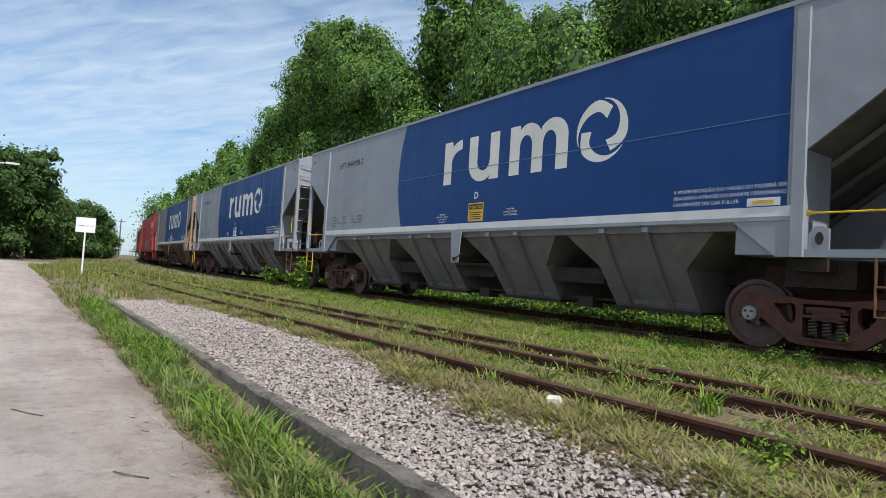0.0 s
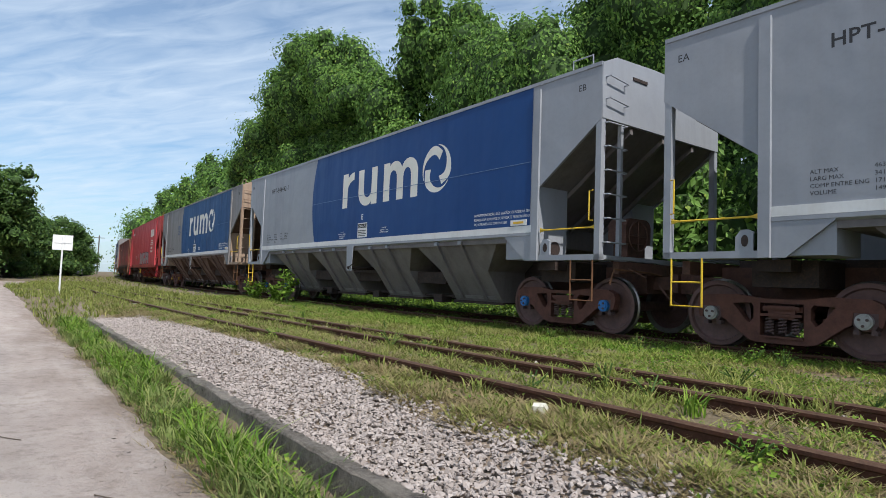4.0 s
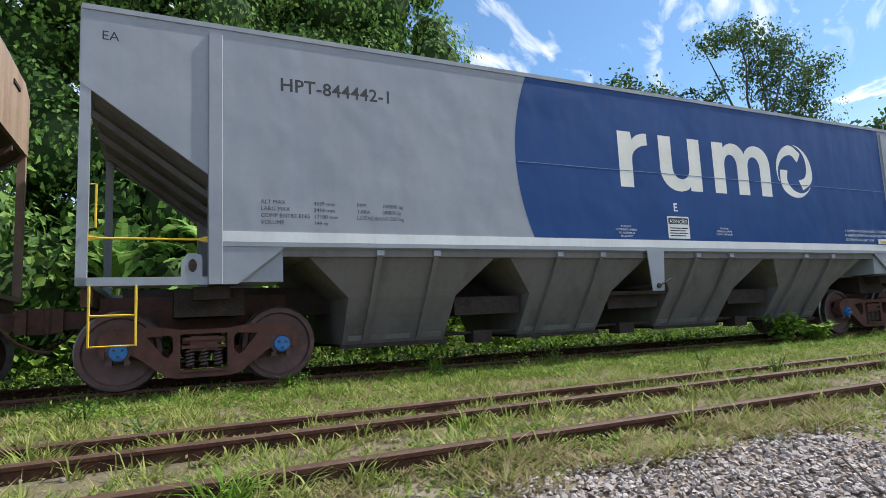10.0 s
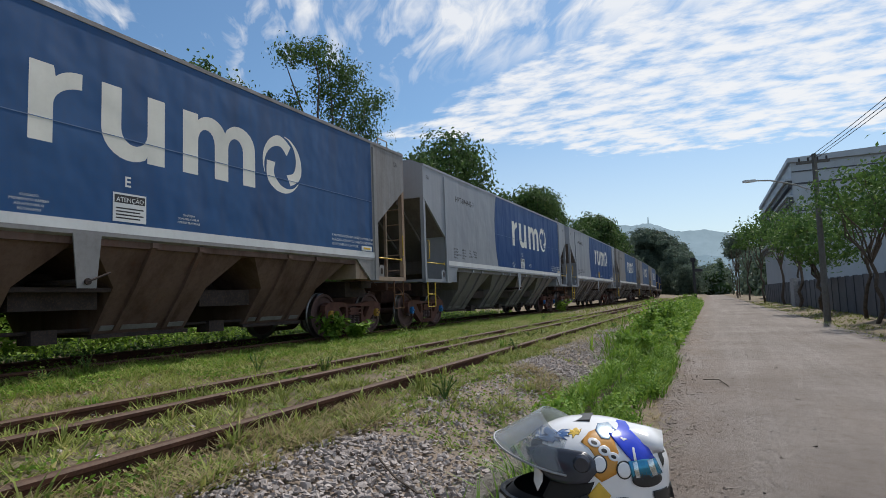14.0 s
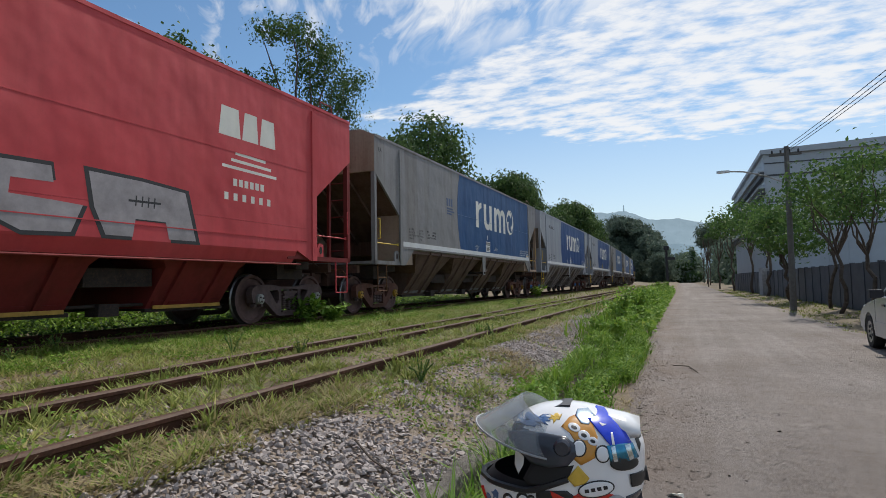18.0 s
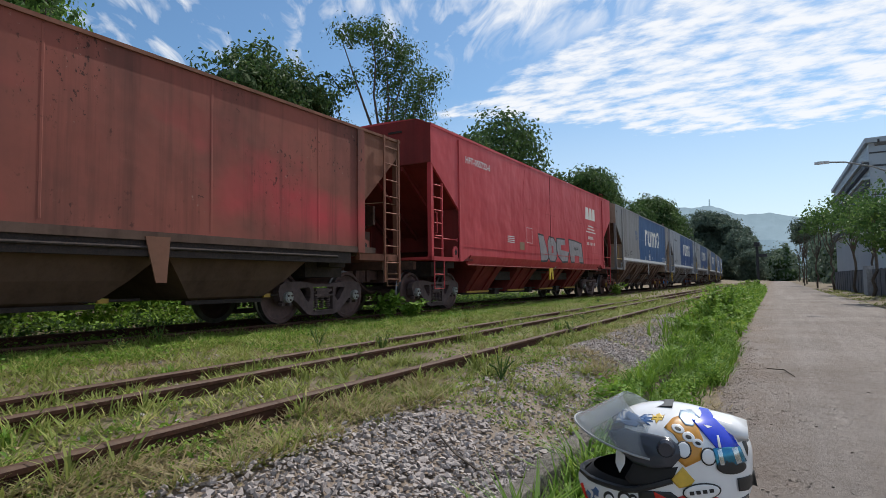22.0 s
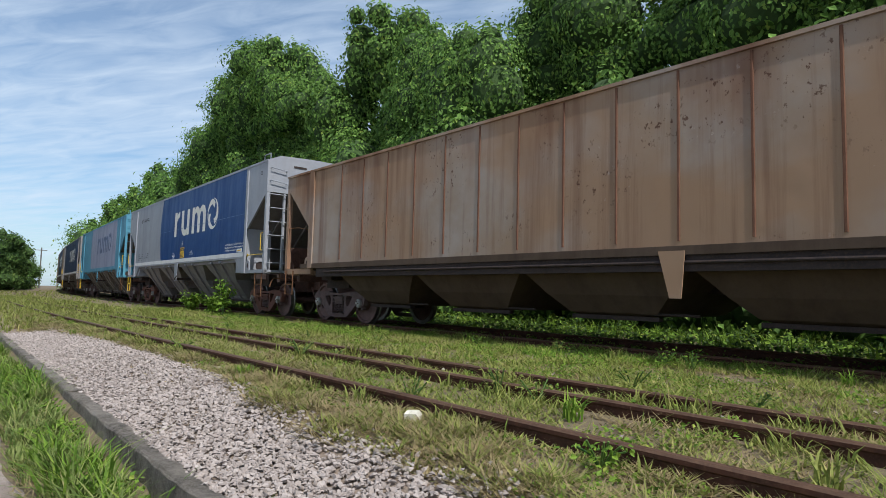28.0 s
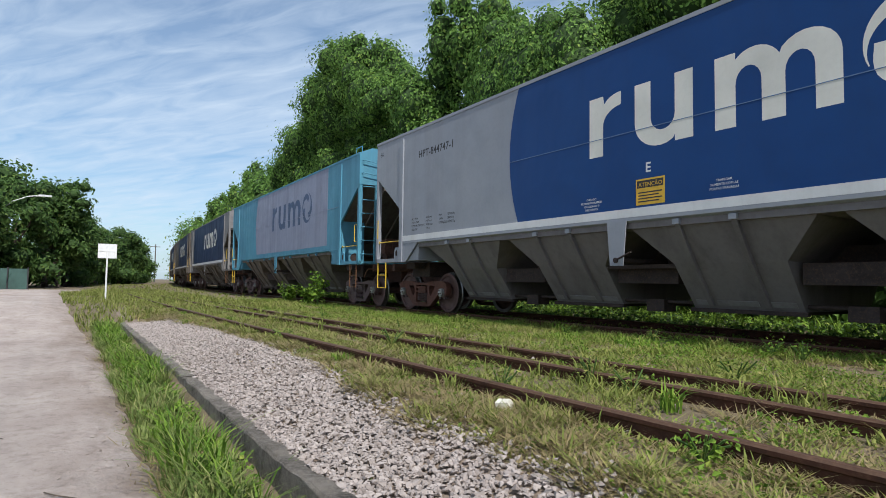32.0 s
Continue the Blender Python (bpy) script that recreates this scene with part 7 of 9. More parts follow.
blades(68000, (-24, 26), (4.8, 7.6), 0.055, 0.0055, 1.7, "dry", "dry_grass", 0, lambda x, y: patch(x, y, 0.9, 3) > -0.05 + 0.35 * smooth01(0, 3, x), "dry straw between the tracks", 5)
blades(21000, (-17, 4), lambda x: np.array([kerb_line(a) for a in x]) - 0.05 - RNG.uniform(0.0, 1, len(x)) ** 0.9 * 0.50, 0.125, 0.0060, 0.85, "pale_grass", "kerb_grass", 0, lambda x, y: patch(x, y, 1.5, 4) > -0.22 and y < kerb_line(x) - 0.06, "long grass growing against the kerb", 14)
blades(7000, (-17, 4), lambda x: np.array([kerb_line(a) for a in x]) - RNG.uniform(0.10, 0.55, len(x)), 0.06, 0.0055, 1.8, "dry", "dry_grass", 0, lambda x, y: patch(x, y, 1.2, 44) > -0.3, "dead grass matted below the kerb", 6)
blades(6500, (-17, 4), lambda x: np.array([kerb_line(a) for a in x]) - RNG.uniform(0.10, 0.46, len(x)), 0.19, 0.0075, 0.9, "lush", "kerb_weeds", 0, lambda x, y: patch(x, y, 1.3, 14) > 0.12 and y < kerb_line(x) - 0.07, "bright weeds against the kerb", 16)
blades(26000, (-46, -16), (0.6, 6.2), 0.14, 0.009, 0.6, "grass", "verge_grass", 0, lambda x, y: patch(x, y, 0.3, 8) > -0.5 and y > road_edges(x)[1] + 0.1 * noise2(x, y, 2), "grassy bank beyond the end of the kerb")
blades(18000, (9, 75), lambda x: 1.55 + RNG.normal(0, 0.30, len(x)) + 0.004 * (x - 9), 0.24, 0.010, 0.7, "lush", "verge_weeds", 0, lambda x, y: y > 1.02, "lush weeds along the edge of the road")
blades(9000, (0.5, 12), lambda x: 1.22 + RNG.uniform(-0.30, 0.42, len(x)), 0.16, 0.0065, 0.8, "lush", "verge_weeds", 0, lambda x, y: patch(x, y, 0.8, 6) > -0.3 and y < 1.38 + 0.25 * smooth01(3.8, 5.0, x), "lush weeds covering the kerb")
blades(12000, (24, 90), (2.2, 8.0), 0.099, 0.016, 0.6, "grass", "verge_grass", 0, lambda x, y: y < side_line(x) + 0.6, "grass along the far tracks")
blades(16000, (-90, -24), (3.5, 16), 0.099, 0.02, 0.6, "grass", "verge_grass", 0, lambda x, y: y < side_line(x) + 0.6 and y > 1.0 + bend(x) * 0.6, "grass along the curving tracks")
blades(12000, (-34, 34), (10.9, 13.6), 0.22, 0.012, 0.6, "lush", "far_side_weeds", 0, None, "weeds on the far side of the running track")
blades(14000, (10, 70), (-5.1, -2.9), 0.09, 0.010, 0.7, "grass", "verge_grass", 0, lambda x, y: patch(x, y, 0.5, 1) > -0.1, "thin grass along the wall")


def broad_weeds(n, xs, ys, height, size, mat, label, cond=None):
    """Small broad leaves at many heights, as of clover and creeping weeds."""
    x, y = RNG.uniform(*xs, n), RNG.uniform(*ys, n)
    if cond is not None:
        k = np.array([cond(a, b) for a, b in zip(x, y)])
        x, y = x[k], y[k]
    n = len(x)
    h = height * (0.35 + 0.9 * np.array([max(0.0, patch(a, b, 1.3, 21)) for a, b in zip(x, y)]))
    z = np.array([ground_z(a, b) for a, b in zip(x, y)]) + RNG.uniform(0.05, 1, n) * h
    nr = np.stack([RNG.normal(0, 0.35, n), RNG.normal(0, 0.35, n), np.ones(n)], 1)
    v, f = leaf_arrays(np.stack([x, y, z], 1), nr, size, 0.1, 0.62)
    return tagged(new("broad_leaf_weeds", from_arrays("broad_leaf_weeds", v, f, M[mat])), label, "weeds", kind="stuff")


broad_weeds(34000, (0.6, 14), (0.80, 1.80), 0.30, 0.045, "bright", "bright broad-leaved weeds over the kerb", lambda x, y: patch(x, y, 0.8, 6) > -0.25 + 0.35 * smooth01(3.0, 1.0, x) and y > 0.96 + 0.016 * max(x - 6, 0) + 0.12 * noise2(x, 1, 2.0) and y < 1.40 + 0.34 * smooth01(3.8, 5.0, x))
broad_weeds(9000, (-20, 22), (8.5, 9.7), 0.16, 0.050, "lush", "low leafy weeds between the running rails", lambda x, y: patch(x, y, 0.9, 31) > -0.2)
# Brighter leaf green, standing in for sun on the growth past the train.
broad_weeds(12000, (-22, 24), (10.6, 13.0), 0.42, 0.085, "bright", "bright leafy weeds beyond the running track")
broad_weeds(7000, (-3, 15), (12.0, 14.6), 1.5, 0.13, "bright", "leafy undergrowth among the banana plants")
broad_weeds(20000, (14, 60), (1.0, 2.1), 0.75, 0.11, "bright", "bright leafy weeds along the verge")
broad_weeds(26000, (-16, 0.4), (0.85, 1.75), 0.17, 0.04, "lush", "broad-leaved weeds against the kerb", lambda x, y: kerb_line(x) - 0.48 < y < kerb_line(x) - 0.07 and patch(x, y, 1.2, 31) > -0.05)
broad_weeds(26000, (-20, 26), (6.2, 8.0), 0.10, 0.045, "lush", "low leafy weeds beside the running rail", lambda x, y: patch(x, y, 0.5, 2) > -0.2 and not near_rails(x, y))
# Darker tree-leaf green stands in for the train's shade on these weeds.
broad_weeds(26000, (-30, 30), (10.4, 13.6), 0.32, 0.09, "tree_leaf", "weeds in shade-darkened green on the far side of the track")
broad_weeds(26000, (-18, 20), (2.2, 7.2), 0.02, 0.028, "dry", "fallen dry leaves and straw in the grass")
broad_weeds(42000, (-18, 22), (4.7, 6.6), 0.07, 0.036, "lush", "low creeping weeds between the tracks", lambda x, y: patch(x, y, 1.1, 9) > 0.0)
broad_weeds(40000, (-18, 22), (2.3, 4.6), 0.065, 0.034, "lush", "low creeping weeds in the siding", lambda x, y: patch(x, y, 1.1, 41) > 0.08 and not near_rails(x, y) and y > stone_edge(x))
blades(7000, (1.3, 5.0), lambda x: 1.20 + RNG.uniform(-0.26, 0.20, len(x)), 0.21, 0.0070, 0.75, "lush", "verge_weeds", 0, lambda x, y: patch(x, y, 1.5, 16) > -0.5 and y < kerb_line(x) - 0.04, "long bright grass below the kerb", 14)
# matted, half-dry growth between the stones and the first rail
blades(90000, (-17, 16), (1.6, 3.0), 0.062, 0.0058, 2.0, "dry", "dry_grass", 0.016, lambda x, y: (y > stone_edge(x) - 0.04 or noise2(x * 7.1, y * 7.1) > stone_cover(x, y) * 1.4 - 0.55) and patch(x, y, 0.9, 51) > -0.5 + 0.66 * smooth01(0, 2.5, x), "matted dry grass beside the stones", 5)
blades(40000, (-17, 16), (1.6, 3.0), 0.072, 0.0068, 1.4, "grass", "siding_grass", 0.016, lambda x, y: (y > stone_edge(x) + 0.02 or noise2(x * 5.3, y * 5.3) > stone_cover(x, y) * 1.5 - 0.3) and patch(x, y, 0.8, 61) > -0.05, "patchy grass beside the stones", 12)
blades(9000, (-16, 14), (0.7, 1.4), 0.05, 0.005, 1.7, "dry", "dry_grass", 0, lambda x, y: abs(y - road_edges(x)[1]) < 0.16 and patch(x, y, 1.4, 81) > -0.1, "dry straw along the road edge", 5)
broad_weeds(20000, (-16, 16), (1.6, 2.98), 0.025, 0.026, "dry", "dead leaves matted beside the stones", lambda x, y: y > stone_edge(x) - 0.08 or stone_cover(x, y) < 0.3)
broad_weeds(22000, (-16, 14), (1.6, 2.98), 0.06, 0.03, "lush", "low creeping weeds beside the stones", lambda x, y: (y > stone_edge(x) + 0.03 or stone_cover(x, y) < 0.25) and patch(x, y, 1.2, 91) > 0.0 - 0.35 * smooth01(1, 3, x))
# taller grass that the mower leaves along the rails
for _q in (3.017, 4.062, 4.665):
    blades(9000, (-22, 24), lambda x, _q=_q: _q + np.array([siding_line(a) for a in x]) + np.where(RNG.random(len(x)) < 0.6, -1, 1) * RNG.uniform(0.07, 0.16, len(x)), 0.11, 0.0065, 0.8, "grass", "rail_grass", 0, lambda x, y: patch(x, 0, 1.9, y // 0.5) > 0.0, "grass tufts left standing along the rail")


def leafy_weed(x, y, h, r, seed, mat="lush", size=0.09, count=160, label="leafy green weed bush beside the rail", group="weed bushes"):
    rng = np.random.default_rng(seed)
    root = tagged(new("weed_bush"), label, "plant", group)
    z = ground_z(x, y)
    g = Geo()
    stems = []
    for k in range(7):
        a = rng.uniform(0, 6.28)
        tip = (x + r * rng.uniform(0.2, 0.9) * math.cos(a), y + r * rng.uniform(0.2, 0.9) * math.sin(a), z + h * rng.uniform(0.6, 1.0))
        stems.append(tip)
        g.tube([(x, y, z), ((x + tip[0]) / 2, (y + tip[1]) / 2, z + h * 0.5), tip], 0.006, 5)
    part("stem", g, M["light_leaf"], root)
    pts, nr = [], []
    for k in range(count):
        s = stems[k % 7]
        q = rng.uniform(0.25, 1.0)
        pts.append([x + (s[0] - x) * q + rng.normal(0, 0.05), y + (s[1] - y) * q + rng.normal(0, 0.05), z + (s[2] - z) * q + rng.normal(0, 0.03)])
        nr.append([rng.normal(0, 0.4), rng.normal(0, 0.4), 1])
    v, f = leaf_arrays(np.array(pts), np.array(nr), size, 0.2, 0.6)
    part("leaves", from_arrays("leaves", v, f, M[mat]), None, root)
    return root


for _k, (_x, _y, _h, _r) in enumerate(((-18.4, 7.45, 1.15, 0.45), (-21.4, 7.6, 0.7, 0.6), (-19.6, 7.6, 0.6, 0.4), (10.3, 7.45, 0.62, 0.45), (10.9, 7.3, 0.4, 0.4), (29, 7.0, 0.6, 0.6))):
    leafy_weed(_x, _y, _h, _r, 500 + _k, count=260, size=0.13)
for _k in range(46):
    _x = RNG.uniform(-16, 24)
    _y = [RNG.uniform(6.6, 7.8), RNG.uniform(4.9, 6.4), RNG.uniform(2.4, 4.5)][_k % 3]
    leafy_weed(float(_x), float(_y), float(RNG.uniform(0.12, 0.26)), float(RNG.uniform(0.12, 0.25)), 600 + _k, "grass" if _k % 4 else "lush", 0.035, 90, "small leafy weed among the grass", "small weeds")
for _k in range(16):
    _x = 11 + _k * 2.6
    leafy_weed(float(_x), 1.5 + 0.25 * math.sin(_k * 2.3), 0.5 + 0.45 * abs(math.sin(_k * 1.7)), 0.55, 700 + _k, "bright", 0.10, 420, "bright bushy weed on the road verge", "verge bushes")


def grass_tuft(x, y, h, n, seed, mat="lush"):
    rng = np.random.default_rng(seed)
    g = Geo()
    z = ground_z(x, y) - 0.01
    for k in range(n):
        a, ln, hh, w = rng.uniform(0, 6.28), h * rng.uniform(0.2, 0.9), h * rng.uniform(0.6, 1.1), rng.uniform(0.005, 0.009)
        bx, by = x + rng.normal(0, 0.04), y + rng.normal(0, 0.04)
        dx, dy = math.cos(a), math.sin(a)
        P = [(bx + dx * ln * q * q, by + dy * ln * q * q, z + hh * (q - 0.35 * q ** 3)) for q in (0, 0.35, 0.7, 1.0)]
        ww = [w, w * 0.9, w * 0.6, 0.0008]
        v = [(p[0] - dy * e, p[1] + dx * e, p[2]) for p, e in zip(P, ww)] + [(p[0] + dy * e, p[1] - dx * e, p[2]) for p, e in zip(P, ww)]
        g.raw(v, [(i, i + 1, 5 + i, 4 + i) for i in range(3)])
    me = bpy.data.meshes.new("grass_tuft")
    me.from_pydata(g.v, [], g.f)
    me.materials.append(M[mat])
    return tagged(new("grass_tuft", me), "tuft of long arching grass blades", "grass", "grass tufts")


grass_tuft(-0.2, 2.72, 0.34, 90, 1)
grass_tuft(3.0, 7.5, 0.40, 60, 2)
grass_tuft(1.0, 7.45, 0.30, 50, 3)
for _k in range(60):
    grass_tuft(float(RNG.uniform(-17, 22)), float([RNG.uniform(2.5, 2.95), RNG.uniform(3.1, 4.0), RNG.uniform(4.72, 4.9), RNG.uniform(7.0, 7.9)][_k % 4]), float(RNG.uniform(0.14, 0.28)), 26, 20 + _k, "grass" if _k % 3 else "lush")


# ---------------------------------------------------------------- crushed stone beside the kerb
def stone_mesh(seed):
    """A broken stone: the hull of a few scattered corners."""
    rng = random.Random(seed)
    bm = bmesh.new()
    for _ in range(9):
        d = Vector((rng.gauss(0, 1), rng.gauss(0, 1), rng.gauss(0, 1))).normalized() * rng.uniform(0.85, 1.1)
        bm.verts.new((d.x * 0.66, d.y * 0.52, d.z * 0.40))
    hull = bmesh.ops.convex_hull(bm, input=bm.verts)
    bmesh.ops.delete(bm, geom=[v for v in bm.verts if not v.link_faces], context="VERTS")
    bmesh.ops.triangulate(bm, faces=bm.faces)
    me = bpy.data.meshes.new("stone")
    bm.to_mesh(me)
    bm.free()
    me.materials.append(M["stone"])
    return me


STONES = [stone_mesh(k) for k in range(8)]


def build_ballast():
    root = empty("ballast_bed", "pale grey crushed stone heaped along the kerb", "ballast", kind="structure")
    verts, faces = [], []
    base = [(np.array([v.co[:] for v in s.vertices]), np.array([p.vertices[:] for p in s.polygons])) for s in STONES]
    count = 0
    near = 0
    for k in range(50000):
        x = float(RNG.uniform(-15.6, 16.0))
        lo, hi = kerb_line(x) + 0.105, stone_edge(x)
        q = float(RNG.uniform(0, 1)) ** 1.12
        y = lo + (hi + 0.10 * float(RNG.normal(0, 1)) * q - lo) * q
        if y < lo or RNG.uniform() > stone_cover(x, y):
            continue
        size = float(RNG.uniform(0.017, 0.038)) * (1 if k % 9 else 1.4)
        z = ground_z(x, y) + 0.012 + size * 0.08 + 0.026 * (1 - q) * float(RNG.uniform(0, 1))
        ang, tilt = float(RNG.uniform(0, 360)), float(RNG.uniform(-35, 35))
        if near < 260 and ((-4.2 < x < -2.6) or (1.2 < x < 2.9)) and k % 5 == 0:
            ob = part("stone", STONES[k % 8], None, root, at=pose(x, y, z, tilt, tilt * 0.6, ang) @ Matrix.Scale(size, 4))
            near += 1
            continue
        m = np.array((pose(x, y, z, tilt, tilt * 0.6, ang) @ Matrix.Scale(size, 4)))
        v, f = base[k % 8]
        verts.append(v @ m[:3, :3].T + m[:3, 3])
        faces.append(f + count)
        count += len(v)
    ob = part("stones", from_arrays("stones", np.concatenate(verts), np.concatenate(faces), M["stone"]), None, root)
    ob["kind"] = "stuff"
    # loose stones strewn through the grass
    verts, faces, count = [], [], 0
    for k in range(900):
        x, y = float(RNG.uniform(-16, 16)), float(RNG.uniform(2.0, 6.6))
        size = float(RNG.uniform(0.015, 0.045))
        m = np.array((pose(x, y, ground_z(x, y) + 0.004, 20, 10, k * 37.0) @ Matrix.Scale(size, 4)))
        v, f = base[k % 8]
        verts.append(v @ m[:3, :3].T + m[:3, 3])
        faces.append(f + count)
        count += len(v)
    tagged(new("loose_stones", from_arrays("loose_stones", np.concatenate(verts), np.concatenate(faces), M["stone"])), "loose stones scattered in the grass", "stones", kind="stuff")
    verts, faces, count = [], [], 0
    for k in range(4600):
        x = float(RNG.uniform(-14, 30)) if k < 3000 else float(RNG.uniform(1.5, 13))
        lo, hi = road_edges(x)
        y = float(RNG.uniform(lo, hi)) if k % 3 == 0 else hi - 0.05 - abs(float(RNG.normal(0, 0.28)))
        size = float(RNG.uniform(0.006, 0.024)) * (2.0 if k % 13 == 0 else 1)
        m = np.array((pose(x, y, ground_z(x, y) + 0.030, 8, 5, k * 37.0) @ Matrix.Diagonal((size, size, size * 0.5, 1))))
        v, f = base[k % 8]
        verts.append(v @ m[:3, :3].T + m[:3, 3])
        faces.append(f + count)
        count += len(v)
    tagged(new("road_grit", from_arrays("road_grit", np.concatenate(verts), np.concatenate(faces), M["road"])), "small stones and clods on the dirt road", "stones", kind="stuff")


build_ballast()

# pale block, dark stone, litter and twigs
M["polystyrene"] = plain("dirty_white_block", (0.62, 0.60, 0.52), 0.85, 0, 0.2, 20, 0.4)
_g = Geo()
_g.prism([(-0.065, 0.0), (0.065, 0.0), (0.07, 0.05), (0.05, 0.085), (-0.05, 0.09), (-0.068, 0.04)], "y", -0.05, 0.05)
_b = tagged(part("white_block", _g, M["polystyrene"]), "broken dirty white block lying in the grass", "litter")
_b.matrix_basis = pose(-3.55, 2.83, ground_z(-3.55, 2.83) - 0.012, 8, -6, 35) @ Matrix.Scale(0.82, 4)
_s = tagged(new("dark_stone", STONES[3].copy()), "dark grey stone among the pale ballast", "stone")
_s.data.materials.clear()
_s.data.materials.append(M["black"])
_s.matrix_basis = pose(2.15, 1.72, ground_z(2.15, 1.72) + 0.05, 10, 5, 30) @ Matrix.Scale(0.09, 4)


def litter(name, label, x, y, w, d, seed, z=None):
    rng = random.Random(seed)
    g = Geo()
    n = 7
    ring = [(w * (0.7 + 0.4 * rng.random()) * math.cos(2 * math.pi * i / n), d * (0.7 + 0.4 * rng.random()) * math.sin(2 * math.pi * i / n), 0.004 + 0.03 * rng.random()) for i in range(n)]
    g.raw([(0, 0, 0.02)] + ring + [(a, b, c - 0.004) for a, b, c in ring] + [(0, 0, 0.014)], [(0, 1 + i, 1 + (i + 1) % n) for i in range(n)] + [(2 * n + 1, n + 1 + (i + 1) % n, n + 1 + i) for i in range(n)] + [(1 + i, n + 1 + i, n + 1 + (i + 1) % n, 1 + (i + 1) % n) for i in range(n)])
    ob = tagged(part(name, g, M["polystyrene"]), label, "litter", "litter")
    ob.matrix_basis = pose(x, y, (ground_z(x, y) if z is None else z) + 0.02, 0, 0, seed * 40)


litter("paper_scrap", "crumpled pale paper scrap at the grass edge", -9.6, 1.18, 0.16, 0.07, 1)
litter("paper_scrap", "small white paper scrap on the road edge", 3.6, 0.42, 0.05, 0.02, 2)
litter("paper_scrap", "pale plastic scrap in the grass", -17.6, 3.0, 0.10, 0.07, 3)
litter("paper_scrap", "pale plastic scrap in the grass", -19.5, 3.3, 0.12, 0.08, 4)
litter("paper_scrap", "small white scrap in the grass", 0.9, 3.6, 0.04, 0.03, 5)


def twig(pts, r, label="dry brown twig on the ground"):
    tagged(part("twig", Geo().tube(pts, r, 5), M["bark"]), label, "twig", "twigs")


def gz(x, y, h=0.0):
    return (x, y, ground_z(x, y) + h)


twig([gz(2.86, 2.05, 0.08), gz(2.80, 1.92, 0.05), gz(2.78, 1.78, 0.03), gz(2.82, 1.66, 0.03), gz(2.86, 1.54, 0.04)], 0.006, "dry bent branch over the stones")
twig([gz(10.6, 1.9, 0.04), gz(11.3, 1.75, 0.05), gz(12.3, 1.72, 0.04)], 0.03, "weathered stick lying on the stones")
twig([gz(8.4, 0.2, 0.04), gz(8.9, 0.3, 0.05), gz(9.0, 0.5, 0.04)], 0.006)
twig([gz(-6.4, -0.1, 0.038), gz(-6.2, 0.0, 0.042), gz(-6.1, 0.09, 0.036)], 0.004)
twig([gz(-4.6, 0.35, 0.038), gz(-4.5, 0.40, 0.043), gz(-4.4, 0.5, 0.038)], 0.004)
twig([gz(-4.2, 0.15, 0.038), gz(-4.13, 0.21, 0.042), gz(-4.05, 0.24, 0.038)], 0.004)

# ---------------------------------------------------------------- blank signboard at the bend
M["sign_white"] = plain("chalky_white_board", (0.72, 0.73, 0.74), 0.6, 0, 0.08)


def signboard():
    root = tagged(new("signboard"), "blank white signboard on a white post in the grass", "sign")
    z = ground_z(-25.2, 2.1)
    root.location = (-25.2, 2.1, z)
    part("post", Geo().cyl((0, 0, -0.1), (0, 0, 1.95), 0.030, 10), M["sign_white"], root)
    part("board", Geo().box(-0.02, 0.02, -0.30, 0.30, 1.52, 2.04).box(0.02, 0.035, -0.27, 0.27, 1.76, 1.80), M["sign_white"], root)
    root.rotation_euler = (0, 0, radians(-8))


signboard()


# ---------------------------------------------------------------- road corner on the bend: trees, street lamps, parked car
M["galv"] = plain("galvanised_steel", (0.33, 0.34, 0.35), 0.45, 0.6)
M["pole_concrete"] = plain("grey_concrete_pole", (0.115, 0.11, 0.105), 0.85, 0, 0.2)
M["lamp_white"] = plain("white_lamp_head", (0.6, 0.61, 0.62), 0.4)
for _k, (_x, _y, _h, _r) in enumerate(((-50, -5.5, 8.6, 3.4), (-54, -1.6, 8.4, 2.7), (-60, 0.2, 8.4, 2.6), (-58, -6, 9.5, 4), (-59, 1.0, 9.3, 2.0), (-64, 1.6, 7.8, 2.2), (-68, 2.2, 7.0, 2.6), (-76, 3.8, 7.2, 2.6), (-82, 4.8, 6.8, 2.6), (-88, 6.6, 7.4, 2.8), (-94, 8.6, 7.3, 2.6), (-100, 10.4, 6.2, 2.6), (-112, 13.0, 4.6, 2.4))):
    _rg = random.Random(200 + _k)
    _l = [(_x + _rg.uniform(-1, 1) * _r * 0.8, _y + _rg.uniform(-1, 1) * _r * 0.8, 0.8 + (_h - 1.6) * _rg.random() ** 0.8, _r * _rg.uniform(0.28, 0.45), _r * _rg.uniform(0.2, 0.34)) for _i in range(32)]
    tree("leafy roadside tree at the bend", (_x, _y, -0.1), _l, "light_leaf", 0.36, 14, 0.25, True, group="roadside trees", push=0.3)


for _k in range(8):
    _x, _y = -50 - 8.2 * _k, -6.4 + 2.55 * _k
    _rg = random.Random(260 + _k)
    _l = [(_x + _rg.uniform(-3.5, 3.5), _y + _rg.uniform(-2.0, 2.0), 0.4 + 2.6 * _rg.random(), _rg.uniform(0.8, 1.4), _rg.uniform(0.6, 1.0)) for _i in range(24)]
    tree("low leafy hedge growth at the bend", (_x, _y, -0.1), _l, "vine", 0.30, 16, 0.08, group="roadside hedge", name="hedge_shrub", category="shrub", push=0.3)


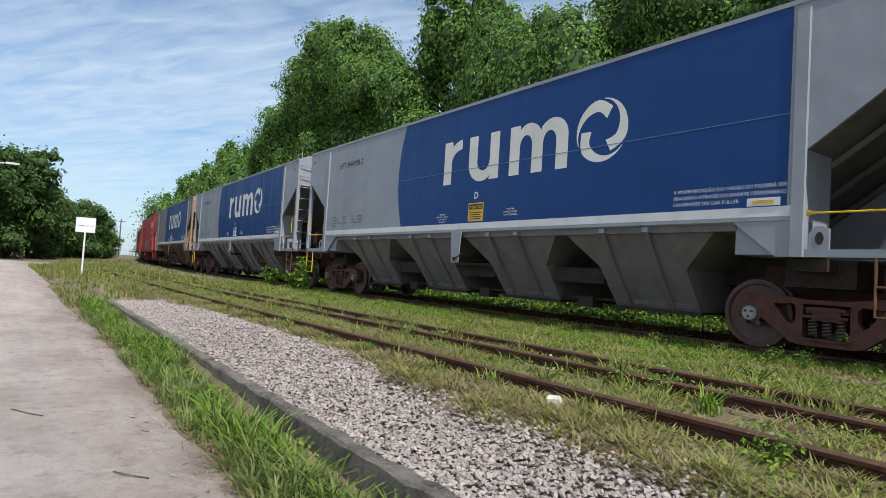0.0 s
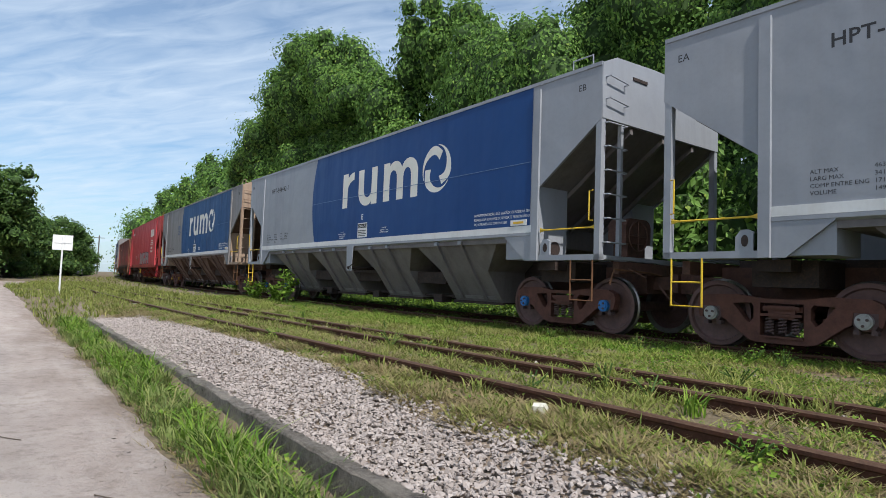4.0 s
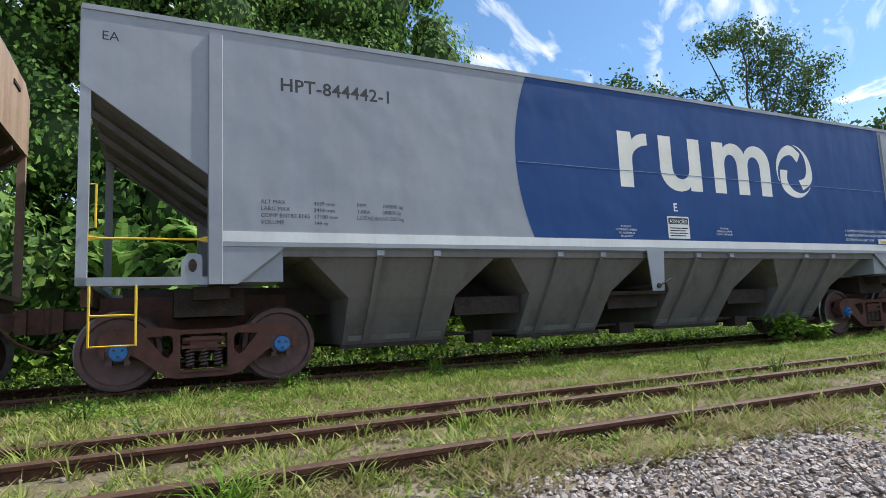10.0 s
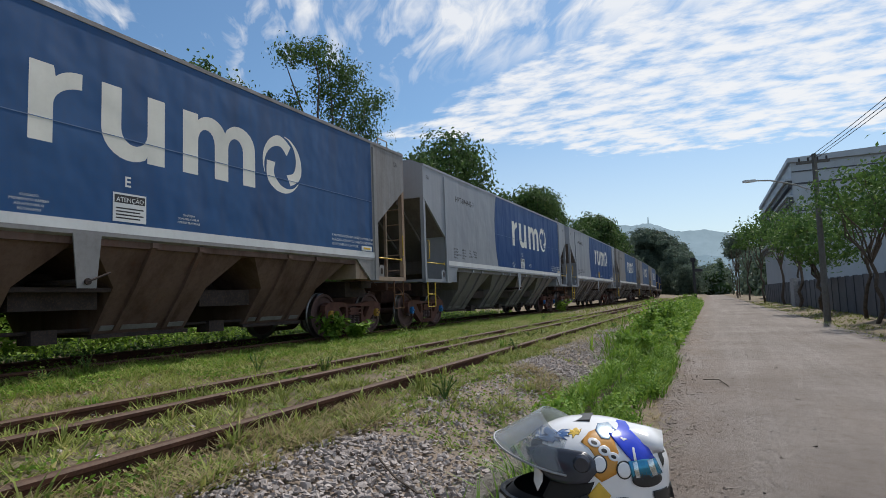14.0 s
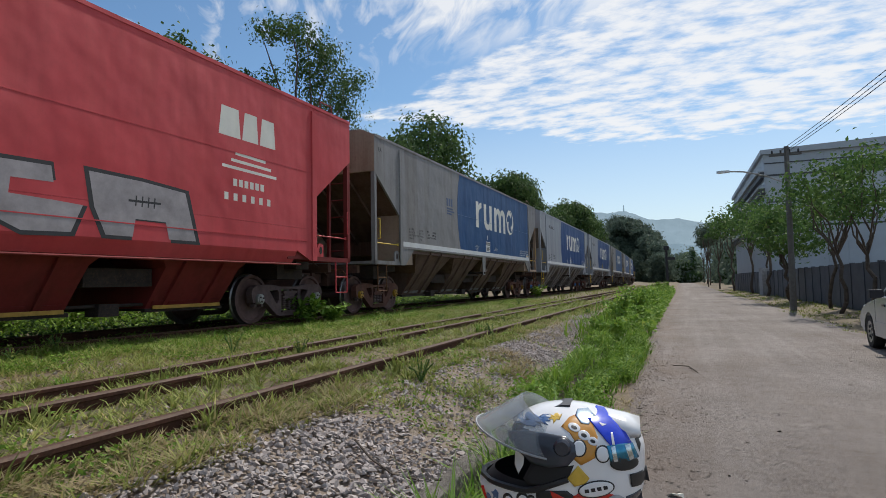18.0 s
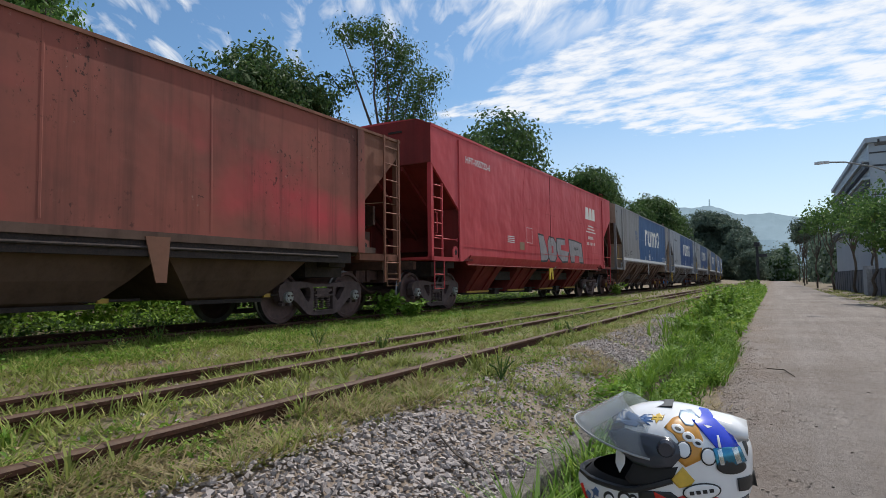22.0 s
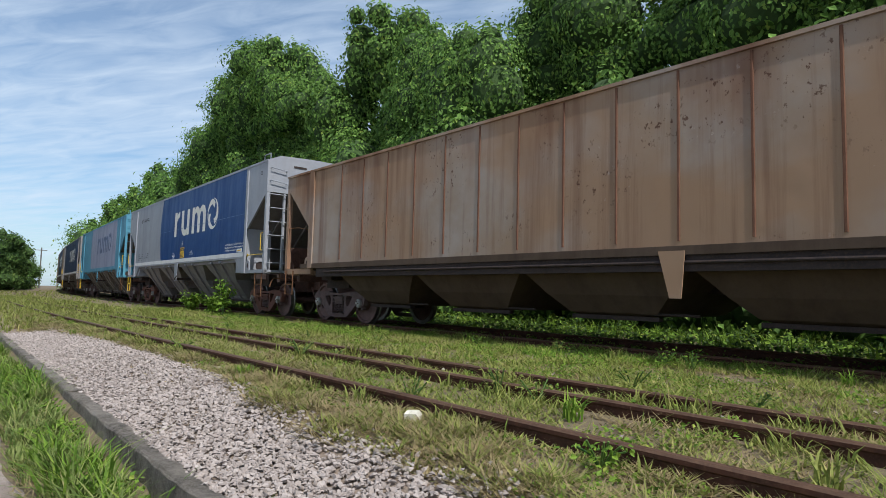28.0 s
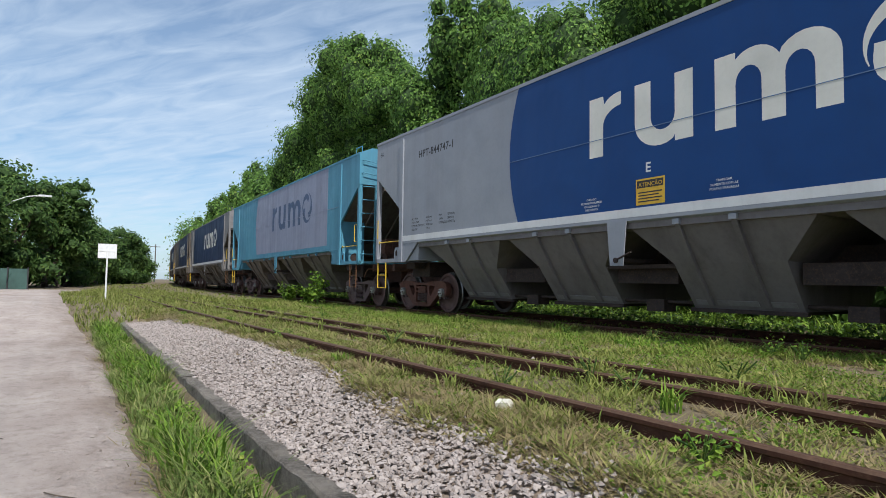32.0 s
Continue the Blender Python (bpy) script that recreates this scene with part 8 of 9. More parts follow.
def street_lamp(x, y, h, reach, label, turn=0.0, base=-0.1):
    root = tagged(new("street_lamp"), label, "street lamp", "street lamps")
    root.matrix_basis = pose(x, y, base, 0, 0, turn)
    part("pole", Geo().cyl((0, 0, -0.2), (0, 0, h - 0.8), 0.11, 10, 0, 0.07), M["pole_concrete"], root)
    part("arm", Geo().tube([(0, 0, h - 1.2), (0.3 * reach, 0, h - 0.5), (0.7 * reach, 0, h - 0.08), (reach, 0, h)], 0.035, 6), M["galv"], root)
    part("lamp_head", Geo().prism([(reach - 0.1, -0.1), (reach + 0.25, -0.16), (reach + 0.65, -0.10), (reach + 0.68, 0.0), (reach + 0.65, 0.10), (reach + 0.25, 0.16), (reach - 0.1, 0.1)], "z", h - 0.04, h + 0.09), M["lamp_white"], root)
    return root


street_lamp(-50, -2.5, 6.4, 2.2, "street lamp with a curved arm among roadside trees", 90)
street_lamp(-68, 1.0, 6.2, 2.6, "street lamp with a curved arm among roadside trees", 90)
street_lamp(-92, 6.5, 6.4, 2.4, "distant street lamp with a curved arm", 90)
for _x, _y, _h in ((-78, 5.0, 5.6), (-120, 16.6, 7.0)):
    tagged(part("utility_pole", Geo().cyl((_x, _y, -0.3), (_x, _y, _h), 0.12, 8, 0, 0.09).box(_x - 0.05, _x + 0.05, _y - 0.8, _y + 0.8, _h - 0.5, _h - 0.4), M["pole_concrete"]), "grey utility pole beside the road", "utility pole", "utility poles")

M["car_silver"] = plain("silver_blue_car_paint", (0.42, 0.46, 0.50), 0.25, 0.5, 0.05)
M["car_glass"] = plain("dark_car_glass", (0.02, 0.025, 0.03), 0.08, 0.0, 0.1)
M["tyre"] = plain("black_tyre_rubber", (0.02, 0.02, 0.02), 0.85)
M["hub"] = plain("alloy_wheel", (0.32, 0.33, 0.34), 0.3, 0.8)
M["car_dark"] = plain("dark_car_plastic", (0.03, 0.03, 0.035), 0.6)
M["lamp_red"] = plain("red_tail_lamp", (0.35, 0.02, 0.02), 0.2)


def car(m, label, paintname="car_silver"):
    """A small hatchback: lofted body, glasshouse, wheels, lamps, mirrors, handles."""
    root = tagged(new("car"), label, "car", "parked cars")
    root.matrix_basis = m
    prof = [(-1.95, 0.45), (-1.98, 0.62), (-1.93, 0.86), (-1.75, 1.00), (-1.35, 1.02), (0.45, 0.96), (1.25, 0.84), (1.74, 0.70), (1.93, 0.52), (1.90, 0.36), (1.62, 0.26)]

    def arches(x0):
        return [(x0 + 0.36 * math.cos(a), 0.30 + 0.36 * math.sin(a)) for a in np.linspace(0.12, math.pi - 0.12, 9)]
    outline = prof + arches(1.22) + [(0.8, 0.24), (-0.8, 0.24)] + arches(-1.22) + [(-1.62, 0.28)]
    g = Geo()
    ys = [(-0.84, 0.94), (-0.80, 1.0), (0.80, 1.0), (0.84, 0.94)]
    n = len(outline)
    for y, s in ys:
        g.v += [(x * (0.985 if s < 1 else 1), y, 0.62 + (z - 0.62) * s) for x, z in outline]
    for k in range(3):
        g.f += [(k * n + i, k * n + (i + 1) % n, (k + 1) * n + (i + 1) % n, (k + 1) * n + i) for i in range(n)]
    g.f += [tuple(range(n)), tuple(range(4 * n - 1, 3 * n - 1, -1))]
    g.m = [0] * len(g.f)
    part("body", g, M[paintname], root)
    roof = [(-1.80, 1.0), (-1.50, 1.36), (-1.1, 1.46), (-0.45, 1.47), (-0.1, 1.38), (0.62, 0.93)]
    g = Geo()
    m_ = len(roof)
    for y, q in ((-0.74, 0.0), (-0.60, 1.0), (0.60, 1.0), (0.74, 0.0)):
        g.v += [(x, y if z < 1.1 else y * 0.92, (z if q else 1.0 + (z - 1.0) * 0.94)) for x, z in roof]
    for k in range(3):
        g.f += [(k * m_ + i, k * m_ + i + 1, (k + 1) * m_ + i + 1, (k + 1) * m_ + i) for i in range(m_ - 1)]
    g.f += [tuple(range(m_)), tuple(range(4 * m_ - 1, 3 * m_ - 1, -1))]
    g.m = [0] * len(g.f)
    part("cabin", g, M["car_glass"], root)
    part("roof_panel", Geo().prism([(-1.5, 1.37), (-1.1, 1.475), (-0.45, 1.485), (-0.12, 1.40), (-0.14, 1.37), (-0.45, 1.45), (-1.1, 1.44), (-1.48, 1.34)], "y", -0.63, 0.63), M[paintname], root)
    for s in (-1, 1):
        for a, b in (((-1.76, 1.0), (-1.48, 1.38)), ((-0.42, 1.0), (-0.40, 1.45)), ((0.60, 0.94), (-0.1, 1.39))):
            part("pillar", Geo().tube([(a[0], s * 0.745, a[1]), (b[0], s * 0.64, b[1])], 0.04, 6), M[paintname], root)
        for x in (-0.9, 0.05):
            part("door_handle", Geo().box(x, x + 0.16, s * 0.835 - 0.02, s * 0.835 + 0.02, 0.80, 0.83), M["car_dark"], root)
        part("door_line", Geo().box(-0.42, -0.405, s * 0.836 - 0.006, s * 0.836 + 0.006, 0.32, 0.98).box(0.72, 0.735, s * 0.836 - 0.006, s * 0.836 + 0.006, 0.34, 0.95), M["car_dark"], root)
        part("side_moulding", Geo().box(-0.82, 0.82, s * 0.845 - 0.012, s * 0.845 + 0.012, 0.46, 0.52), M[paintname], root)
        part("mirror", Geo().box(0.36, 0.50, min(s * 0.78, s * 0.98), max(s * 0.78, s * 0.98), 0.94, 1.08), M["car_dark"], root)
        part("headlamp", Geo().box(1.66, 1.88, min(s * 0.48, s * 0.78), max(s * 0.48, s * 0.78), 0.62, 0.76), M["lamp_white"], root)
        part("tail_lamp", Geo().box(-1.99, -1.86, min(s * 0.52, s * 0.8), max(s * 0.52, s * 0.8), 0.70, 0.94), M["lamp_red"], root)
        for x in (-1.22, 1.22):
            w = part("wheel", Geo().lathe([(0.20, -0.09), (0.285, -0.09), (0.30, -0.06), (0.30, 0.06), (0.285, 0.09), (0.20, 0.09)], (0, 0, 0), 22), M["tyre"], root, at=pose(x, s * 0.74, 0.30))
            h = Geo().lathe([(0.0, s * 0.06), (0.05, s * 0.07), (0.18, s * 0.085), (0.205, s * 0.09), (0.205, -s * 0.05), (0.0, -s * 0.05)], (0, 0, 0), 20)
            for k in range(7):
                a = 2 * math.pi * k / 7
                h.cyl((0.11 * math.cos(a), s * 0.075, 0.11 * math.sin(a)), (0.11 * math.cos(a), s * 0.088, 0.11 * math.sin(a)), 0.028, 6, 1)
            part("wheel_trim", h, [M["hub"], M["car_dark"]], w)
    part("bumper", Geo().box(1.82, 1.97, -0.74, 0.74, 0.34, 0.50).box(-2.02, -1.9, -0.74, 0.74, 0.36, 0.56), M[paintname], root)
    return root


car(pose(10.9, -3.3, -0.52, 0, 0, -2) @ Matrix.Scale(0.92, 4), "silver-blue hatchback parked at the road edge")
far_car = car(pose(-115, 14.2, -0.1, 0, 0, -11), "small silver car driving slowly along the far road")

M["gate_teal"] = plain("dusty_teal_sheet", (0.045, 0.095, 0.085), 0.8, 0.0, 0.35, 0.8)


def teal_fence():
    root = empty("sheet_fence", "dusty teal metal sheet fence under the roadside trees", "fence")
    for k in range(7):
        y = -0.75 - 1.1 * k
        part("fence_sheet", Geo().box(-49.03, -49.0, y - 1.04, y - 0.04, -0.12, 1.25), M["gate_teal"], root)
        part("fence_post", Geo().box(-49.06, -48.97, y - 0.04, y + 0.04, -0.12, 1.34), M["car_dark"], root)


teal_fence()


# ---------------------------------------------------------------- wall, street trees, pole and wires, warehouse, signal
def yard_wall():
    root = empty("yard_wall", "dark grey panelled yard wall beside the road", "wall", kind="structure")
    M["wall_grey"] = plain("dark_bluish_panel", (0.075, 0.08, 0.095), 0.75, 0, 0.25, 1.5, 0.2)
    M["wall_pale"] = plain("pale_gate_post", (0.30, 0.30, 0.31), 0.8)
    x = 9.0
    while x < 66:
        y = -5.35 + 0.012 * (x - 9)
        if not 45.5 < x < 47:
            part("wall_panel", Geo().box(x, x + 1.46, y - 0.05, y + 0.05, -0.55, 1.12 + 0.03 * noise2(x, 3, 2)), M["wall_grey"], root)
        part("wall_post", Geo().box(x + 1.46, x + 1.56, y - 0.08, y + 0.08, -0.55, 1.16), M["wall_grey"], root)
        x += 1.56
    part("gate_post", Geo().box(44.6, 46.4, -5.0, -4.6, -0.55, 1.35), M["wall_pale"], root)


yard_wall()


def warehouse():
    root = empty("warehouse", "large grey warehouse with dark louvre bands", "building")
    M["cladding"] = plain("grey_metal_cladding", (0.36, 0.40, 0.45), 0.55, 0.1, 0.08, 0.3)
    M["louvre"] = plain("dark_louvre_band", (0.05, 0.055, 0.065), 0.6)
    x0, x1, y0, y1, h = 62, 96, -48, -7.1, 12.6
    part("wall", Geo().box(x0, x1, y0, y1, -0.5, h - 0.5), M["cladding"], root)
    part("roof", Geo().prism([(y0, h - 0.5), (y1 + 0.25, h - 0.5), (y1 + 0.25, h - 0.1), ((y0 + y1) / 2, h + 0.5), (y0, h)], "x", x0 - 0.3, x1 + 0.3), M["cladding"], root)
    for k, z in enumerate((5.4, 6.9, 8.4, 9.9)):
        part("louvre_band", Geo().box(x0 - 0.2, x1, y1, y1 + 0.35, z, z + 0.55), M["louvre"], root)
        part("ledge", Geo().box(x0 - 0.25, x1, y1, y1 + 0.55, z + 0.55, z + 0.72), M["cladding"], root)
    for z, q in ((11.2, 0.10), (10.05, 0.16), (7.6, 0.10), (5.3, 0.12)):
        part("cladding_joint", Geo().box(x0 - 0.05, x0, y0, y1 - 0.05, z, z + q), M["louvre"], root)
    for k in range(26):
        part("cladding_rib", Geo().box(x0 - 0.04, x0, y0 + 1.5 * k, y0 + 1.5 * k + 0.08, -0.4, h - 0.6), M["cladding"], root)


warehouse()
for _k, (_x, _y, _h) in enumerate(((22.2, -4.35, 5.2), (20.6, -4.9, 4.6), (25.4, -4.7, 5.0), (33, -4.6, 4.4), (42, -4.6, 5.8), (50, -4.6, 6.5), (62, -4.2, 7.2), (78, -3.8, 8.0), (100, -3.4, 9.0), (56, -6.5, 6.6), (122, -4.6, 10.0), (150, -5.0, 11.0), (185, -5.5, 12.5))):
    _rg = random.Random(400 + _k)
    _l = [(_x + _rg.uniform(-1, 1) * 1.25, _y + _rg.uniform(-1, 1) * 1.1, _h - 0.4 - 1.7 * _rg.random(), _rg.uniform(0.3, 0.6), _rg.uniform(0.2, 0.42)) for _i in range(10 if _x < 30 else 20)]
    if _x > 30:
        _l = [(a, b, c, r * 1.5, s * 1.5) for a, b, c, r, s in _l]
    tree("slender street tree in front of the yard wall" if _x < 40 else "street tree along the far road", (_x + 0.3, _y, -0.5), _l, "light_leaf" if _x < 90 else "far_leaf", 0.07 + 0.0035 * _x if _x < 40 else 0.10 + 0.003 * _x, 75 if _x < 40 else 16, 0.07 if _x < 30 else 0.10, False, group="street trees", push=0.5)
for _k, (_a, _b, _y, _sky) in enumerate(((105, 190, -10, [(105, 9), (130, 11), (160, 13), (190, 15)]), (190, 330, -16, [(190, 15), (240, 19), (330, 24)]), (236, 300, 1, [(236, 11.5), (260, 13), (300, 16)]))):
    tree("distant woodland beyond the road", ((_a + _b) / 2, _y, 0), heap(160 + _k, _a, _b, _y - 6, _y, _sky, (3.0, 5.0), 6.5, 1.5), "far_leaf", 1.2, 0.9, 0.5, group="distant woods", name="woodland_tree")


def utility_pole():
    root = tagged(new("utility_pole"), "concrete utility pole carrying wires and a street lamp", "utility pole")
    root.location = (26.0, -3.55, -0.45)
    part("pole", Geo().cyl((0, 0, -0.2), (0.1, -0.05, 6.2), 0.12, 12, 0, 0.085), M["pole_concrete"], root)
    part("crossarm", Geo().box(0.05, 0.15, -0.55, 0.55, 5.85, 5.95), M["pole_concrete"], root)
    for y in (-0.45, -0.15, 0.15, 0.45):
        part("insulator", Geo().cyl((0.1, y, 5.95), (0.1, y, 6.08), 0.035, 8), M["car_dark"], root)
    part("lamp_arm", Geo().tube([(0.05, 0.0, 4.75), (0.0, 0.7, 5.1), (-0.2, 1.5, 5.3), (-0.3, 2.0, 5.33)], 0.03, 6), M["galv"], root)
    part("lamp_head", Geo().prism([(-0.36, 2.0), (-0.24, 2.0), (-0.20, 2.36), (-0.28, 2.46), (-0.40, 2.36)], "z", 5.29, 5.38), M["lamp_white"], root)


utility_pole()


def wires():
    for k, (y, z) in enumerate(((-3.75, 5.62), (-3.60, 5.62), (-3.42, 5.62))):
        pts = []
        for i in range(15):
            q = i / 14
            pts.append((26.1 - 34 * q, y - 3.2 * q, z + 1.1 * q - 4 * 0.5 * q * (1 - q)))
        tagged(part("overhead_wire", Geo().tube(pts, 0.010, 4), M["car_dark"]), "black overhead wire along the road", "wire", "overhead wires")


wires()


def signal_post():
    root = tagged(new("railway_signal"), "black railway signal post with a lamp head", "signal")
    root.location = (71, 1.85, -0.3)
    part("post", Geo().cyl((0, 0, 0), (0, 0, 4.5), 0.16, 10, 0, 0.12), M["car_dark"], root)
    part("signal_head", Geo().cyl((0, 0, 4.3), (0, 0, 4.75), 0.28, 14).box(-0.2, 0.2, -0.9, 0.0, 3.2, 3.5), M["car_dark"], root)


signal_post()


# ---------------------------------------------------------------- distant hills
def hills():
    # Distance haze is painted in: the hills glow blue over a near-black base.
    m, nt, bs = nodes_of("hazy_blue_hill")
    c = mixed(nt, ramped(nt, noise_of(nt, 0.006, 7, 0.65), 0.35, 0.65), (0.24, 0.35, 0.44), (0.32, 0.45, 0.56))
    nt.links.new(c, bs.inputs["Emission Color"])
    bs.inputs["Emission Strength"].default_value = 0.85
    bs.inputs["Base Color"].default_value = (0.02, 0.03, 0.03, 1)
    bs.inputs["Roughness"].default_value = 1.0
    M["hill"] = m
    v, f = [], []
    n = 240
    for i in range(n + 1):
        a = radians(-30 + 60 * i / n)
        d = 2500
        x, y = d * math.cos(a), d * math.sin(a)
        deg = math.degrees(a)
        prof = float(np.interp(deg, [-30, -12, -6, -1, 0, 2.3, 3.3, 4.2, 4.76, 6, 9.9, 11.4, 14, 20, 30], [100, 150, 190, 240, 254, 252, 269, 290, 297, 291, 308, 340, 330, 250, 150]))
        prof += 5 * noise.noise(Vector((i * 0.5, 0, 0))) + 3 * noise.noise(Vector((i * 1.3, 4, 0)))
        v += [(x, y, -60), (x * 1.0, y, prof * 0.55), (x * 1.06, y * 1.06, prof)]
    for i in range(n):
        for k in range(2):
            f.append((3 * i + k, 3 * i + 3 + k, 3 * i + 4 + k, 3 * i + 1 + k))
    me = bpy.data.meshes.new("hills")
    me.from_pydata(v, [], f)
    me.materials.append(M["hill"])
    tagged(new("hills", me), "hazy blue wooded hills on the horizon", "hills", kind="structure")


hills()
# The mast shares the hills' painted haze glow.
tagged(part("hilltop_mast", Geo().cyl((2640, 219.8, 280), (2640, 219.8, 322), 4, 8, 0, 2), M["hill"]), "tiny mast standing on the hazy hilltop", "mast")


# ---------------------------------------------------------------- crash helmet resting on a bike seat
HK = 0.82
M["gloss_white"] = plain("glossy_white_shell", (0.72, 0.72, 0.73), 0.16, 0.0, 0.05, 12, 0.02)
M["foam"] = plain("black_lining_foam", (0.012, 0.012, 0.013), 0.8)
M["trim_black"] = plain("black_rubber_trim", (0.015, 0.015, 0.016), 0.5)
M["smoke_plate"] = plain("dark_smoky_plate", (0.035, 0.04, 0.055), 0.22)
M["st_blue"] = plain("deep_blue_sticker", (0.012, 0.045, 0.52), 0.2, 0, 0.15, 30, 0.02)
M["st_slate"] = plain("slate_blue_sticker", (0.055, 0.12, 0.27), 0.3, 0, 0.2, 60, 0.02)
M["st_chrome"] = plain("chrome_sticker", (0.50, 0.58, 0.64), 0.15, 0.9, 0.25, 40, 0.02)
M["st_teal"] = plain("teal_chrome_sticker", (0.05, 0.25, 0.42), 0.15, 0.7, 0.3, 50, 0.02)
M["st_orange"] = plain("ochre_sticker", (0.50, 0.23, 0.035), 0.3, 0, 0.15, 40, 0.02)
M["st_yellow"] = plain("yellow_sticker", (0.62, 0.40, 0.05), 0.3, 0, 0.15, 40, 0.02)
M["st_red"] = plain("red_sticker", (0.56, 0.03, 0.02), 0.25, 0, 0.15, 40, 0.02)
M["st_grey"] = plain("grey_disc_sticker", (0.30, 0.30, 0.31), 0.35, 0, 0.1, 40, 0.02)


def visor_mat():
    m, nt, bs = nodes_of("clear_scratched_visor")
    tr = nt.nodes.new("ShaderNodeBsdfTransparent")
    tr.inputs[0].default_value = (0.86, 0.88, 0.89, 1)
    nt.links.new(mixed(nt, noise_of(nt, 60, 4, 0.7), (0.5, 0.52, 0.54), (0.7, 0.72, 0.74)), bs.inputs["Base Color"])
    bs.inputs["Roughness"].default_value = 0.12
    lw = nt.nodes.new("ShaderNodeLayerWeight")
    lw.inputs[0].default_value = 0.25
    mx = nt.nodes.new("ShaderNodeMixShader")
    nt.links.new(ramped(nt, lw.outputs["Fresnel"], 0, 1, 0.17, 0.50), mx.inputs[0])
    nt.links.new(tr.outputs[0], mx.inputs[1])
    nt.links.new(bs.outputs[0], mx.inputs[2])
    nt.links.new(mx.outputs[0], nt.nodes["Material Output"].inputs[0])
    return m


M["visor"] = visor_mat()
SH_C, SH_B = 0.125, 0.124      # middle height and half width of the shell


def shell_reach(x, z):
    """Half length of the shell towards the front or the back at a height."""
    if x < 0:
        return 0.150 - 0.02 * smooth01(0.06, 0.0, z)
    return 0.122 + 0.066 * smooth01(0.115, 0.045, z)


def shell_belt(z):
    q = (z - SH_C) / (0.0835 if z > SH_C else 0.230)
    return math.sqrt(max(0.0, 1 - abs(q) ** 2.3))


def shell_y(x, z):
    c = shell_belt(z)
    return SH_B * math.sqrt(max(0.0, c * c - (abs(x) / shell_reach(x, z)) ** 2.0))


def chin_x(y, z):
    """How far forward the shell reaches beside its middle line."""
    c = shell_belt(z)
    return shell_reach(1.0, z) * math.sqrt(max(0.0, c * c - (y / SH_B) ** 2))


def from_view(px, py):
    """Side-view place on the shell's near half from a sketch plan drawn 1.2 mm to the unit."""
    x = (992 - px) * 0.0012
    z = (888 - py) * 0.0012
    for _ in range(6):
        z = ((888 - py) * 0.0012 + 0.21 * shell_y(x, z)) / 0.978
    return x, z


def decal(name, outline, mat, parent, off=0.0012, rings=5):
    """A thin sticker laid on the curved side of the shell."""
    pts = [from_view(*p) for p in outline]
    dense = []
    for i in range(len(pts)):
        a, b = pts[i], pts[(i + 1) % len(pts)]
        n = max(1, int(math.dist(a, b) / 0.008))
        dense += [(a[0] + (b[0] - a[0]) * k / n, a[1] + (b[1] - a[1]) * k / n) for k in range(n)]
    cx, cz = sum(p[0] for p in pts) / len(pts), sum(p[1] for p in pts) / len(pts)
    v = [(cx, shell_y(cx, cz) + off, cz)]
    n = len(dense)
    for r in range(1, rings + 1):
        q = r / rings
        for x, z in dense:
            xx, zz = cx + (x - cx) * q, cz + (z - cz) * q
            v.append((xx, shell_y(xx, zz) + off, zz))
    v += [(x, shell_y(x, z) - 0.002, z) for x, z in dense]
    f = [(0, 1 + i, 1 + (i + 1) % n) for i in range(n)]
    for r in range(rings):
        f += [(1 + r * n + i, 1 + (r + 1) * n + i, 1 + (r + 1) * n + (i + 1) % n, 1 + r * n + (i + 1) % n) for i in range(n)]
    return part(name, Geo().raw(v, f), M[mat], parent, smooth=True)


def oval(cx, cy, rx, ry, turn=0.0, n=20, spikes=0, amp=0.0):
    out = []
    for i in range(n):
        a = 2 * math.pi * i / n
        k = 1 + (amp if spikes and i % 2 else 0) + (amp * 0.6 * math.sin(i * 2.7) if spikes else 0)
        x, y = rx * k * math.cos(a), ry * k * math.sin(a)
        out.append((cx + x * math.cos(turn) - y * math.sin(turn), cy + x * math.sin(turn) + y * math.cos(turn)))
    return out


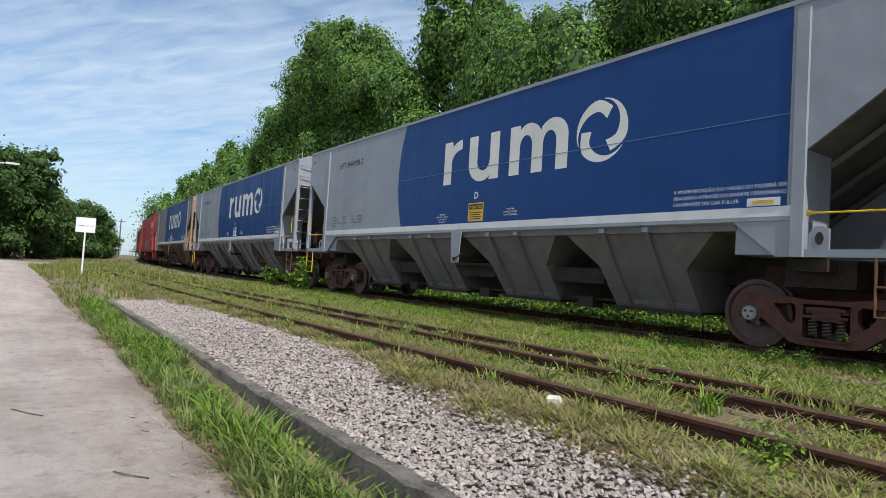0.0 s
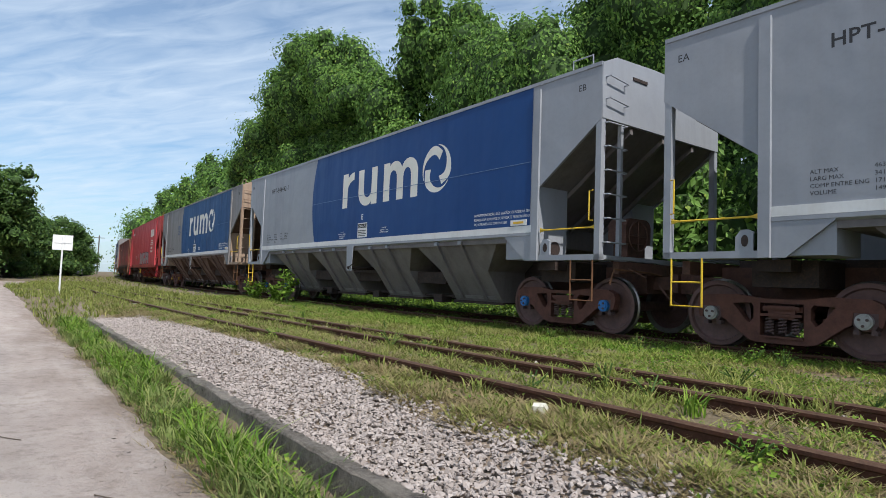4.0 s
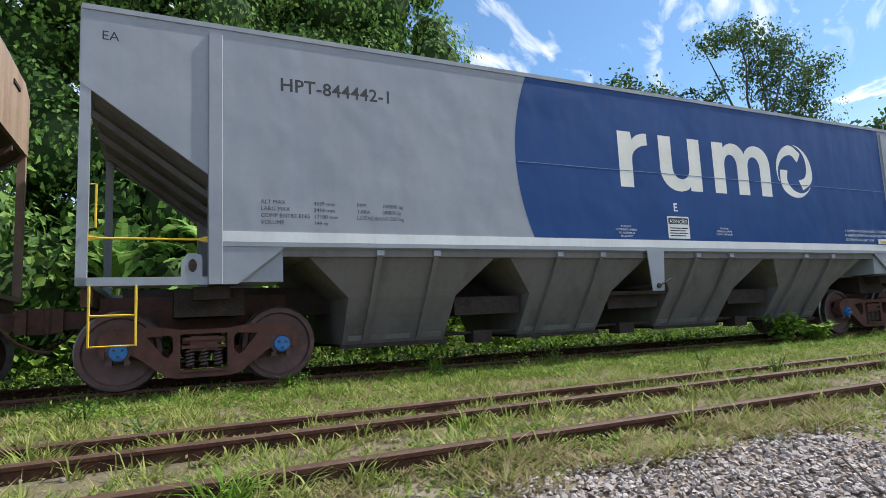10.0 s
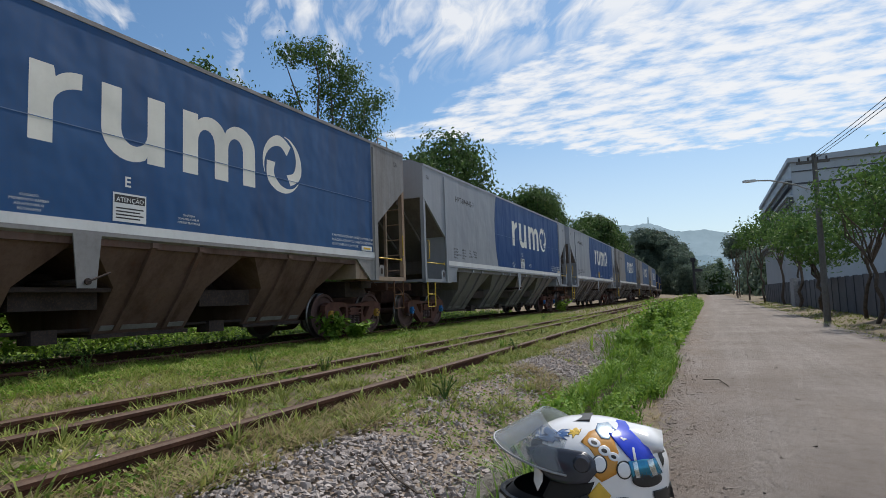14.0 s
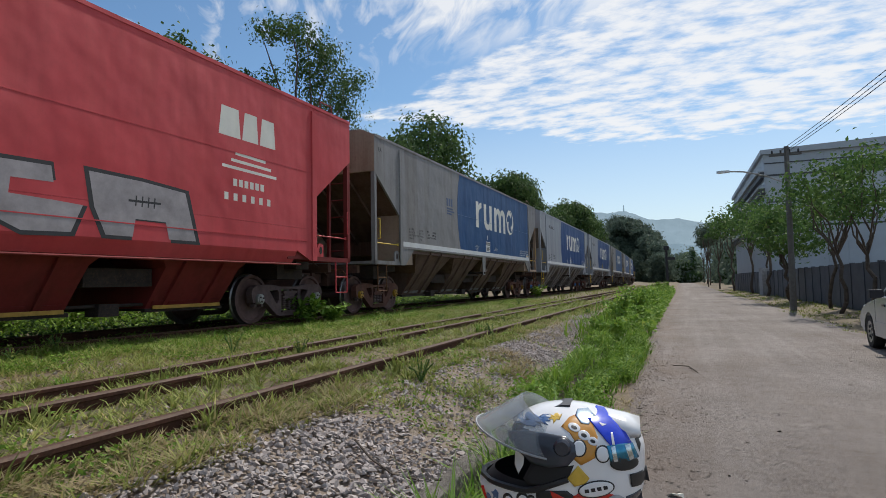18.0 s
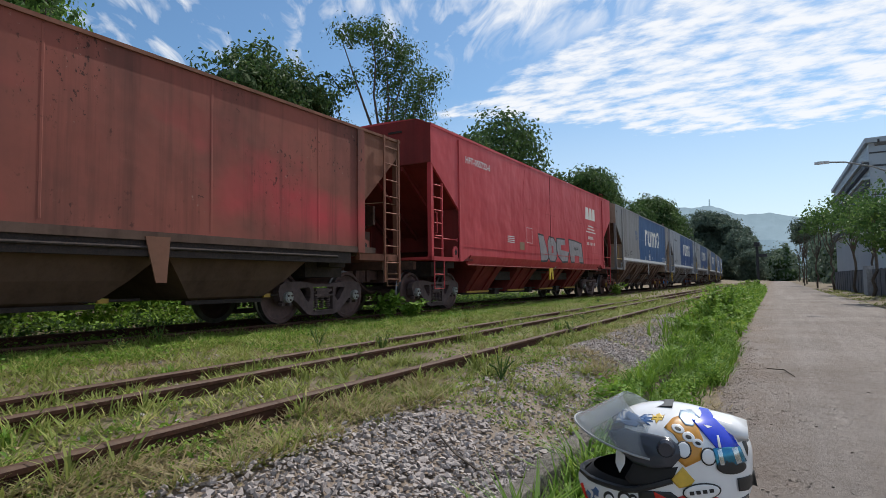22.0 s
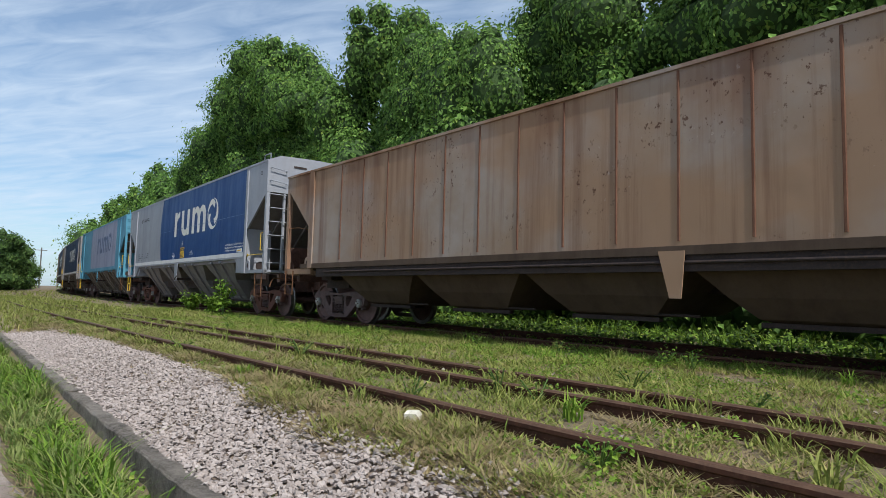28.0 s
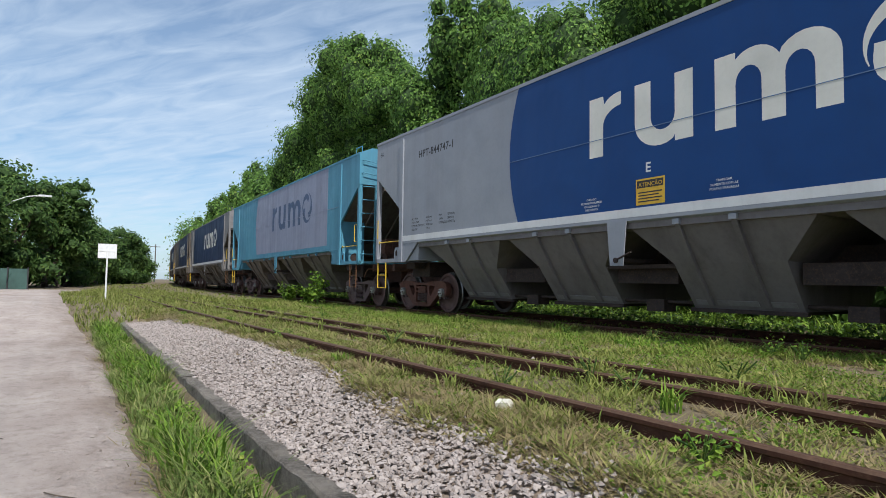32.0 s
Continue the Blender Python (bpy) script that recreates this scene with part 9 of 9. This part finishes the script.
def helmet():
    root = tagged(new("motorcycle_helmet"), "white full-face helmet covered in stickers, clear visor raised", "helmet")
    root.matrix_basis = pose(0.945, 0.530, 0.322, 0, 0, 95) @ Matrix.Scale(HK, 4)
    nth, nz = 72, 40
    zs = [-0.052 + (SH_C + 0.0833 + 0.052) * (1 - (1 - j / nz) ** 1.6) for j in range(nz + 1)]

    def ring_pt(th, z, k=1.0):
        c = shell_belt(z) * k
        cx = math.cos(th)
        return (shell_reach(cx, z) * c * cx, SH_B * c * math.sin(th), z)

    def port(x, z):
        """Inside the face opening."""
        lo = 0.064 + 0.42 * max(0.0, 0.06 - x)
        hi = 0.180 - 0.30 * max(0.0, 0.10 - x)
        return x > -0.012 and lo < z < hi
    v = [ring_pt(2 * math.pi * i / nth, z) for z in zs for i in range(nth)]
    f = []
    for j in range(nz):
        for i in range(nth):
            q = (j * nth + i, j * nth + (i + 1) % nth, (j + 1) * nth + (i + 1) % nth, (j + 1) * nth + i)
            cx, cz = sum(v[a][0] for a in q) / 4, sum(v[a][2] for a in q) / 4
            if not port(cx, cz):
                f.append(q)
    f.append(tuple(nz * nth + i for i in range(nth)))
    shell = part("shell", Geo().raw(v, f), M["gloss_white"], root, smooth=True)
    v = [ring_pt(2 * math.pi * i / nth, z, 0.94) for z in zs[:-2] for i in range(nth)]
    part("lining", Geo().raw(v, [(j * nth + i, j * nth + (i + 1) % nth, (j + 1) * nth + (i + 1) % nth, (j + 1) * nth + i) for j in range(nz - 2) for i in range(nth) if not (v[j * nth + i][0] > 0.055 and 0.07 < v[j * nth + i][2] < 0.15)]), M["foam"], root, smooth=True)
    # lower rim and the edge of the face opening
    g = Geo()
    rim = [ring_pt(2 * math.pi * i / 40, -0.048, 1.005) for i in range(41)]
    g.tube(rim, 0.008, 6)
    part("lower_rim", g, M["trim_black"], root)
    edge = []
    for x in (-0.012, 0.01, 0.03, 0.05, 0.07, 0.09, 0.11, 0.13, 0.145):
        z = 0.064 + 0.42 * max(0.0, 0.06 - x)
        edge.append((x, shell_y(x, z) + 0.001, z))
    edge = edge + [(chin_x(0.03, 0.064), 0.03, 0.064), (chin_x(0.0, 0.064), 0.0, 0.064)]
    edge += [(a, -b, c) for a, b, c in edge[-2::-1]]
    part("port_trim", Geo().tube(edge, 0.006, 6), M["trim_black"], root)
    g = Geo()
    g.tube([(chin_x(0.05, z) + 0.001, 0.05, z) for z in (0.046, 0.03, 0.01, -0.01, -0.03)], 0.004, 6)
    part("chin_edging", g, M["st_red"], root)
    # brow vent, crown vents and the rear spoiler
    part("crown_vent", Geo().prism([(0.055, 0.190), (0.045, 0.1975), (0.005, 0.2085), (-0.012, 0.2095), (-0.012, 0.2), (0.03, 0.194)], "y", -0.035, 0.035), M["trim_black"], root)
    sp = []
    for y, dz in ((-0.062, -0.022), (-0.04, -0.010), (0.0, -0.004), (0.04, -0.010), (0.062, -0.022)):
        sp.append([(-0.055, y * 0.7, 0.2035 + dz), (-0.085, y * 0.85, 0.2025 + dz), (-0.115, y * 0.95, 0.196 + dz), (-0.142, y * 0.9, 0.189 + dz), (-0.139, y * 0.9, 0.182 + dz), (-0.115, y * 0.95, 0.176 + dz), (-0.075, y * 0.85, 0.184 + dz)])
    n = len(sp[0])
    vv = [p for r in sp for p in r]
    ff = [(a * n + i, a * n + (i + 1) % n, (a + 1) * n + (i + 1) % n, (a + 1) * n + i) for a in range(4) for i in range(n)] + [tuple(range(n)), tuple(4 * n + i for i in range(n))]
    part("rear_spoiler", Geo().raw(vv, ff), M["gloss_white"], root, smooth=True)
    # raised visor on its two pivots
    g = Geo()
    nv, nh = 8, 28
    al = radians(33)
    px, pz = -0.004, 0.150
    sheet_ = []
    for k in (0, 1):
        for j in range(nv + 1):
            for i in range(nh + 1):
                th = radians(-88 + 176 * i / nh)
                q = j / nv
                w = math.cos(th)
                zc = 0.150 + (-0.085 + 0.098 * q) * (0.30 + 0.70 * w ** 0.6 if w > 0 else 0.3)
                rr = 0.168 - 0.052 * q - 0.0025 * k
                x, y = rr * max(0.0, w) ** 0.8 - 0.004, (0.127 - 0.0025 * k) * (1 - 0.22 * q * q) * math.sin(th)
                dx, dz = x - px, zc - pz
                sheet_.append((px + dx * math.cos(al) - dz * math.sin(al), y, pz + dx * math.sin(al) + dz * math.cos(al)))
    m = (nv + 1) * (nh + 1)
    w = nh + 1
    ff = []
    for k in (0, 1):
        ff += [(k * m + j * w + i, k * m + j * w + i + 1, k * m + (j + 1) * w + i + 1, k * m + (j + 1) * w + i) for j in range(nv) for i in range(nh)]
    for j in (0, nv):
        ff += [(j * w + i, j * w + i + 1, m + j * w + i + 1, m + j * w + i) for i in range(nh)]
    vis = part("visor", g.raw(sheet_, ff), M["visor"], root, "clear raised visor with light scratches", smooth=True)
    part("visor_lip", Geo().tube([sheet_[i] for i in range(w)], 0.0022, 5), M["st_grey"], vis)
    for s in (-1, 1):
        part("pivot_cap", Geo().lathe([(0.0, s * 0.134), (0.012, s * 0.134), (0.016, s * 0.128), (0.016, s * 0.10)], (px, 0, pz), 20), M["smoke_plate"], root)
    decal("side_plate", [(896, 768), (930, 764), (970, 768), (1000, 771), (1014, 782), (1016, 798), (1004, 812), (975, 817), (945, 812), (925, 797), (908, 782)], "smoke_plate", root, 0.006)
    decal("cheek_panel", [(945, 815), (1000, 815), (1012, 812), (1004, 830), (985, 842), (940, 846), (932, 838)], "foam", root, 0.0008)
    # White patch painted on for the light showing through the face opening.
    decal("port_light_patch", [(917, 800), (925, 793), (934, 800), (932, 818), (924, 832), (916, 818)], "gloss_white", root, 0.0022)
    # stickers
    decal("splat_sticker", oval(942, 745, 27, 13, 0.05, 34, 1, 0.2), "st_slate", root)
    decal("round_sticker", oval(905, 742, 7, 7), "st_grey", root)
    decal("yellow_sticker", oval(982, 738, 8, 11, 0.3, 14, 1, 0.25), "st_yellow", root)
    decal("orange_sticker", [(1003, 742), (1012, 727), (1028, 737), (1040, 752), (1047, 770), (1043, 800), (1022, 812), (1008, 800), (1020, 785), (1005, 765), (992, 757)], "st_orange", root)
    decal("yellow_sticker", [(1018, 812), (1034, 830), (1028, 838), (1012, 843), (1001, 832)], "st_yellow", root, 0.0016)
    for a, b in ((1020, 787), (1054, 794)):
        decal("ring_sticker", oval(a, b, 11, 13), "trim_black", root, 0.0018)
        decal("ring_sticker", oval(a, b, 9, 11), "gloss_white", root, 0.0026)
    for a, b, c, d in ((1012, 757, 10, 6), (1027, 768, 9, 7), (1040, 776, 8, 6)):
        decal("outline_sticker", oval(a, b, c, d, 0.4), "gloss_white", root, 0.0018)
        decal("outline_sticker", oval(a, b, c * 0.5, d * 0.4, 0.4), "trim_black", root, 0.0024)
    decal("chrome_sticker", [(1014, 722), (1030, 722), (1043, 729), (1034, 752), (1022, 751), (1012, 738)], "st_chrome", root, 0.0022)
    decal("blue_sticker", [(1042, 722), (1055, 724), (1072, 738), (1087, 758), (1098, 778), (1086, 786), (1068, 784), (1052, 766), (1040, 752), (1031, 742)], "st_blue", root, 0.0026)
    decal("white_flash", [(1053, 737), (1060, 750), (1054, 753), (1048, 748)], "gloss_white", root, 0.0036)
    decal("white_flash", [(1066, 762), (1069, 762), (1072, 780), (1068, 780)], "gloss_white", root, 0.0036)
    decal("teal_sticker", [(1060, 782), (1080, 778), (1098, 776), (1107, 797), (1085, 806), (1065, 806)], "st_teal", root, 0.0030)
    decal("chrome_sticker", [(1066, 783), (1072, 781), (1076, 804), (1070, 805)], "st_chrome", root, 0.0036)
    decal("chrome_sticker", [(1086, 779), (1094, 777), (1100, 799), (1093, 802)], "st_chrome", root, 0.0036)
    decal("black_sticker", oval(1085, 806, 21, 11, -0.1), "trim_black", root, 0.0030)
    decal("rear_vent", [(1092, 823), (1118, 812), (1122, 836), (1094, 841)], "trim_black", root, 0.004)
    decal("dark_sticker", [(1080, 733), (1100, 735), (1112, 765), (1108, 790), (1100, 765)], "trim_black", root)
    decal("red_sticker", [(1008, 858), (1022, 850), (1060, 850), (1072, 855), (1058, 866), (1048, 878), (1036, 884), (1030, 868), (1015, 868)], "st_red", root, 0.0016)
    decal("badge", oval(1043, 845, 27, 12, -0.2, 28), "trim_black", root, 0.0028)
    decal("badge", oval(1043, 845, 25, 10.5, -0.2, 28), "gloss_white", root, 0.0036)
    for k in range(4):
        decal("badge_bar", [(1026 + 9 * k, 846 - 2 * k), (1032 + 9 * k, 845 - 2 * k), (1033 + 9 * k, 850 - 2 * k), (1027 + 9 * k, 851 - 2 * k)], "trim_black", root, 0.0046)
    decal("black_sticker", [(952, 853), (1000, 850), (1012, 858), (1010, 890), (985, 900), (955, 895)], "trim_black", root, 0.0014)
    decal("red_sticker", [(975, 852), (986, 856), (1000, 862), (1003, 870), (993, 882), (988, 872), (978, 862)], "st_red", root, 0.0022)
    decal("red_sticker", [(1012, 880), (1060, 880), (1052, 898), (1020, 898)], "st_red", root, 0.0012)
    decal("disc_sticker", oval(1071, 872, 18, 19), "st_grey", root, 0.003)
    decal("black_sticker", [(1085, 856), (1108, 846), (1112, 880), (1095, 895)], "smoke_plate", root, 0.001)
    for a, b in ((866, 876), (882, 868), (877, 884)):
        decal("star_sticker", oval(a, b, 5.5, 6, 0.3, 10, 1, 0.4), "st_slate", root, 0.0016)
    for a, b, c in ((905, 872, 9), (930, 868, 10), (944, 868, 7), (905, 895, 12), (932, 898, 10)):
        decal("outline_sticker", oval(a, b, c, c), "trim_black", root, 0.0014)
        decal("outline_sticker", oval(a + 1, b + 2, c * 0.75, c * 0.75), "gloss_white", root, 0.0022)
    return root


helmet()


def bike_seat():
    root = tagged(new("bike_seat"), "black vinyl motorcycle seat on a steel frame", "seat")
    root.location = (0.955, 0.51, -0.050)
    g = Geo()
    prof = [(-0.085, 0.24), (-0.09, 0.30), (-0.07, 0.324), (0, 0.331), (0.07, 0.324), (0.09, 0.30), (0.085, 0.24)]
    g.prism([(x, z) for x, z in prof], "y", -0.10, 0.10)
    part("cushion", g, M["trim_black"], root)
    part("seat_pan", Geo().box(-0.075, 0.075, -0.095, 0.095, 0.215, 0.24), M["black"], root)
    for s in (-1, 1):
        part("frame_tube", Geo().tube([(s * 0.06, -0.08, 0.215), (s * 0.07, -0.05, -0.1), (s * 0.09, -0.02, -0.53)], 0.014, 8), M["black"], root)
        part("frame_tube", Geo().tube([(s * 0.06, 0.08, 0.215), (s * 0.07, 0.09, -0.1), (s * 0.09, 0.12, -0.53)], 0.014, 8), M["black"], root)


bike_seat()


# ---------------------------------------------------------------- motion
def motions():
    """The train rolls along its track, gathering speed, and the wheels of the wagons that pass turn with it."""
    stamps = [i * 0.8 for i in range(41)]
    for ob, off in TRAIN:
        walk(ob, [(t, wagon_pose(train_at(t) + off)) for t in stamps])
    way = [(0, -115, 14.2), (2, -107, 12.6), (3.5, -101, 11.4), (5.5, -92, 9.7), (6.5, -87, 9.0), (8.5, -78, 7.3), (10.5, -69, 5.2), (13, -58, 3.2), (16, -46, 0.4), (18, -39.5, -5), (21, -38, -15), (32, -38, -15)]
    ahead = [math.degrees(math.atan2(b[2] - a[2], b[1] - a[1])) for a, b in zip(way, way[1:-1])]
    walk(far_car, [(p[0], pose(p[1], p[2], ground_z(p[1], p[2]), 0, 0, a)) for p, a in zip(way, ahead + ahead[-1:] * 2)])
    spin_stamps = [i * 4 / 30 for i in range(241)]
    for ws, q, off in SPUN:
        ways = [train_at(t) - train_at(0) for t in spin_stamps]
        walk(ws, [(t, pose(q, 0, 0, 0, math.degrees(s / WHEEL_R), 0)) for t, s in zip(spin_stamps, ways)])


motions()
